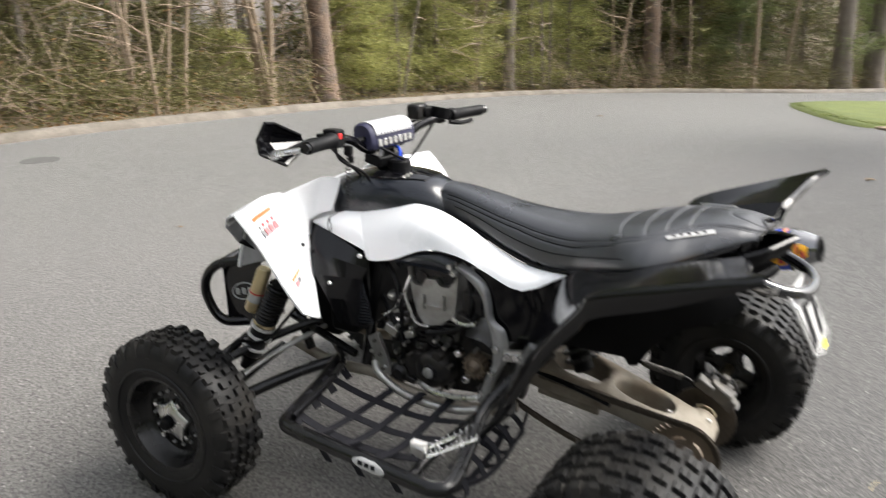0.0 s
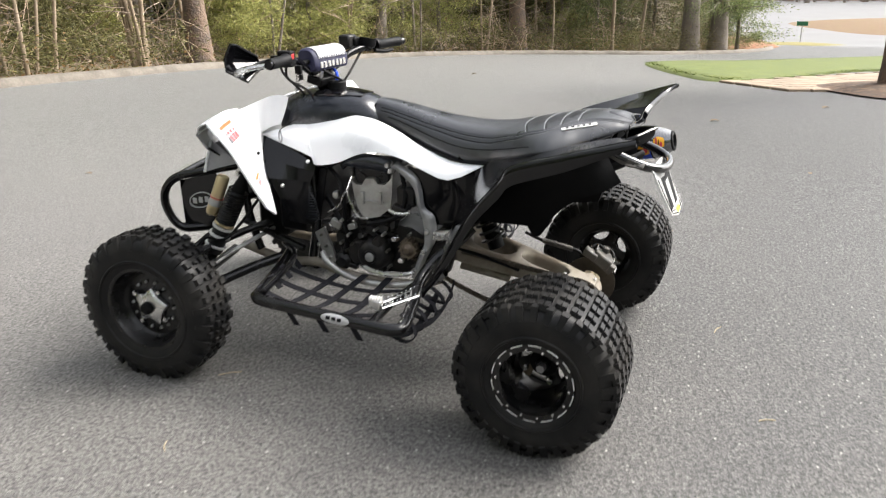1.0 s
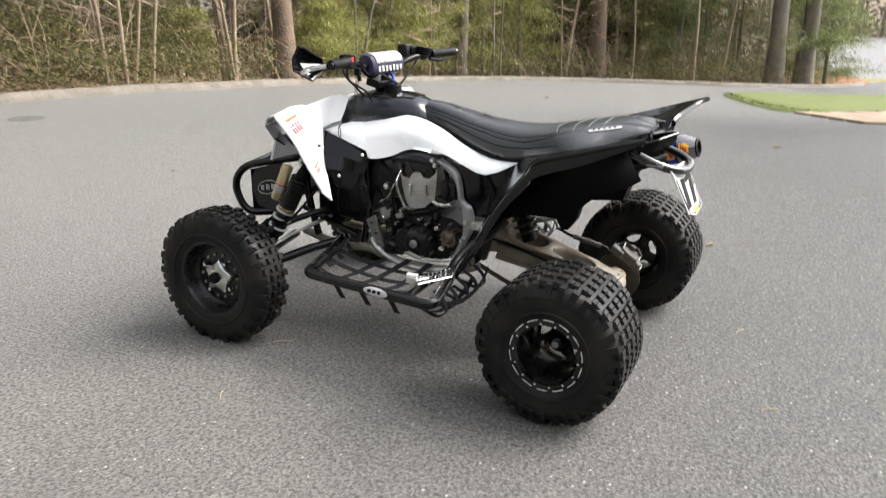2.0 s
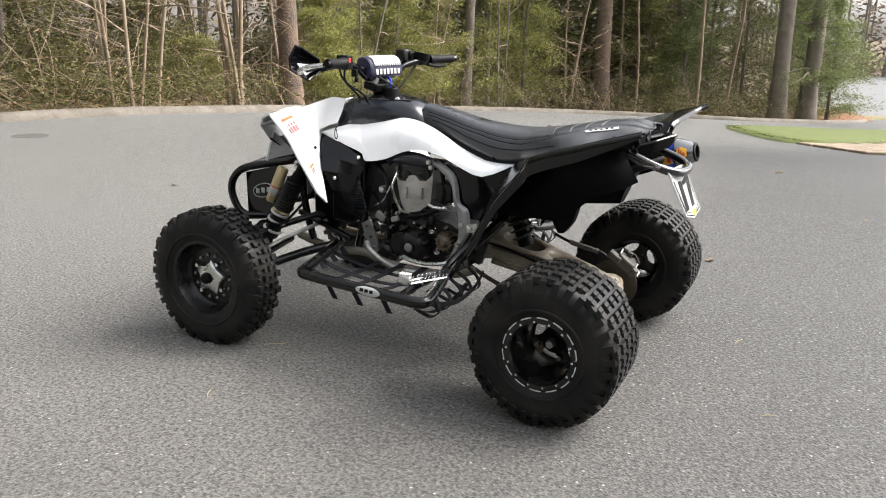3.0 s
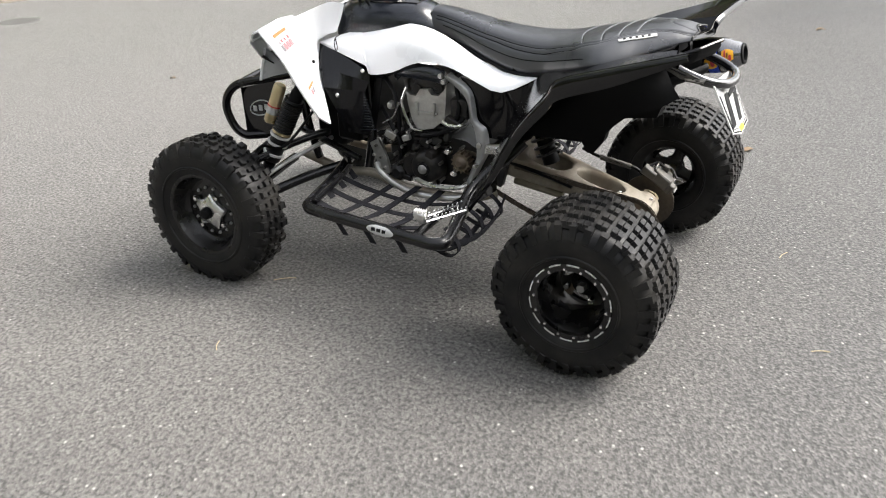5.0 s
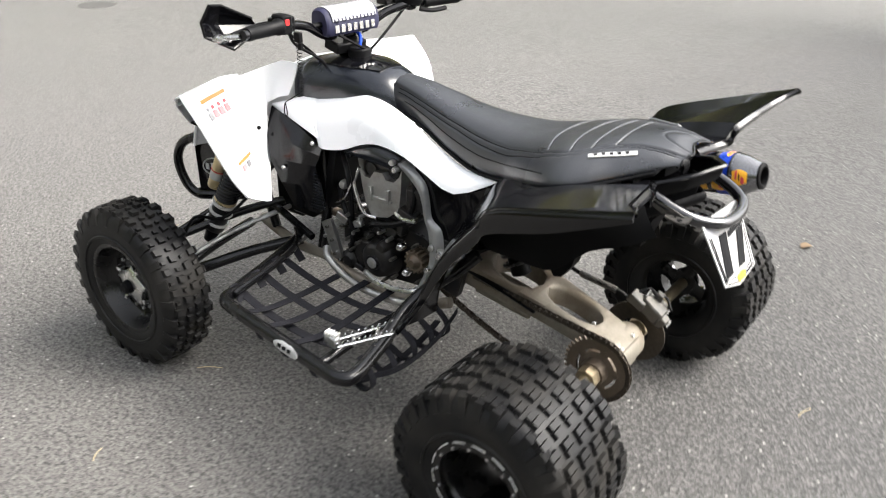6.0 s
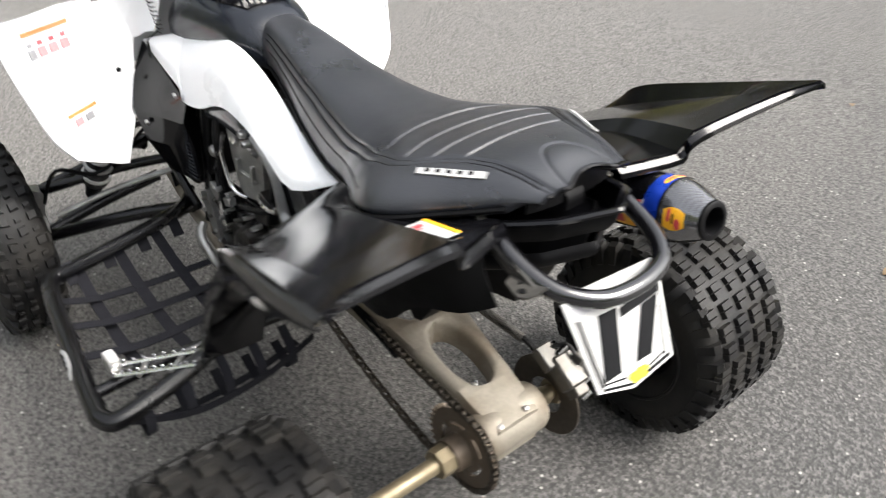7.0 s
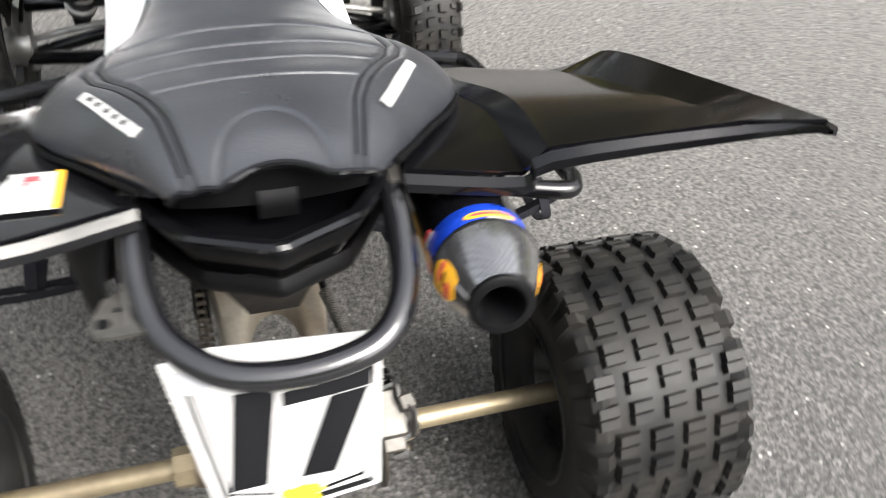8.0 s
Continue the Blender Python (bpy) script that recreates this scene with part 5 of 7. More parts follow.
hoses = (((-0.21, -0.10, 0.62), (-0.15, -0.14, 0.58), (-0.135, -0.145, 0.50), (-0.14, -0.14, 0.43)), ((-0.24, -0.09, 0.52), (-0.17, -0.14, 0.47), (-0.13, -0.15, 0.40), (-0.15, -0.14, 0.31)),
         ((0.12, -0.10, 0.55), (0.08, -0.14, 0.495), (0.02, -0.145, 0.462), (-0.05, -0.15, 0.445)), ((0.06, -0.10, 0.62), (0.085, -0.13, 0.55), (0.07, -0.135, 0.49)))
for hpts in hoses:
    part("hose", Shape().tube(hpts, 0.008, 8), MATT, quad)
part("clutch_cable", Shape().tube([(-0.20, -0.14, 0.47), (-0.155, -0.15, 0.50), (-0.128, -0.15, 0.55)], 0.004, 6), CHROME, quad)
part("throttle_shaft", Shape().tube([(0.03, -0.14, 0.500), (0.06, -0.145, 0.492), (0.10, -0.14, 0.495)], 0.009, 8), SILVER, quad)
part("carburettor", Shape().box((0.085, -0.09, 0.545), (0.07, 0.08, 0.07)).box((0.065, -0.135, 0.505), (0.05, 0.03, 0.02), (0, 20, 0)), CASE, quad, "black throttle body")
part("horn_unit", Shape().rev([(0, -0.012), (0.010, -0.011), (0.014, -0.004), (0.014, 0.01)], (-0.165, -0.14, 0.535), seg=20), ALU, quad)
part("radiator", Shape().box((-0.235, 0.0, 0.53), (0.03, 0.26, 0.19), (0, 12, 0)), MATT, quad, "black radiator")
grl = part("radiator_grille", Shape().prism([(-0.316, 0.555), (-0.300, 0.572), (-0.275, 0.575), (-0.238, 0.52), (-0.225, 0.455), (-0.240, 0.437), (-0.285, 0.435), (-0.318, 0.500)], -0.168, -0.158), MATT, quad, "dark ribbed radiator grille")
for k in range(13):
    part("grille_slat", Shape().box((-0.273 + 0.0022 * k, -0.170, 0.56 - 0.0092 * k), (0.062, 0.006, 0.003), (0, -4, 0)), TANKGREY, grl)
# black side cover behind the frame
both("side_cover", Shape().sheet([[(0.10, -0.146, 0.655), (0.14, -0.142, 0.56), (0.165, -0.138, 0.47)], [(0.20, -0.158, 0.640), (0.22, -0.150, 0.55), (0.225, -0.142, 0.465)], [(0.275, -0.170, 0.632), (0.29, -0.155, 0.55), (0.29, -0.145, 0.47)], [(0.36, -0.150, 0.668), (0.36, -0.145, 0.57), (0.34, -0.14, 0.48)]], 0.004, 4, 4, (0, -1, 0)), BLACK, quad, "black plastic side cover")
# frame rails
both("lower_rail", Shape().tube([(-0.58, -0.10, 0.30), (-0.40, -0.125, 0.27), (-0.24, -0.15, 0.285), (-0.12, -0.155, 0.255), (0.10, -0.155, 0.25), (0.22, -0.14, 0.28)], 0.016, 12), DIRTY, quad, "dusty lower frame rail")
part("skid_rail", Shape().tube([(-0.21, -0.18, 0.335), (-0.186, -0.199, 0.315), (-0.126, -0.199, 0.276), (-0.041, -0.199, 0.256), (0.067, -0.199, 0.258), (0.13, -0.19, 0.27)], 0.011, 12), ALU, quad, "grey lower tube")
part("shift_lever", Shape().tube([(-0.05, -0.185, 0.303), (-0.011, -0.195, 0.296), (0.051, -0.196, 0.293), (0.115, -0.19, 0.302), (0.13, -0.17, 0.31)], 0.008, 8), SILVER, quad)
both("down_tube", Shape().tube([(-0.30, -0.09, 0.76), (-0.27, -0.11, 0.60), (-0.26, -0.12, 0.42), (-0.28, -0.13, 0.28)], 0.017, 12), TUBE, quad)
both("upper_rail", Shape().tube([(-0.56, -0.11, 0.56), (-0.44, -0.12, 0.58), (-0.30, -0.12, 0.63)], 0.015, 10), TUBE, quad)
both("front_upright", Shape().tube([(-0.56, -0.11, 0.58), (-0.54, -0.11, 0.42), (-0.50, -0.11, 0.28)], 0.015, 10), TUBE, quad)
part("front_bulkhead", Shape().box((-0.46, 0.0, 0.44), (0.12, 0.18, 0.20)).box((-0.40, 0, 0.60), (0.18, 0.20, 0.14)), MATT, quad, "black front bulkhead")
part("inner_guard", Shape().box((-0.34, 0.0, 0.52), (0.10, 0.30, 0.26)), MATT, quad)
part("mount_plate", Shape().prism([(0.200, 0.428), (0.204, 0.456), (0.278, 0.469), (0.294, 0.456), (0.241, 0.431)], -0.186, -0.174), SILVER, quad, "bare aluminium mount plate")
for x in (0.216, 0.238):
    part("mount_bolt", Shape().rev([(0, -0.008), (0.009, -0.008), (0.011, 0.0)], (x, -0.184, 0.445), seg=6), CHROME, quad)
both("subframe_tube", Shape().tube([(0.16, -0.12, 0.62), (0.36, -0.12, 0.66), (0.60, -0.125, 0.70)], 0.013, 10), TUBE, quad)
both("brace_tube", Shape().tube([(0.20, -0.13, 0.40), (0.34, -0.13, 0.50), (0.44, -0.125, 0.66)], 0.012, 10), TUBE, quad)
both("swing_pivot", Shape().box((0.21, -0.125, 0.37), (0.09, 0.03, 0.12), (0, 15, 0)), CASE, quad)

# front suspension
for sg in (-1, 1):
    k = (lambda p, sg=sg: [(x, sg * y, z) for x, y, z in p])
    part("upper_arm", Shape().tube(k([(-0.44, 0.125, 0.41), (-0.52, 0.25, 0.385), (-0.60, 0.43, 0.345)]), 0.013, 10).tube(k([(-0.60, 0.125, 0.41), (-0.605, 0.25, 0.385), (-0.61, 0.43, 0.345)]), 0.013, 10), TUBE, quad, "black tubular upper suspension arm")
    lo_ = part("lower_arm", Shape().tube(k([(-0.36, 0.135, 0.30), (-0.46, 0.26, 0.275), (-0.60, 0.45, 0.215)]), 0.017, 12).tube(k([(-0.60, 0.13, 0.29), (-0.61, 0.28, 0.26), (-0.615, 0.45, 0.215)]), 0.016, 12), TUBE, quad, "black tubular lower suspension arm")
    part("ball_joint", Shape().rev([(0, -0.03), (0.016, -0.03), (0.02, -0.02), (0.02, 0.02), (0.014, 0.03), (0, 0.03)], (-0.608, sg * 0.45, 0.215), (0, 0, 1), 14), SILVER, lo_)
    part("knuckle", Shape().tube(k([(-0.608, 0.435, 0.35), (-0.615, 0.455, 0.28), (-0.61, 0.45, 0.21)]), 0.022, 10).rev([(0.0, -0.03), (0.045, -0.03), (0.05, 0.0), (0.035, 0.05), (0, 0.06)], (FRONT_X, sg * 0.47, FRONT_Z), (0, sg, 0), 20), ALU, quad, "cast steering knuckle")
    part("brake_disc", Shape().rev([(0.03, -0.002), (0.078, -0.002), (0.078, 0.002), (0.03, 0.002)], (FRONT_X, sg * 0.505, FRONT_Z), seg=32, closed=True), SILVER, quad)
    part("tie_rod", Shape().tube(k([(-0.44, 0.05, 0.38), (-0.53, 0.27, 0.325), (-0.56, 0.42, 0.285)]), 0.008, 8), ALU, quad, "grey steering tie rod")
    top_, low_ = Vector((-0.445, sg * 0.255, 0.605)), Vector((-0.588, sg * 0.315, 0.300))
    d = low_ - top_
    sh_ = part("shock_body", Shape().rev([(0.0, -0.02), (0.016, -0.018), (0.018, 0.02), (0.022, 0.03), (0.022, d.length * 0.52), (0.013, d.length * 0.53), (0.013, d.length - 0.04), (0.022, d.length - 0.035), (0.018, d.length), (0, d.length + 0.005)], top_, d, 18), MATT, quad, "black front shock absorber")
    u = d.normalized().orthogonal().normalized()
    w = d.normalized().cross(u)
    coil = [top_ + d * (0.16 + 0.36 * i / 88) + (u * math.cos(i * 0.785) + w * math.sin(i * 0.785)) * 0.031 for i in range(89)]
    part("spring", Shape().tube(coil, 0.0048, 6, 2), CASE, sh_, "black coil spring")
    part("shock_sleeve", Shape().rev([(0.012, 0.0), (0.028, 0.0), (0.030, 0.008), (0.031, d.length * 0.30), (0.026, d.length * 0.32), (0.012, d.length * 0.32)], top_ + d * 0.55, d, 20), CASE, sh_, "black lower shock sleeve")
    part("spring_seat", Shape().rev([(0.02, -0.004), (0.034, -0.004), (0.034, 0.005), (0.02, 0.005)], top_ + d * 0.535, d, 20, closed=True), GOLD, sh_, "copper-toned spring collar")
    for f in (0.575, 0.665, 0.78):
        part("band", Shape().rev([(0.028, -0.0038), (0.0365, -0.0038), (0.0376, 0.0), (0.0365, 0.0038), (0.028, 0.0038)], top_ + d * f, d, 20, closed=True), HUBAL, sh_, "bright steel ring")
    ra, rb = Vector((-0.522, sg * 0.268, 0.598)), Vector((-0.572, sg * 0.285, 0.470))
    rd = rb - ra
    res = part("shock_reservoir", Shape().rev([(0.0, -0.004), (0.018, -0.004), (0.022, 0.004), (0.022, rd.length - 0.006), (0.018, rd.length), (0, rd.length)], ra, rd, 22), GOLD, quad, "gold anodised shock reservoir")
    part("reservoir_band", Shape().rev([(0.0222, -0.012), (0.0230, -0.012), (0.0230, 0.012), (0.0222, 0.012)], ra + rd * 0.66, rd, 22, closed=True), DECALW, res)
    part("reservoir_band", Shape().rev([(0.0222, -0.002), (0.0234, -0.002), (0.0234, 0.002), (0.0222, 0.002)], ra + rd * 0.54, rd, 22, closed=True), REDP, res)
    part("shock_eye", Shape().rev([(0.007, -0.012), (0.018, -0.012), (0.018, 0.012), (0.007, 0.012)], top_ + Vector((-0.01, 0, 0.012)), (0, 1, 0), 18, closed=True), SILVER, sh_)
    part("brake_line", Shape().tube(k([(-0.42, 0.16, 0.55), (-0.50, 0.30, 0.40), (-0.53, 0.40, 0.42), (-0.56, 0.44, 0.33)]), 0.005, 6), MATT, quad)
part("bar_upper", Shape().tube([(-0.56, -0.12, 0.40), (-0.30, -0.15, 0.33)], 0.012, 8), TUBE, quad)

# front bumper
for sg in (-1, 1):
    part("bumper_tube", Shape().tube([(-0.47, sg * 0.13, 0.622), (-0.56, sg * 0.19, 0.612), (-0.638, sg * 0.22, 0.598), (-0.735, sg * 0.235, 0.575), (-0.785, sg * 0.24, 0.535), (-0.802, sg * 0.24, 0.480), (-0.780, sg * 0.235, 0.415), (-0.745, sg * 0.225, 0.385), (-0.700, sg * 0.21, 0.385), (-0.60, sg * 0.15, 0.39)], 0.0150, 12), TUBE, quad, "black tubular front bumper")
    bp_ = part("bumper_plate", Shape().prism([(-0.755, 0.552), (-0.60, 0.592), (-0.58, 0.40), (-0.752, 0.385)], sg * 0.205, sg * 0.198), BLACK, quad, "black bumper side plate with white oval mark")
    part("oval_mark", Shape().tube([(-0.672 + 0.048 * math.cos(a), sg * 0.207, 0.488 + 0.027 * math.sin(a) + 0.010 * math.cos(a)) for a in np.linspace(0, 2 * math.pi, 24)[:-1]], 0.0022, 5, 2, True), DECALW, bp_, "white oval outline")
    for k in range(3):
        part("mark_bar", Shape().box((-0.698 + 0.026 * k, sg * 0.207, 0.483 + 0.005 * k), (0.016, 0.003, 0.020)), DECALW, bp_)
part("bumper_cross", Shape().tube([(-0.735, -0.235, 0.575), (-0.76, 0.0, 0.585), (-0.735, 0.235, 0.575)], 0.0135, 12), TUBE, quad)
part("bumper_cross", Shape().tube([(-0.745, -0.225, 0.385), (-0.77, 0.0, 0.38), (-0.745, 0.225, 0.385)], 0.0135, 12), TUBE, quad)

# nerf bars with webbing, foot pegs
for sg in (-1, 1):
    k = (lambda p, sg=sg: [(x, sg * y, z) for x, y, z in p])
    nb = part("nerf_bar", Shape().tube(k([(-0.36, 0.13, 0.315), (-0.31, 0.30, 0.308), (-0.265, 0.49, 0.303), (-0.250, 0.53, 0.303), (-0.20, 0.55, 0.303), (0.02, 0.582, 0.303), (0.19, 0.605, 0.302), (0.240, 0.606, 0.302), (0.262, 0.575, 0.303), (0.236, 0.44, 0.318), (0.215, 0.33, 0.346), (0.240, 0.250, 0.390), (0.295, 0.215, 0.440), (0.335, 0.185, 0.485)]), 0.0185, 14, 8), TUBE, quad, "black tubular nerf bar")
    part("nerf_brace", Shape().tube(k([(0.165, 0.60, 0.300), (0.17, 0.44, 0.310), (0.18, 0.17, 0.300)]), 0.013, 10), TUBE, nb)
    part("nerf_brace", Shape().tube(k([(-0.40, 0.12, 0.33), (-0.28, 0.25, 0.335), (-0.24, 0.51, 0.312)]), 0.010, 8), TUBE, nb)
    rows_ = []
    for j in range(7):
        a = -0.5 + 1.5 * j / 6
        rows_.append([(0.012 + 0.098 * t, sg * (0.581 + 0.0145 * (0.098 * t / 0.098) + math.cos(a) * 0.0200), 0.303 + math.sin(a) * 0.0200) for t in (0.5 - 0.5 * (1 - abs(j / 3 - 1) ** 2.2 * 0.62), 0.5, 0.5 + 0.5 * (1 - abs(j / 3 - 1) ** 2.2 * 0.62))])
    mk = part("maker_sticker", Shape().sheet(rows_, 0.001, 2, 2), DECALW, nb, "white sticker with illegible print")
    for j in range(3):
        part("sticker_print", Shape().sheet([[(0.03 + 0.02 * j + 0.014 * t, sg * (0.5855 + 0.0028 * j + math.cos(a) * 0.0208), 0.303 + math.sin(a) * 0.0208) for t in (0, 1)] for a in (0.05, 0.3, 0.55)], 0.0006, 2, 2), DECALK, mk)

    def strap(name, pts, w, side):
        """A flat webbing strap along pts, w wide along side."""
        q = spline(pts, 6)
        s = Vector(side) * w / 2
        rows = [[p - s, p + s] for p in q]
        return part(name, Shape().sheet(rows, 0.0025, 1, 1), WEB, nb, "", 30)

    for x0, x1 in ((-0.16, -0.14), (-0.06, -0.05), (0.05, 0.04)):
        strap("strap", k([(x0, 0.565 + 0.14 * (x0 + 0.1) - 0.01, 0.302), (x0 + 0.005, 0.46, 0.276), ((x0 + x1) / 2, 0.33, 0.268), (x1, 0.18, 0.272)]), 0.025, (1, 0, 0))
    for y in (0.27, 0.37, 0.47):
        strap("strap", k([(-0.30 + 0.14 * (y - 0.3), y, 0.306), (-0.18, y + 0.005, 0.277), (0.0, y + 0.012, 0.262), (0.165, y + 0.02, 0.290)]), 0.025, (0, 1, 0))
    for y in (0.22, 0.31, 0.40, 0.49):
        strap("strap_loop", k([(-0.305 + 0.16 * (y - 0.25), y, 0.325), (-0.285 + 0.16 * (y - 0.25), y, 0.302), (-0.27 + 0.16 * (y - 0.25), y, 0.285)]), 0.026, (0, 1, 0))
    for x in (-0.13, -0.02, 0.10):
        strap("strap_end", k([(x, 0.572 + 0.14 * x, 0.288), (x + 0.01, 0.565 + 0.14 * x, 0.262), (x + 0.022, 0.56 + 0.14 * x, 0.235)]), 0.020, (1, 0, 0))
    # heel guard straps behind the peg
    for y in (0.23, 0.30, 0.37, 0.45, 0.53):
        strap("heel_strap", k([(0.226 + 0.05 * abs(y - 0.35), y, 0.320), (0.272, y + 0.004, 0.292), (0.284, y + 0.008, 0.258), (0.250, y + 0.006, 0.234), (0.19, y, 0.250)]), 0.019, (0, 1, 0))
    strap("heel_strap", k([(0.270, 0.18, 0.292), (0.288, 0.30, 0.268), (0.290, 0.45, 0.264), (0.262, 0.575, 0.292)]), 0.016, (0, 0, 1))
    strap("heel_strap", k([(0.215, 0.19, 0.246), (0.235, 0.32, 0.236), (0.238, 0.48, 0.236), (0.225, 0.57, 0.262)]), 0.018, (1, 0, 0))
    # foot peg
    peg = part("foot_peg", Shape().box((0.165, sg * 0.548, 0.347), (0.040, 0.022, 0.030), (0, 8, 0), 0.004), SILVER, quad, "bare aluminium foot peg with teeth")
    for j in range(5):
        part("peg_tooth", Shape().box((0.149 + 0.008 * j, sg * 0.548, 0.364), (0.0045, 0.020, 0.014), (0, 8, 0), 0.0018), HUBAL, peg)
    for (x0, y0), (x1, y1) in (((0.160, 0.545), (0.228, 0.375)), ((0.188, 0.556), (0.250, 0.425))):
        bar_ = Shape().tube([(x0, sg * y0, 0.340), (x1, sg * y1, 0.336)], 0.0040, 6)
        for j in range(11):
            t = j / 10
            bar_.box((x0 + (x1 - x0) * t, sg * (y0 + (y1 - y0) * t), 0.347 - 0.004 * t), (0.0045, 0.006, 0.010), (0, 0, sg * 22), 0.002)
        part("peg_rail", bar_, CHROME, peg)
    for t in (0.35, 0.75):
        part("peg_bar", Shape().tube([(0.160 + 0.062 * t, sg * (0.548 - 0.158 * t), 0.334), (0.190 + 0.062 * t, sg * (0.562 - 0.122 * t), 0.334)], 0.004, 6), ALU, peg)

# handlebar, turned slightly to the right
hb = new("handlebar")
hb.parent = quad
hb.empty_display_size = 0.05
hb.location = (-0.262, -0.004, 0.0)
hb.rotation_euler = (0, 0, radians(-6))
tagged(hb, "black handlebar with white crossbar pad and hand guard")
part("steering_stem", Shape().tube([(-0.06, 0, 0.70), (0.0, 0, 0.90)], 0.018, 12).box((-0.003, 0, 0.900), (0.06, 0.11, 0.028), (0, 12, 0)), MATT, hb)
for y in (-0.035, 0.035):
    part("bar_clamp", Shape().box((0.0, y, 0.925), (0.036, 0.022, 0.042), (0, 12, 0)), SILVER, hb)
part("bar", Shape().tube([(0.085, -0.40, 0.995), (0.045, -0.25, 0.992), (0.012, -0.15, 0.972), (0.0, -0.075, 0.935), (0.0, 0.0, 0.930), (0.0, 0.075, 0.935), (0.012, 0.15, 0.972), (0.045, 0.25, 0.992), (0.085, 0.40, 0.995)], 0.0125, 12), BLACK, hb, "black aluminium handlebar")
part("crossbar", Shape().tube([(0.010, -0.135, 0.968), (0.004, 0.0, 0.968), (0.010, 0.135, 0.968)], 0.008, 8), MATT, hb)
pd = [[(c + 0.004 * 0, y, 0.972 + s) for c, s in ((-0.030, -0.030), (-0.036, 0.004), (-0.030, 0.030), (0.0, 0.038), (0.026, 0.028), (0.040, -0.002), (0.036, -0.034), (0.0, -0.036))] for y in (-0.096, -0.088, 0.088, 0.096)]
pd[0] = [(x * 0.85, y, 0.972 + (z - 0.972) * 0.85) for x, y, z in pd[0]]
pd[3] = [(x * 0.85, y, 0.972 + (z - 0.972) * 0.85) for x, y, z in pd[3]]
pad = part("bar_pad", Shape().loft([spline(r, 3, True) for r in pd]), PURPLE, hb, "purple and white crossbar pad")
part("pad_cover", Shape().sheet([[(0.0425, y, 0.978), (0.030, y, 1.003), (0.0, y, 1.0125), (-0.031, y, 1.004), (-0.038, y, 0.978)] for y in (-0.080, -0.03, 0.03, 0.080)], 0.002), DECALW, pad, "white pad cover")
for k in range(7):
    part("pad_print", Shape().box((0.0412, -0.066 + 0.022 * k, 0.956), (0.004, 0.014, 0.020), (0, -4, 0)), SILVER, pad, "silver print block")
for k in range(12):
    part("pad_tooth", Shape().box((0.0415, -0.074 + 0.0135 * k, 0.981), (0.003, 0.005, 0.012 if k % 2 else 0.007), (0, -30, 0)), PURPLE, pad)
for k in range(3):
    part("pad_stripe", Shape().box((0.014 - 0.016 * k, 0.0, 1.0115 - 0.0025 * abs(1 - k)), (0.002, 0.13, 0.003)), PURPLE, pad)
for sg in (-1, 1):
    part("grip", Shape().rev([(0.010, 0.0), (0.021, 0.0), (0.022, 0.01), (0.018, 0.016), (0.0165, 0.10), (0.0175, 0.122), (0.016, 0.128), (0.0, 0.128)], (0.048, sg * 0.262, 0.992), (0.25, sg, 0.02), 18), MATT, hb, "black rubber grip")
    part("lever_perch", Shape().box((0.024, sg * 0.225, 0.992), (0.045, 0.03, 0.04)).box((-0.012, sg * 0.225, 0.99), (0.04, 0.035, 0.022)), MATT, hb)
    part("lever", Shape().tube([(-0.02, sg * 0.22, 0.985), (-0.045, sg * 0.26, 0.98), (-0.035, sg * 0.32, 0.975), (-0.015, sg * 0.385, 0.97)], 0.006, 8, flat=1.4), MATT, hb)
part("switch_box", Shape().box((0.035, -0.245, 0.995), (0.05, 0.032, 0.048)), MATT, hb)
part("kill_switch", Shape().box((0.056, -0.247, 1.002), (0.012, 0.014, 0.016)), REDSW, hb, "red kill switch")
part("throttle_housing", Shape().rev([(0, -0.02), (0.028, -0.018), (0.032, -0.006), (0.032, 0.012), (0, 0.014)], (0.035, 0.232, 1.005), (0.1, 0.2, 1), 20).box((-0.005, 0.20, 1.008), (0.05, 0.05, 0.03)), MATT, hb, "black thumb throttle housing")
part("master_cylinder", Shape().box((-0.012, 0.175, 1.010), (0.045, 0.055, 0.045)).box((-0.02, 0.23, 1.0), (0.04, 0.06, 0.03)), CASE, hb, "black brake master cylinder")
part("thumb_lever", Shape().tube([(0.06, 0.24, 0.975), (0.075, 0.28, 0.968), (0.08, 0.33, 0.97)], 0.007, 8), MATT, hb)
grd = [[(-0.055, -0.275, 1.000), (-0.060, -0.361, 1.043), (-0.046, -0.403, 1.050)], [(-0.060, -0.262, 0.983), (-0.085, -0.36, 0.990), (-0.052, -0.427, 1.010)], [(-0.050, -0.262, 0.968), (-0.042, -0.346, 0.932), (-0.058, -0.417, 0.972)]]
hg = part("hand_guard", Shape().sheet(grd, 0.004, 2, 2), BLACK, hb, "gloss black angular hand guard", 12)
part("guard_edge", Shape().tube([grd[0][0], grd[0][1], grd[0][2], grd[1][2], grd[2][2], grd[2][1], grd[2][0]], 0.004, 6, 1), MATT, hg)
part("guard_blaze", Shape().tube([(0.075, -0.400, 0.992), (0.03, -0.415, 0.985), (-0.02, -0.405, 0.972), (-0.058, -0.37, 0.955)], [0.010, 0.012, 0.014, 0.010], 8, flat=0.7), SILVER, hg, "pale guard arm")
part("guard_arm", Shape().tube([(0.03, -0.23, 0.99), (-0.04, -0.26, 0.97), (-0.075, -0.32, 0.955)], 0.008, 8), MATT, hg)
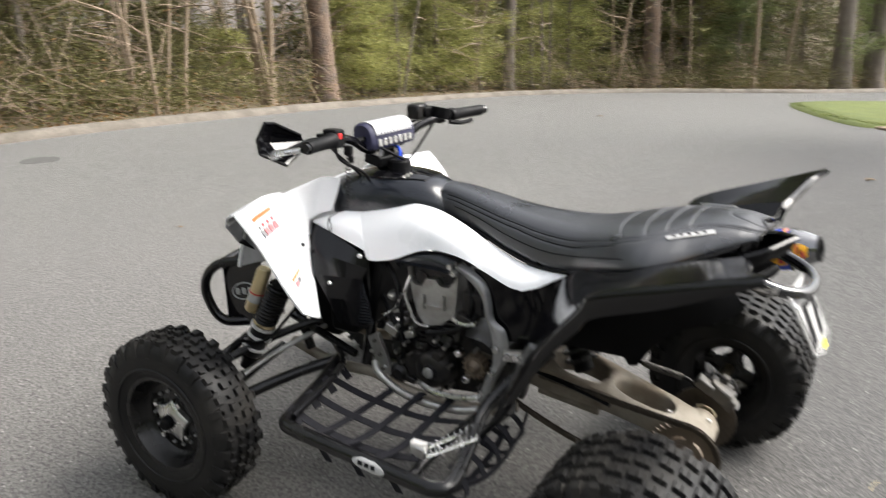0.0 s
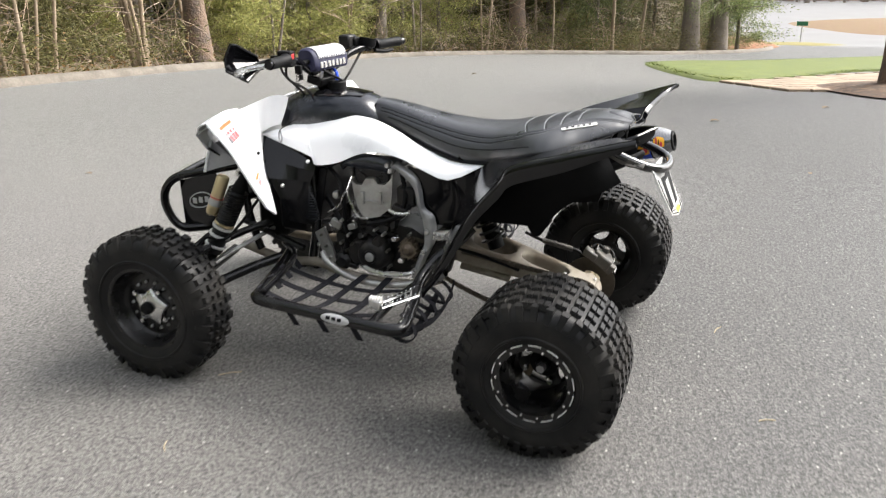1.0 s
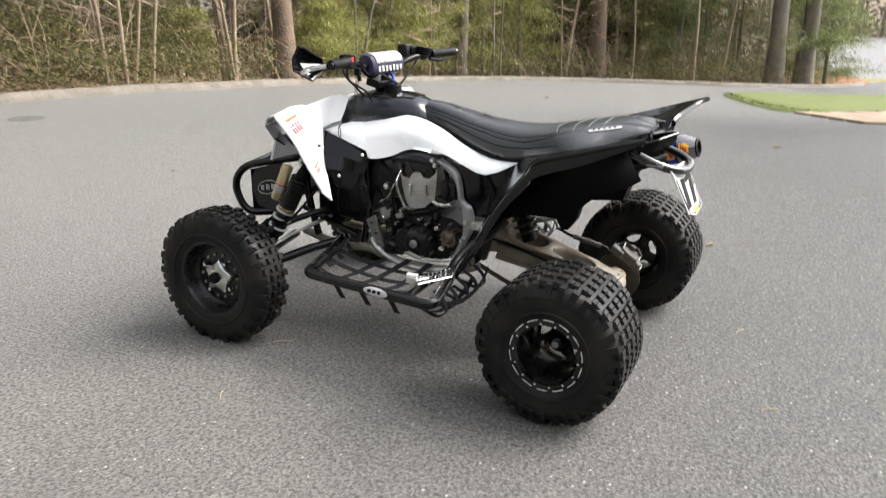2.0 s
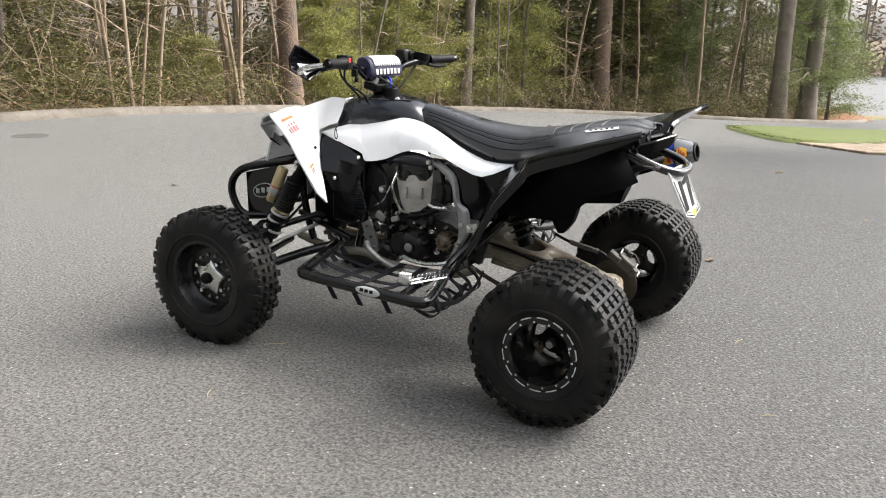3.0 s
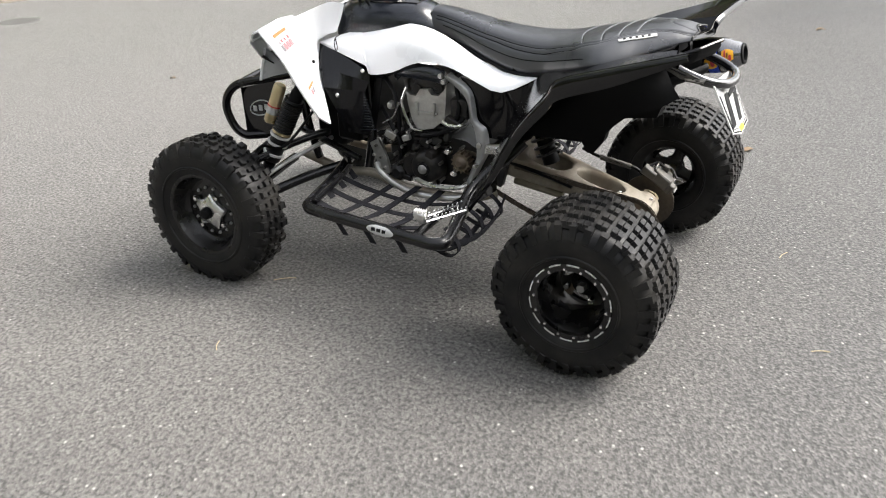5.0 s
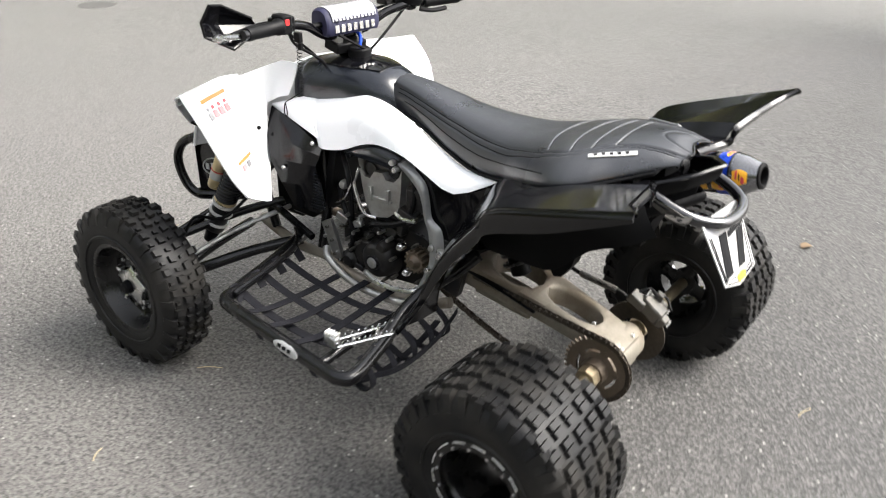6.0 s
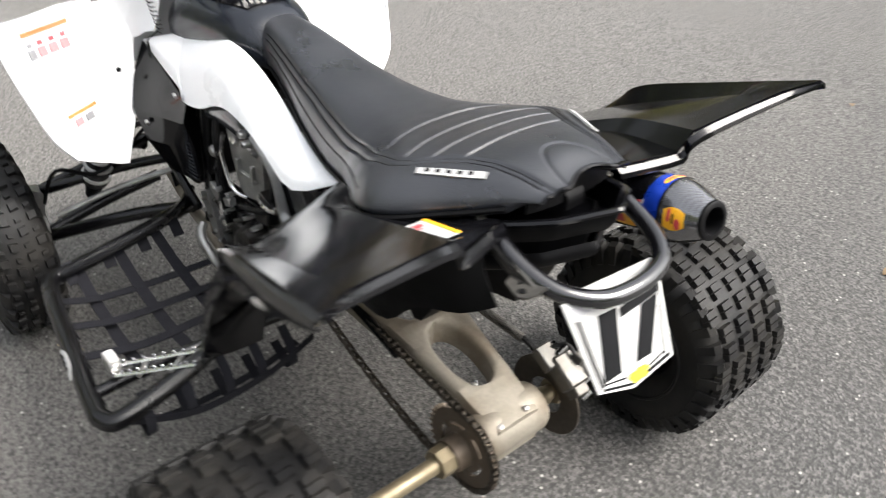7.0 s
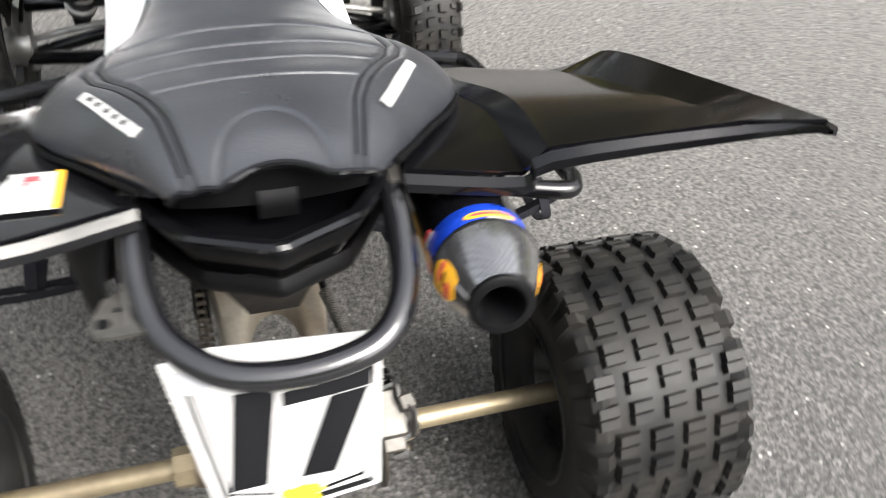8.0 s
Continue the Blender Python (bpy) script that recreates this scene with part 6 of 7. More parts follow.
for pts_ in (((0.01, -0.21, 0.985), (-0.03, -0.16, 0.92), (0.01, -0.10, 0.87), (-0.01, -0.05, 0.80)), ((-0.01, -0.22, 0.98), (-0.06, -0.14, 0.93), (-0.04, -0.07, 0.86), (-0.03, -0.03, 0.80)),
             ((-0.01, 0.20, 0.99), (-0.07, 0.12, 0.95), (-0.05, 0.04, 0.88), (-0.03, 0.02, 0.80)), ((0.02, 0.22, 0.98), (0.03, 0.10, 0.90), (0.01, 0.05, 0.85), (0.0, 0.05, 0.80)), ((0.04, -0.06, 0.94), (0.07, 0.0, 0.90), (0.05, 0.05, 0.88), (0.01, 0.06, 0.86))):
    part("cable", Shape().tube(pts_, 0.0042, 7), MATT, hb, "black control cable")
# stop-switch leash with its coiled cord
part("leash_cord", Shape().tube([(-0.235 + 0.007 * math.cos(k * 1.3) - 0.0006 * k, -0.215 + 0.007 * math.sin(k * 1.3) + 0.0006 * k, 0.955 - 0.0022 * k) for k in range(78)], 0.0012, 5, 2), MATT, quad, "coiled black stop-switch cord")
part("leash_clip", Shape().box((-0.232, -0.218, 0.958), (0.022, 0.014, 0.026)).box((-0.225, -0.218, 0.935), (0.012, 0.010, 0.018)), MATT, quad)
part("leash_end", Shape().tube([(-0.285, -0.170, 0.790), (-0.315, -0.178, 0.770), (-0.342, -0.180, 0.752), (-0.347, -0.181, 0.725), (-0.340, -0.181, 0.712), (-0.336, -0.181, 0.726), (-0.342, -0.180, 0.752)], 0.0016, 6), MATT, quad, "thin black cord loop")

# ---- ground, drive, kerb, lawn, walk, road ----
EARTH = mat("leaf_litter_earth", (0.115, 0.080, 0.050), 0.95, vary=0.25, scale=1.2, fine=40, bump=0.6, second=(0.10, 0.085, 0.04), amount=0.8, bdist=0.02)
KERB = mat("weathered_kerb_concrete", (0.155, 0.135, 0.112), 0.9, vary=0.35, scale=3.5, fine=30, bump=0.9, second=(0.085, 0.075, 0.062), amount=0.8, bdist=0.008)
ROADM = mat("pale_road_asphalt", (0.150, 0.149, 0.150), 0.9, vary=0.1, scale=0.5, fine=60, bump=0.3)
DRYBANK = mat("dry_brown_bank", (0.145, 0.085, 0.042), 0.95, vary=0.25, scale=3, fine=40, bump=0.6, bdist=0.02, second=(0.15, 0.12, 0.06), amount=0.5)
BEDM = mat("dark_bark_mulch", (0.062, 0.036, 0.022), 0.95, vary=0.5, scale=12, fine=50, bump=1.0, bdist=0.02, second=(0.15, 0.095, 0.06), amount=0.6)
YGRASS = mat("yellow_dry_grass", (0.17, 0.145, 0.04), 0.95, vary=0.25, scale=3, fine=40, bump=0.6, bdist=0.02)
MULCH = mat("orange_leaf_mulch", (0.19, 0.085, 0.036), 0.95, vary=0.3, scale=5, fine=60, bump=0.8, bdist=0.02)
SOD = mat("lawn_soil", (0.080, 0.105, 0.018), 0.95, vary=0.3, scale=3, fine=50, bump=0.6, bdist=0.02, second=(0.13, 0.14, 0.04), amount=0.5)
BLADE = mat("grass_blade", (0.088, 0.122, 0.018), 0.7, vary=0.2, scale=2, bump=0, island=0.35, second=(0.125, 0.125, 0.025), amount=0.5, spec=0.15)
PAVER = mat("tan_paver", (0.25, 0.19, 0.135), 0.85, vary=0.15, scale=8, fine=80, bump=0.4, obrand=0.2)
JOINT = mat("sandy_joint", (0.085, 0.065, 0.048), 0.95, vary=0.2, scale=8, bump=0.4)
BARK = mat("pine_bark", (0.17, 0.115, 0.08), 0.9, vary=0.3, scale=5, fine=28, bump=1.0, second=(0.09, 0.075, 0.065), amount=0.8, bdist=0.03)
GREYBARK = mat("grey_bark", (0.20, 0.17, 0.14), 0.9, vary=0.25, scale=4, fine=30, bump=0.9, second=(0.12, 0.10, 0.085), amount=0.7, bdist=0.03)
STEM = mat("tan_sapling_bark", (0.27, 0.21, 0.148), 0.85, vary=0.25, scale=6, fine=40, bump=0.4, second=(0.20, 0.15, 0.10), amount=0.7)
TWIGM = mat("brown_twig", (0.29, 0.22, 0.16), 0.85, vary=0.2, scale=3, bump=0, island=0.4)


def leaf_material(name, a, b, thru=0.35):
    m = bpy.data.materials.new(name)
    m.use_nodes = True
    n, l = m.node_tree.nodes, m.node_tree.links
    p = n["Principled BSDF"]
    rnd_ = n.new("ShaderNodeNewGeometry")
    mx = n.new("ShaderNodeMixRGB")
    mx.inputs["Color1"].default_value, mx.inputs["Color2"].default_value = (*a, 1), (*b, 1)
    l.new(rnd_.outputs["Random Per Island"], mx.inputs["Fac"])
    l.new(mx.outputs[0], p.inputs["Base Color"])
    p.inputs["Roughness"].default_value = 0.65
    p.inputs["Specular IOR Level"].default_value = 0.25
    tr = n.new("ShaderNodeBsdfTranslucent")
    l.new(mx.outputs[0], tr.inputs["Color"])
    ms = n.new("ShaderNodeMixShader")
    ms.inputs["Fac"].default_value = thru
    l.new(p.outputs[0], ms.inputs[1])
    l.new(tr.outputs[0], ms.inputs[2])
    l.new(ms.outputs[0], n["Material Output"].inputs["Surface"])
    return m


NEEDLE = leaf_material("pine_needles", (0.06, 0.082, 0.03), (0.28, 0.32, 0.13), 0.45)
OLIVE = leaf_material("yellow_green_needles", (0.14, 0.155, 0.045), (0.50, 0.49, 0.19), 0.5)
DARKN = leaf_material("dark_hemlock_needles", (0.05, 0.05, 0.02), (0.21, 0.195, 0.08), 0.4)
DRYLEAF = leaf_material("dry_brown_leaves", (0.13, 0.075, 0.035), (0.36, 0.22, 0.10))


def fall(y):
    """Height of the ground: level round the quad bike, then falling away to the woods."""
    s = 0.8
    return -0.078 * min(s * math.log1p(math.exp(min((y - 4.6) / s, 60))), 40)


EDGE = spline([(-12.0, -22.0, 0), (-9.4, -10.0, 0), (-7.7, 0.0, 0), (-7.0, 3.5, 0), (-6.72, 5.1, 0), (-6.65, 6.8, 0), (-6.70, 9.4, 0), (-6.35, 14.4, 0), (-4.75, 18.2, 0), (-2.6, 20.2, 0), (-0.4, 22.0, 0), (1.5, 25.5, 0), (2.6, 31.0, 0), (3.0, 38.0, 0)], 10)
EX, EY = [p.x for p in EDGE], [p.y for p in EDGE]


def edge_x(y):
    return float(np.interp(y, EY, EX))


def sheet_mesh(xs, ys, zf, name, material):
    s = Shape()
    vs = [(x, y, zf(x, y)) for y in ys for x in xs]
    nx = len(xs)
    s.add(vs, [(j * nx + i, j * nx + i + 1, (j + 1) * nx + i + 1, (j + 1) * nx + i) for j in range(len(ys) - 1) for i in range(nx - 1)])
    return s.mesh(name, material, 60, False)


def ground_z(x, y):
    d = edge_x(y) - x
    if y < 40:
        return fall(y) + (-0.02 + 0.05 * math.sin(x * 0.9) * math.sin(y * 0.7) if d > 0.15 else -0.05 if d < -0.1 else 0.0)
    return fall(y) - 0.05


gx = sorted(set([-600, -300, -150, -80] + [round(-50 + 0.5 * i, 2) for i in range(161)] + [40, 60, 90, 150, 300, 600]))
gy = sorted(set([-600, -300, -120, -60] + [round(-30 + 0.75 * i, 2) for i in range(150)] + [90, 110, 140, 200, 320, 600]))
ground = new("ground", sheet_mesh(gx, gy, ground_z, "ground", EARTH))
tagged(ground, "brown leaf-littered woodland ground", "ground", kind="structure")
drive = Shape()
ys = [-28 + 0.4 * i for i in range(172)]
nx = 30
vs = []
for y in ys:
    a, b = edge_x(y) + 0.02, 46.0
    for i in range(nx):
        t = i / (nx - 1)
        vs.append((a + (b - a) * t ** 1.6, y, fall(y)))
drive.add(vs, [(j * nx + i, j * nx + i + 1, (j + 1) * nx + i + 1, (j + 1) * nx + i) for j in range(len(ys) - 1) for i in range(nx - 1)])
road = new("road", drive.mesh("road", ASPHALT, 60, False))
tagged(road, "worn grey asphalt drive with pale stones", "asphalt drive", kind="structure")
ks = Shape()
kprof = ((0.03, -0.05), (0.005, 0.03), (-0.02, 0.070), (-0.06, 0.092), (-0.13, 0.097), (-0.19, 0.080), (-0.24, -0.08))
loops = []
for i, p in enumerate(EDGE):
    d = (EDGE[min(i + 1, len(EDGE) - 1)] - EDGE[max(i - 1, 0)]).normalized()
    nrm = Vector((d.y, -d.x, 0))
    wob = 0.012 * noise.noise(Vector((p.x, p.y, 0)) * 1.3)
    loops.append([(p.x + nrm.x * o, p.y + nrm.y * o, fall(p.y) + z + (wob if z > 0 else 0)) for o, z in kprof])
kerb = new("kerb", ks.loft(loops).mesh("kerb", KERB, 50))
tagged(kerb, "low weathered tan kerb along the drive", "kerb", kind="structure")

# far road, leaf bank and street sign
far_y = [40.2 + 1.0 * i for i in range(51)]
fr_ob = new("road", sheet_mesh([0.2 + 1.5 * i for i in range(40)], far_y, lambda x, y: fall(y) + (0.03 if y > 40.5 else 0.003), "far_road", ROADM))
tagged(fr_ob, "pale grey far road beyond the drive", "road", kind="structure")


def bank(cx, cy, rx, ry, hgt, name, material, label, cat):
    s = Shape()
    loops = [[(cx + rx * r * math.cos(a) * (1 + 0.12 * math.sin(3 * a)), cy + ry * r * math.sin(a), fall(cy + ry * r * math.sin(a)) + 0.02 + hgt * (1 - r ** 2)) for a in np.linspace(0, 2 * math.pi, 29)[:-1]] for r in (1.0, 0.8, 0.55, 0.3, 0.08)]
    return tagged(new(name, s.loft(loops).mesh(name, material, 60)), label, cat, kind="structure")


bank(12.0, 57.0, 7.0, 7.0, 0.45, "trim", DRYBANK, "low bank of dry tan leaf mulch", "mulch bank")
bank(4.3, 43.0, 2.4, 2.6, 0.12, "trim", YGRASS, "strip of yellow dry grass at the road", "dry grass")
bank(1.3, 35.0, 1.8, 5.0, 0.40, "trim", MULCH, "orange-brown pine needle bed under trees", "needle bed")
sign = thing("street_sign", "small green street sign on a thin post", "street sign", pose(4.7, 45.8, fall(45.8) + 0.02))
part("post", Shape().tube([(0, 0, 0), (0, 0, 1.05)], 0.03, 8), SPAR, sign)
part("sign_panel", Shape().box((0, -0.04, 0.95), (0.55, 0.02, 0.22)), mat("green_sign", (0.01, 0.10, 0.05), 0.5, bump=0), sign, "green sign panel")

# lawn wedge
LAWN = [(-0.55, 15.0), (0.3, 11.2), (1.05, 9.75), (2.25, 11.75), (3.95, 14.9), (9.0, 17.5), (16.0, 22.0), (16.0, 30.0), (8.0, 28.0), (5.4, 24.1), (3.3, 20.6), (1.2, 17.2), (0.0, 16.3)]
cx, cy = 3.5, 17.0
lawn_s = Shape()
outl = spline([(x, y, 0) for x, y in LAWN], 4, True)
loops = [[(cx + (p.x - cx) * k, cy + (p.y - cy) * k, fall(cy + (p.y - cy) * k) + z) for p in outl] for k, z in ((1.0, -0.01), (0.99, 0.035), (0.9, 0.055), (0.7, 0.06), (0.45, 0.06), (0.2, 0.06), (0.03, 0.06))]
tagged(new("lawn", lawn_s.loft(loops).mesh("lawn", SOD, 60)), "wedge of green spring lawn beside the drive", "lawn", kind="structure")


def inside(x, y, poly):
    c = False
    for (x1, y1), (x2, y2) in zip(poly, poly[1:] + poly[:1]):
        if (y1 > y) != (y2 > y) and x < (x2 - x1) * (y - y1) / (y2 - y1) + x1:
            c = not c
    return c


rnd = random.Random(11)
gs = Shape()
count = 0
while count < 16000:
    x, y = rnd.uniform(-0.6, 8.0), 9.8 + 16 * rnd.random() ** 1.5
    if not inside(x, y, LAWN):
        continue
    count += 1
    a, hgt = rnd.uniform(0, 6.28), rnd.uniform(0.007, 0.016)
    z = fall(y) + 0.04
    dx, dy = math.cos(a) * 0.016, math.sin(a) * 0.016
    lx, ly = rnd.uniform(-0.03, 0.03), rnd.uniform(-0.03, 0.03)
    gs.add([(x - dx, y - dy, z), (x + dx, y + dy, z), (x + lx, y + ly, z + hgt)], [(0, 1, 2)])
tagged(new("grass", gs.mesh("grass", BLADE, 0, False)), "short green lawn grass", "grass", kind="stuff")

# planting bed and trunk beside the walk
bank(3.35, 8.75, 1.2, 1.5, 0.12, "trim", BEDM, "dark mulch planting bed", "planting bed")


# ---- woods ----
def twigs(paths, sides=3):
    """Many thin tapered stems in one shape: paths of (points, radius at the foot, radius at the tip)."""
    s = Shape()
    for pts_, r0, r1 in paths:
        vs = []
        n_ = len(pts_)
        for i, q in enumerate(pts_):
            d = (pts_[min(i + 1, n_ - 1)] - pts_[max(i - 1, 0)]).normalized()
            u = d.orthogonal().normalized()
            w = d.cross(u)
            r = r0 + (r1 - r0) * i / (n_ - 1)
            vs += [q + (u * math.cos(6.2832 * j / sides) + w * math.sin(6.2832 * j / sides)) * r for j in range(sides)]
        s.add(vs, [(i * sides + j, i * sides + (j + 1) % sides, (i + 1) * sides + (j + 1) % sides, (i + 1) * sides + j) for i in range(n_ - 1) for j in range(sides)])
    return s


def leaf_mesh(name, P, D, size, wide, material, seed):
    """Many small blades: places, directions and sizes as arrays."""
    rs = np.random.RandomState(seed)
    n_ = len(P)
    D = D / (np.linalg.norm(D, axis=1, keepdims=True) + 1e-9)
    R = rs.normal(size=(n_, 3))
    U = np.cross(D, R)
    U /= np.linalg.norm(U, axis=1, keepdims=True) + 1e-9
    L = (size * rs.uniform(0.6, 1.4, n_))[:, None]
    W = L * wide
    V = np.stack([P, P + D * L * 0.5 + U * W, P + D * L, P + D * L * 0.5 - U * W], 1).reshape(-1, 3)
    me = bpy.data.meshes.new(name)
    me.vertices.add(4 * n_)
    me.vertices.foreach_set("co", V.astype(np.float32).ravel())
    me.loops.add(4 * n_)
    me.loops.foreach_set("vertex_index", np.arange(4 * n_, dtype=np.int32))
    me.polygons.add(n_)
    me.polygons.foreach_set("loop_start", np.arange(0, 4 * n_, 4, dtype=np.int32))
    me.materials.append(material)
    me.update(calc_edges=True)
    return me


def wander(rng, p, d, length, steps, bend):
    pts_ = [Vector(p)]
    d = Vector(d).normalized()
    for _ in range(steps):
        d = (d + Vector((rng.uniform(-bend, bend), rng.uniform(-bend, bend), rng.uniform(-bend, bend) * 0.7))).normalized()
        pts_.append(pts_[-1] + d * (length / steps))
    return pts_


def trunk_shape(rng, hgt, r, lean):
    """A tapered trunk with a flared foot and slight bends."""
    n_ = 12
    pts_, rr = [], []
    ox, oy = rng.uniform(-0.1, 0.1), rng.uniform(-0.1, 0.1)
    for i in range(n_ + 1):
        t = i / n_
        pts_.append((lean[0] * t * hgt + ox * math.sin(t * 5), lean[1] * t * hgt + oy * math.sin(t * 4), -0.15 + t * (hgt + 0.15)))
        rr.append(r * (1.0 - 0.72 * t) * (1.35 if i == 0 else 1.0))
    return Shape().tube(pts_, rr, 12, 2), pts_


def pine(name, label, x, y, hgt, r, low, reach, seed, bark, needles, n_leaf=9000, lean=(0, 0), size=0.12):
    """A pine or hemlock: trunk, limbs and a crown of needle sprays from the height low upwards."""
    rng = random.Random(seed)
    root = thing(name, label, "tree", pose(x, y, ground_z(x, y)), group="woodland trees")
    ts, axis = trunk_shape(rng, hgt, r, lean)
    part("trunk", ts, bark, root, "", 60, False)
    limbs, P, D = [], [], []
    n_limb = int(26 + (hgt - low) * 5)
    for i in range(n_limb):
        t = (i + rng.random()) / n_limb
        z = low + (hgt - low) * t ** 1.15
        k = z / hgt
        c = Vector([float(np.interp(k, np.linspace(0, 1, len(axis)), [q[j] for q in axis])) for j in range(3)])
        a = rng.uniform(0, 6.2832)
        ln_ = reach * (1 - 0.8 * (z - low) / (hgt - low + 0.01)) * rng.uniform(0.55, 1.1)
        path = wander(rng, c, (math.cos(a), math.sin(a), rng.uniform(-0.15, 0.3)), ln_, 5, 0.22)
        limbs.append((path, max(0.012, r * 0.16), 0.005))
        for j in range(max(4, int(n_leaf / n_limb))):
            s = rng.random() ** 0.7
            f = s * 5
            i0 = min(int(f), 4)
            q = path[i0].lerp(path[i0 + 1], f - i0)
            d = path[i0 + 1] - path[i0]
            sp = 0.10 + 0.22 * ln_ / 2 * (1 - 0.5 * s)
            P.append((q.x + rng.gauss(0, sp), q.y + rng.gauss(0, sp), q.z + rng.gauss(0, sp * 0.45)))
            D.append((d.x + rng.gauss(0, 0.25), d.y + rng.gauss(0, 0.25), d.z + rng.gauss(0, 0.25) - 0.06))
    tagged(part("branchwork", twigs(limbs, 4), bark, root, "", 60, False), "thin rough boughs", kind="stuff")
    cr = new("crown", leaf_mesh("crown", np.array(P), np.array(D), size, 0.075, needles, seed))
    cr.parent = root
    return root


def bare_tree(name, label, x, y, hgt, r, stems, seed, bark, spread=0.16, dense=1.0, lean=(0, 0)):
    """A leafless sapling or clump: stems, and many fine branching twigs."""
    rng = random.Random(seed)
    root = thing(name, label, "tree", pose(x, y, ground_z(x, y)), group="bare saplings")
    fine = []
    for k in range(stems):
        a = rng.uniform(0, 6.28)
        o = Vector((math.cos(a), math.sin(a), 0)) * (0.12 * stems ** 0.5 * rng.random() if stems > 1 else 0)
        d = (math.cos(a) * spread * rng.random() + lean[0], math.sin(a) * spread * rng.random() + lean[1], 1)
        path = wander(rng, o + Vector((0, 0, -0.1)), d, hgt * rng.uniform(0.8, 1.1), 9, 0.055)
        part("stem", twigs([(path, r * rng.uniform(0.7, 1.1), r * 0.25)], 7), bark, root, "", 60, False)
        for _ in range(int(9 * dense)):
            f = rng.uniform(1.2, 8.8)
            i0 = int(f)
            q = path[i0].lerp(path[min(i0 + 1, 9)], f - i0)
            b = rng.uniform(0, 6.28)
            br = wander(rng, q, (math.cos(b), math.sin(b), rng.uniform(0.0, 0.8)), rng.uniform(0.7, 2.0) * hgt / 6, 6, 0.24)
            fine.append((br, 0.014, 0.004))
            for _ in range(5):
                g = rng.uniform(1, 5.8)
                j0 = int(g)
                q2 = br[j0].lerp(br[min(j0 + 1, 6)], g - j0)
                b2 = rng.uniform(0, 6.28)
                fine.append((wander(rng, q2, (math.cos(b2), math.sin(b2), rng.uniform(-0.3, 0.7)), rng.uniform(0.3, 0.9), 4, 0.3), 0.007, 0.003))
    tagged(part("brushwood", twigs(fine), TWIGM, root, "", 0, False), "fine brown twigs", kind="stuff")
    return root


PINE = "tall pine with a bare reddish-brown trunk"
pine("pine_tree", PINE, -8.35, 10.85, 15, 0.21, 6.5, 3.0, 1, BARK, NEEDLE, lean=(-0.02, 0))
pine("pine_tree", PINE, -7.75, 18.1, 15, 0.15, 6.5, 2.6, 2, GREYBARK, NEEDLE)
pine("pine_tree", PINE, -5.1, 22.6, 16, 0.26, 6.5, 3.0, 3, BARK, NEEDLE)
pine("pine_tree", "thick grey-trunked pine beside an orange needle bed", -0.1, 25.2, 17, 0.27, 5.2, 3.6, 4, GREYBARK, NEEDLE)
pine("pine_tree", "thick grey-trunked pine with a low green bough", 0.72, 26.4, 17, 0.27, 1.3, 2.5, 5, GREYBARK, NEEDLE, 60000)
pine("pine_tree", "brown-trunked pine at the edge of the wood", -10.6, 6.2, 14, 0.17, 5.5, 2.6, 6, BARK, NEEDLE)
pine("garden_tree", "slim dark trunk in a planting bed", 2.98, 8.75, 7, 0.14, 3.2, 1.6, 7, BARK, NEEDLE)

# saplings and evergreens at the wood's edge
SAP = "clump of slim leafless tan saplings"
for x, y, hgt, r, stems, seed, lean in ((-8.0, 6.25, 7.0, 0.030, 5, 21, (0.02, 0)), (-8.35, 9.3, 7.5, 0.045, 6, 37, (0, 0)), (-7.9, 6.75, 4.6, 0.03, 1, 22, (0.16, 0.05)), (-11.4, 6.7, 6.0, 0.035, 1, 23, (-0.15, 0)), (-9.3, 12.2, 7.0, 0.05, 4, 24, (0, 0)),
                                       (-8.1, 13.2, 5.5, 0.03, 2, 25, (0.12, 0)), (-7.7, 16.0, 6.0, 0.035, 2, 26, (0.1, 0.0)), (-5.6, 20.8, 6.0, 0.04, 2, 27, (0.02, 0)), (-3.9, 22.0, 6.5, 0.04, 1, 28, (0.05, 0)),
                                       (-2.2, 22.6, 7.0, 0.06, 1, 29, (0.03, 0)), (-1.6, 24.4, 7.0, 0.07, 1, 31, (0.09, 0)), (-11.6, 2.6, 6.5, 0.045, 3, 32, (0, 0)), (-12.4, 4.6, 7, 0.05, 4, 33, (0, 0)),
                                       (-10.2, 10.6, 6.0, 0.035, 2, 34, (-0.08, 0)), (-6.8, 18.6, 6.0, 0.035, 2, 35, (0, 0)), (-4.8, 24.0, 7.0, 0.05, 1, 36, (-0.04, 0))):
    bare_tree("sapling", SAP if stems > 1 else "single slim leafless sapling", x, y, hgt, r, stems, seed, GREYBARK if seed % 5 == 0 else STEM, lean=lean)
GREEN = "bushy young pine with yellow-green needles"
DUSK = "dark hemlock in the shade of the wood"
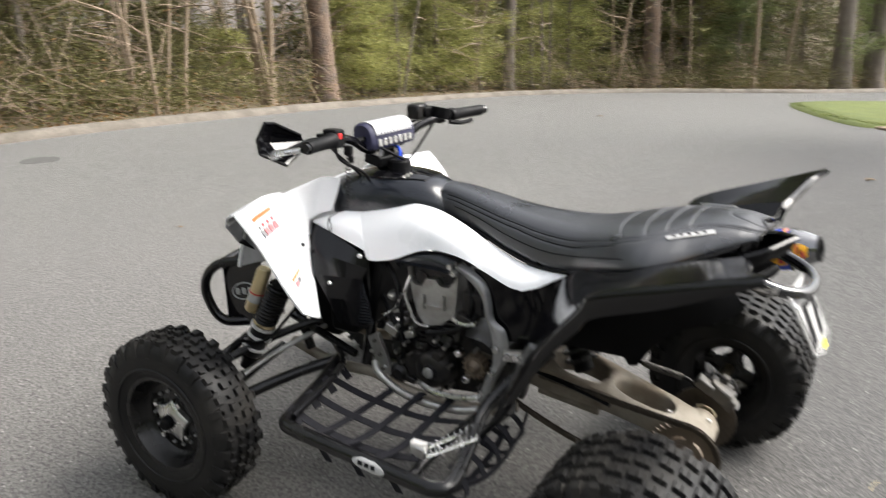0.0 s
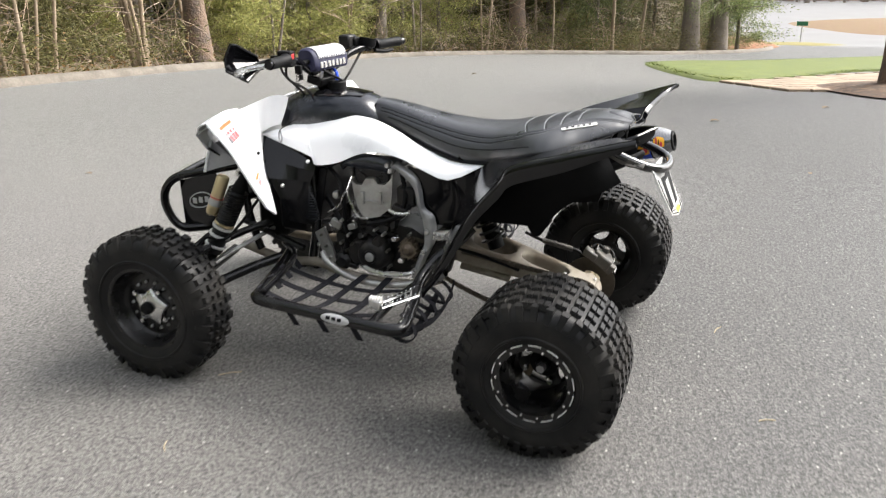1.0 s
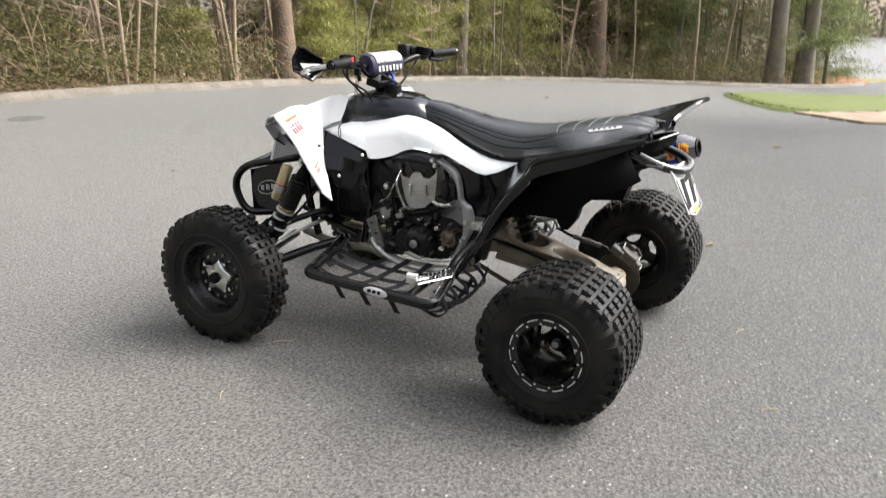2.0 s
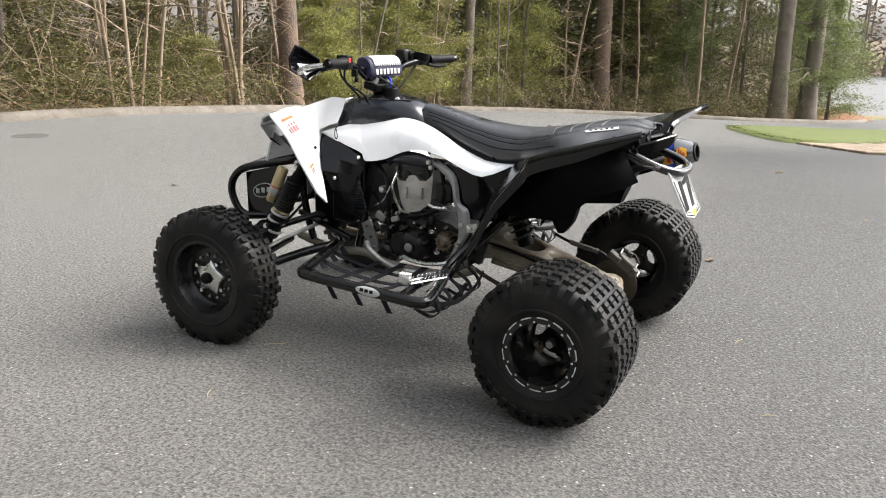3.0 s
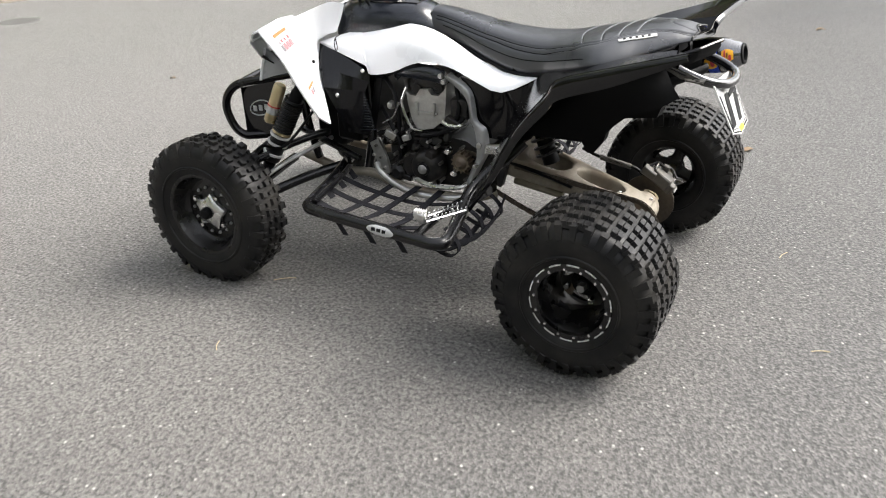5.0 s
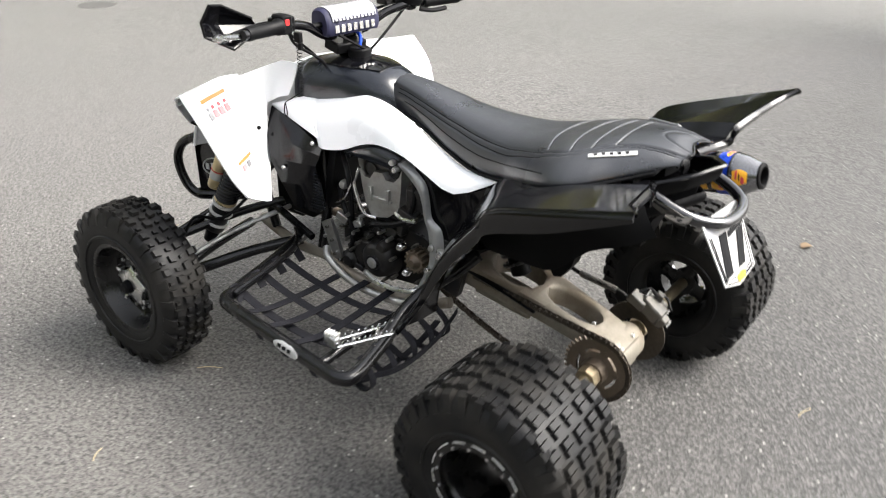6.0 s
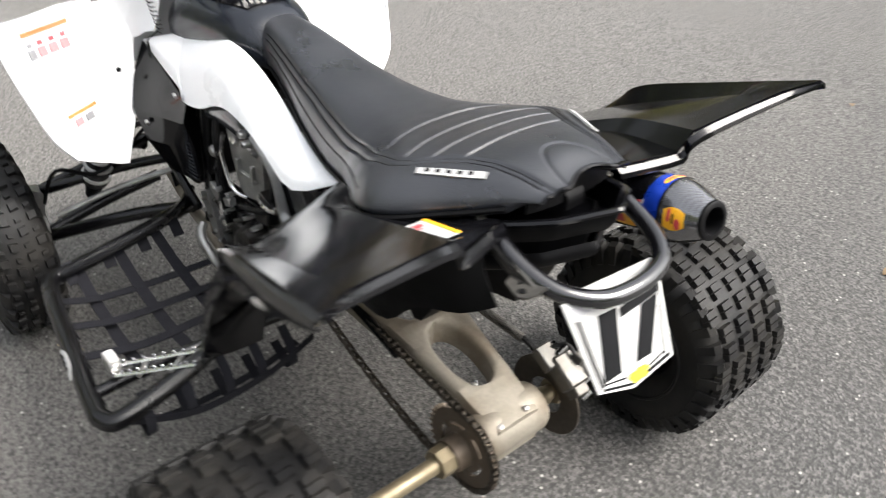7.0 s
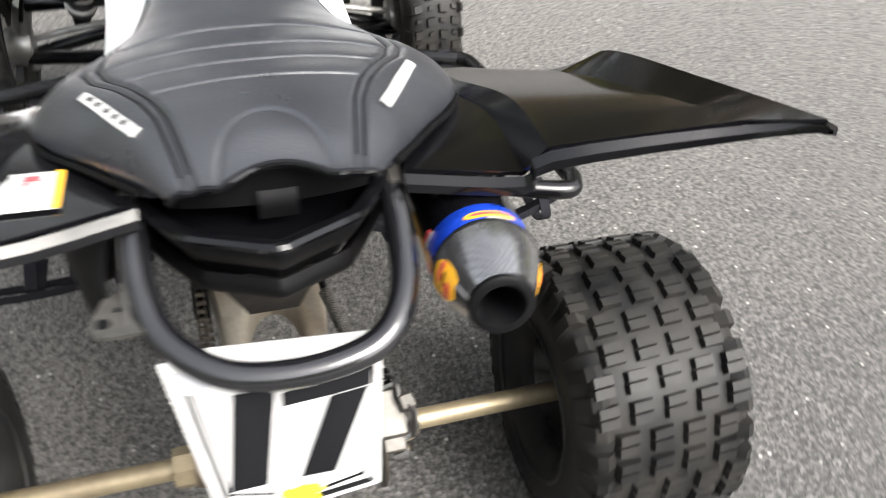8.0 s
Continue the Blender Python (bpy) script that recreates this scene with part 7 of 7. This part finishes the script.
for x, y, hgt, reach, seed, kind in ((-9.0, 16.2, 6.5, 1.9, 41, OLIVE), (-9.6, 14.4, 4.6, 1.5, 42, OLIVE), (-6.9, 20.6, 5.2, 1.6, 43, OLIVE), (-10.6, 10.6, 1.25, 1.2, 44, OLIVE), (-12.5, 8.6, 6.0, 2.0, 45, DARKN), (-15.5, 9.5, 8.0, 2.4, 46, DARKN),
                                    (-7.6, 19.4, 6.0, 1.6, 47, OLIVE), (-3.6, 26.6, 8.0, 2.2, 48, DARKN), (-2.4, 26.6, 8.0, 2.2, 49, NEEDLE), (-1.4, 27.0, 7.5, 2.0, 50, DARKN), (-13.0, 5.2, 6.0, 1.9, 51, DARKN), (-13.6, 1.5, 7.0, 2.2, 52, DARKN),
                                    (-10.8, 18.6, 8.0, 2.3, 53, DARKN), (-8.0, 23.6, 8.5, 2.4, 54, DARKN), (-5.8, 25.4, 8.0, 2.3, 55, DARKN), (-11.0, 17.2, 8.0, 2.2, 56, DARKN), (0.6, 35.0, 9.0, 2.6, 57, NEEDLE), (-11.3, 3.4, 3.4, 1.3, 59, OLIVE), (-9.3, 8.0, 2.6, 1.3, 60, DARKN), (-9.4, 5.4, 3.2, 1.4, 61, DARKN), (-8.9, 12.9, 2.6, 1.3, 62, OLIVE), (-8.5, 15.6, 3.4, 1.3, 63, OLIVE), (1.35, 27.8, 4.8, 1.5, 64, NEEDLE), (-4.2, 25.0, 5.5, 1.7, 65, OLIVE), (-2.9, 24.6, 4.0, 1.4, 66, NEEDLE), (-9.9, 3.4, 3.6, 1.4, 67, OLIVE), (-1.9, 30.0, 7.0, 2.1, 68, DARKN), (-0.5, 31.6, 7.5, 2.2, 69, DARKN), (0.3, 29.6, 5.0, 1.7, 70, NEEDLE), (-3.0, 29.0, 8.0, 2.2, 71, DARKN), (-8.2, 17.4, 4.2, 1.4, 72, OLIVE), (-7.4, 21.6, 5.6, 1.6, 73, OLIVE)):
    pine("young_pine", GREEN if kind is OLIVE else DUSK, x, y, hgt, 0.07, 0.35, reach, seed, GREYBARK, kind, 17000, size=0.105)


def along(rng, lo, hi, near, far):
    """A random place outside the kerb, between two stretches of it and two distances from it."""
    i = rng.uniform(lo, hi) * (len(EDGE) - 1)
    i0 = min(int(i), len(EDGE) - 2)
    p = EDGE[i0].lerp(EDGE[i0 + 1], i - i0)
    d = (EDGE[i0 + 1] - EDGE[i0]).normalized()
    o = near + (far - near) * rng.random()
    return p.x - d.y * o, p.y + d.x * o


rng = random.Random(77)
brush = []
for k in range(950):
    x, y = along(rng, 0.10, 0.95, 1.1, 8.5)
    a = rng.uniform(0, 6.28)
    path = wander(rng, (x, y, ground_z(x, y) - 0.05), (math.cos(a) * 0.8, math.sin(a) * 0.8, rng.uniform(0.5, 1.6)), rng.uniform(0.5, 2.5), 6, 0.28)
    brush.append((path, rng.uniform(0.004, 0.011), 0.0025))
    for _ in range(3):
        j = rng.randint(1, 4)
        b = rng.uniform(0, 6.28)
        brush.append((wander(rng, path[j], (math.cos(b), math.sin(b), rng.uniform(-0.2, 0.8)), rng.uniform(0.4, 1.4), 4, 0.35), 0.006, 0.0025))
tagged(new("undergrowth", twigs(brush).mesh("undergrowth", TWIGM, 0, False)), "tangled leafless brown undergrowth", "undergrowth", kind="stuff")
P, D, clumps = [], [], []
while len(clumps) < 420:
    c_ = along(rng, 0.10, 0.93, 0.5, 4.5)
    clumps.append((*c_, rng.uniform(0.05, 0.6), rng.uniform(0.25, 0.55)))
for k in range(46000):
    cx_, cy_, cz_, cr_ = clumps[rng.randrange(len(clumps))]
    x, y = cx_ + rng.gauss(0, cr_), cy_ + rng.gauss(0, cr_)
    if edge_x(y) - x > 0.5:
        P.append((x, y, ground_z(x, y) + max(0.03, cz_ + rng.gauss(0, 0.18))))
        D.append((rng.gauss(0, 1), rng.gauss(0, 1), rng.gauss(0.2, 0.5)))
tagged(new("low_brush", leaf_mesh("low_brush", np.array(P), np.array(D), 0.085, 0.11, DARKN, 15)), "low olive brush behind the kerb", "brush", kind="stuff")
P, D = [], []
for k in range(15000):
    x, y = along(rng, 0.08, 0.97, 0.4, 9.0)
    P.append((x, y, ground_z(x, y) + 0.02 + 2.2 * rng.random() ** 5))
    D.append((rng.gauss(0, 1), rng.gauss(0, 1), rng.gauss(0, 0.3)))
tagged(new("dry_leaves", leaf_mesh("dry_leaves", np.array(P), np.array(D), 0.045, 0.32, DRYLEAF, 5)), "dry brown leaves on ground and twigs", "dry leaves", kind="stuff")
for name, label, n_, near, far, top, size, material, seed in (("far_woods", "dense evergreen woods behind the edge", 190000, 4.5, 20.0, 9.0, 0.27, DARKN, 6), ("far_boughs", "lighter pine boughs deeper in the wood", 34000, 5.0, 18.0, 8.0, 0.20, NEEDLE, 8)):
    P, D = [], []
    clumps = []
    while len(clumps) < 640:
        c_ = (*along(rng, 0.02, 0.93, near, far), rng.uniform(0.2, top), rng.uniform(0.5, 1.3))
        if not (c_[2] > 1.5 and -46 < math.degrees(math.atan2(c_[0] - 1.3, c_[1] + 2.7)) < -38):
            clumps.append(c_)
    for k in range(n_):
        cx_, cy_, cz_, cr_ = clumps[rng.randrange(len(clumps))]
        x, y = cx_ + rng.gauss(0, cr_), cy_ + rng.gauss(0, cr_)
        P.append((x, y, fall(y) + max(0.05, cz_ + rng.gauss(0, cr_ * 0.45))))
        D.append((rng.gauss(0, 1), rng.gauss(0, 1), rng.gauss(-0.2, 0.35)))
    tagged(new(name, leaf_mesh(name, np.array(P), np.array(D), size, 0.11, material, seed)), label, "woods", kind="stuff")
P, D, clumps = [], [], []
for k in range(420):
    clumps.append((*along(rng, 0.02, 0.93, 3.0, 18.0), rng.uniform(8.5, 16.0), rng.uniform(0.6, 1.4)))
for k in range(42000):
    cx_, cy_, cz_, cr_ = clumps[rng.randrange(len(clumps))]
    x, y = cx_ + rng.gauss(0, cr_), cy_ + rng.gauss(0, cr_)
    P.append((x, y, fall(y) + cz_ + rng.gauss(0, cr_ * 0.4)))
    D.append((rng.gauss(0, 1), rng.gauss(0, 1), rng.gauss(-0.2, 0.35)))
tagged(new("pine_tops", leaf_mesh("pine_tops", np.array(P), np.array(D), 0.55, 0.22, NEEDLE, 14)), "high crowns of the pine wood", "woods", kind="stuff")
stems = []
for k in range(170):
    x, y = along(rng, 0.03, 0.93, 5.0, 26.0)
    stems.append((wander(rng, (x, y, fall(y) - 0.1), (rng.gauss(0, 0.04), rng.gauss(0, 0.04), 1), rng.uniform(9, 14), 7, 0.03), rng.uniform(0.05, 0.16), 0.03))
tagged(new("far_trunks", twigs(stems, 7).mesh("far_trunks", GREYBARK, 60, False)), "many slim trunks deep in the wood", "trunks", kind="stuff")
# woods across the far road
P, D, stems = [], [], []
for k in range(22000):
    x, y = rng.uniform(-30, 75), rng.uniform(88, 104)
    P.append((x, y, fall(y) + 11 * rng.random() ** 1.4))
    D.append((rng.gauss(0, 1), rng.gauss(0, 1), rng.gauss(-0.1, 0.4)))
for k in range(110):
    x, y = rng.uniform(-30, 75), rng.uniform(84, 100)
    stems.append((wander(rng, (x, y, fall(y) - 0.1), (0, 0, 1), rng.uniform(10, 15), 5, 0.03), rng.uniform(0.12, 0.25), 0.05))
tagged(new("distant_woods", leaf_mesh("distant_woods", np.array(P), np.array(D), 0.7, 0.16, leaf_material("bare_brown_woods", (0.07, 0.055, 0.045), (0.22, 0.17, 0.13)), 9)), "brown distant woods across the road", "woods", kind="stuff")
tagged(new("distant_trunks", twigs(stems, 6).mesh("distant_trunks", GREYBARK, 60, False)), "grey trunks across the road", "trunks", kind="stuff")

# unseen woods added on the other sides, to hold back low sky light
P, D, stems = [], [], []
for k in range(34000):
    a = rng.uniform(-2.75, 0.35)
    d = rng.uniform(26, 42)
    x, y = 2 + math.cos(a) * d, math.sin(a) * d
    P.append((x, y, fall(y) + 14 * rng.random() ** 1.2))
    D.append((rng.gauss(0, 1), rng.gauss(0, 1), rng.gauss(-0.1, 0.4)))
for k in range(120):
    a, d = rng.uniform(-2.75, 0.35), rng.uniform(26, 40)
    x, y = 2 + math.cos(a) * d, math.sin(a) * d
    stems.append((wander(rng, (x, y, fall(y) - 0.1), (0, 0, 1), rng.uniform(11, 16), 5, 0.03), rng.uniform(0.12, 0.25), 0.05))
tagged(new("added_woods", leaf_mesh("added_woods", np.array(P), np.array(D), 0.9, 0.25, NEEDLE, 12)), "added evergreen woods, out of view, that dim the low sky", "woods", kind="stuff")
tagged(new("added_trunks", twigs(stems, 6).mesh("added_trunks", GREYBARK, 60, False)), "added trunks of the woods out of view", "trunks", kind="stuff")

# house behind the wood
SHINGLE = mat("pale_grey_shingle", (0.19, 0.17, 0.155), 0.9, vary=0.12, scale=1.5, fine=14, bump=0.5, bdist=0.01)
SIDING = mat("grey_siding", (0.16, 0.155, 0.15), 0.8, vary=0.08, scale=2, bump=0.1)
house = thing("house", "grey house with a pale shingle roof", "house", pose(-29.7, 29.9, fall(29.9) - 0.2, 0, 0, 42))
part("wall", Shape().box((0, 0, 1.2), (13, 8, 2.6), (0, 0, 0), 0.01), SIDING, house)
part("roof", Shape().add([(-7, -4.6, 2.35), (7, -4.6, 2.35), (7, 0, 5.6), (-7, 0, 5.6), (7, 4.6, 2.35), (-7, 4.6, 2.35), (-7, -4.6, 2.15), (7, -4.6, 2.15), (7, 4.6, 2.15), (-7, 4.6, 2.15)], [(0, 1, 2, 3), (3, 2, 4, 5), (6, 7, 1, 0), (8, 9, 5, 4), (9, 8, 7, 6), (0, 3, 5, 9, 6), (1, 7, 8, 4, 2)]), SHINGLE, house, "pale grey shingle roof", 0)
for x in (-4.0, -1.2, 2.2, 4.6):
    wn_ = part("window", Shape().box((x, -4.02, 1.35), (1.0, 0.08, 1.2)), DECALW, house, "white window frame")
    part("pane", Shape().box((x, -4.07, 1.35), (0.82, 0.03, 1.02)), BLACK, wn_)

# pavers of the walk
slab = tagged(new("pavement", Shape().sheet([[(1.0 + 0.95 * a + 3.1 * b, 9.62 - 1.62 * a + 5.0 * b, fall(9.62 - 1.62 * a + 5.0 * b) - 0.032) for a in np.linspace(0, 1, 5)] for b in np.linspace(0, 1, 9)], 0.05, 1, 1, (0, 0, 1)).mesh("pavement", JOINT, 40)), "tan paver walk beside the lawn", "paver walk", kind="structure")
pm = Shape().box((0, 0, 0.0), (0.375, 0.305, 0.05), (0, 0, 0), 0.010).mesh("paver", PAVER, 30)
ea, eb = Vector((0.95, -1.62, 0)), Vector((3.1, 5.0, 0))
rot = math.atan2(ea.y, ea.x)
for i in range(17):
    for j in range(5):
        b = (i + 0.5) / 17
        a = (j + 0.5 + (0.5 if i % 2 else 0)) / 4.5
        if a > 0.92:
            continue
        q = Vector((1.0, 9.62, 0)) + ea * a + eb * b
        ob = new("paver", pm)
        ob.parent = slab
        ob.matrix_world = pose(q.x, q.y, fall(q.y) + 0.008 + rng.uniform(-0.002, 0.002), math.degrees(math.atan2(fall(q.y + 0.1) - fall(q.y - 0.1), 0.2))) @ pose(0, 0, 0, 0, 0, math.degrees(rot) + rng.uniform(-1, 1))

# small things on the drive
LEAFM = leaf_material("fallen_leaf_tan", (0.20, 0.14, 0.085), (0.34, 0.26, 0.17), 0.15)
leaf_s = Shape().sheet([[(-0.04, 0, 0.004), (-0.02, 0.0, 0.008), (0.02, 0.0, 0.012), (0.045, 0, 0.004)], [(-0.035, 0.006, 0.006), (-0.015, 0.028, 0.016), (0.02, 0.022, 0.018), (0.046, 0.002, 0.005)]], 0.001, 3, 3)
leaf_s.sheet([[(-0.04, 0, 0.004), (-0.02, 0.0, 0.008), (0.02, 0.0, 0.012), (0.045, 0, 0.004)], [(-0.035, -0.006, 0.006), (-0.015, -0.026, 0.020), (0.02, -0.022, 0.016), (0.046, -0.002, 0.005)]], 0.001, 3, 3)
lm = leaf_s.mesh("fallen_leaf", LEAFM, 60)
for x, y, a, k in ((0.99, 4.77, 20, 1.2), (0.85, 1.45, 60, 0.9), (1.6, 2.9, 100, 0.6), (-2.6, 9.6, 10, 1.5), (2.3, 1.2, 200, 0.7), (2.0, 6.2, 40, 1.3), (-2.8, 1.6, 10, 0.7), (0.2, 2.6, 310, 0.5)):
    ob = new("fallen_leaf", lm)
    ob.matrix_world = pose(x, y, fall(y), 0, 0, a) @ Matrix.Scale(0.75 * k, 4)
    tagged(ob, "curled dry tan leaf on the asphalt", "leaf", "fallen leaves")
STRAW = mat("dry_straw", (0.45, 0.36, 0.22), 0.8, vary=0.15, scale=30, bump=0)
for x, y, a, ln_ in ((-0.414, -0.475, 35, 0.075), (-0.35, -0.9, 120, 0.05), (1.1, 0.35, 70, 0.06), (1.25, -0.25, 20, 0.05), (-1.3, 0.1, 80, 0.05)):
    st = Shape().tube([(-ln_ / 2, 0, 0.003), (0, 0.004, 0.004), (ln_ / 2, 0, 0.003)], 0.0013, 5, 3)
    ob = new("dry_stalk", st.mesh("dry_stalk", STRAW, 60))
    ob.matrix_world = pose(x, y, fall(y), 0, 0, a)
    tagged(ob, "thin dry stalk lying on the asphalt", "dry stalk", "dry stalks")
tagged(new("drain_cover", Shape().rev([(0.0, 0.004), (0.15, 0.004), (0.17, 0.003), (0.175, 0.0)], (-5.78, 2.83, fall(2.83)), (0, 0, 1), 28).mesh("drain_cover", IRON, 40)), "round dark iron drain cover in the drive", "drain cover")
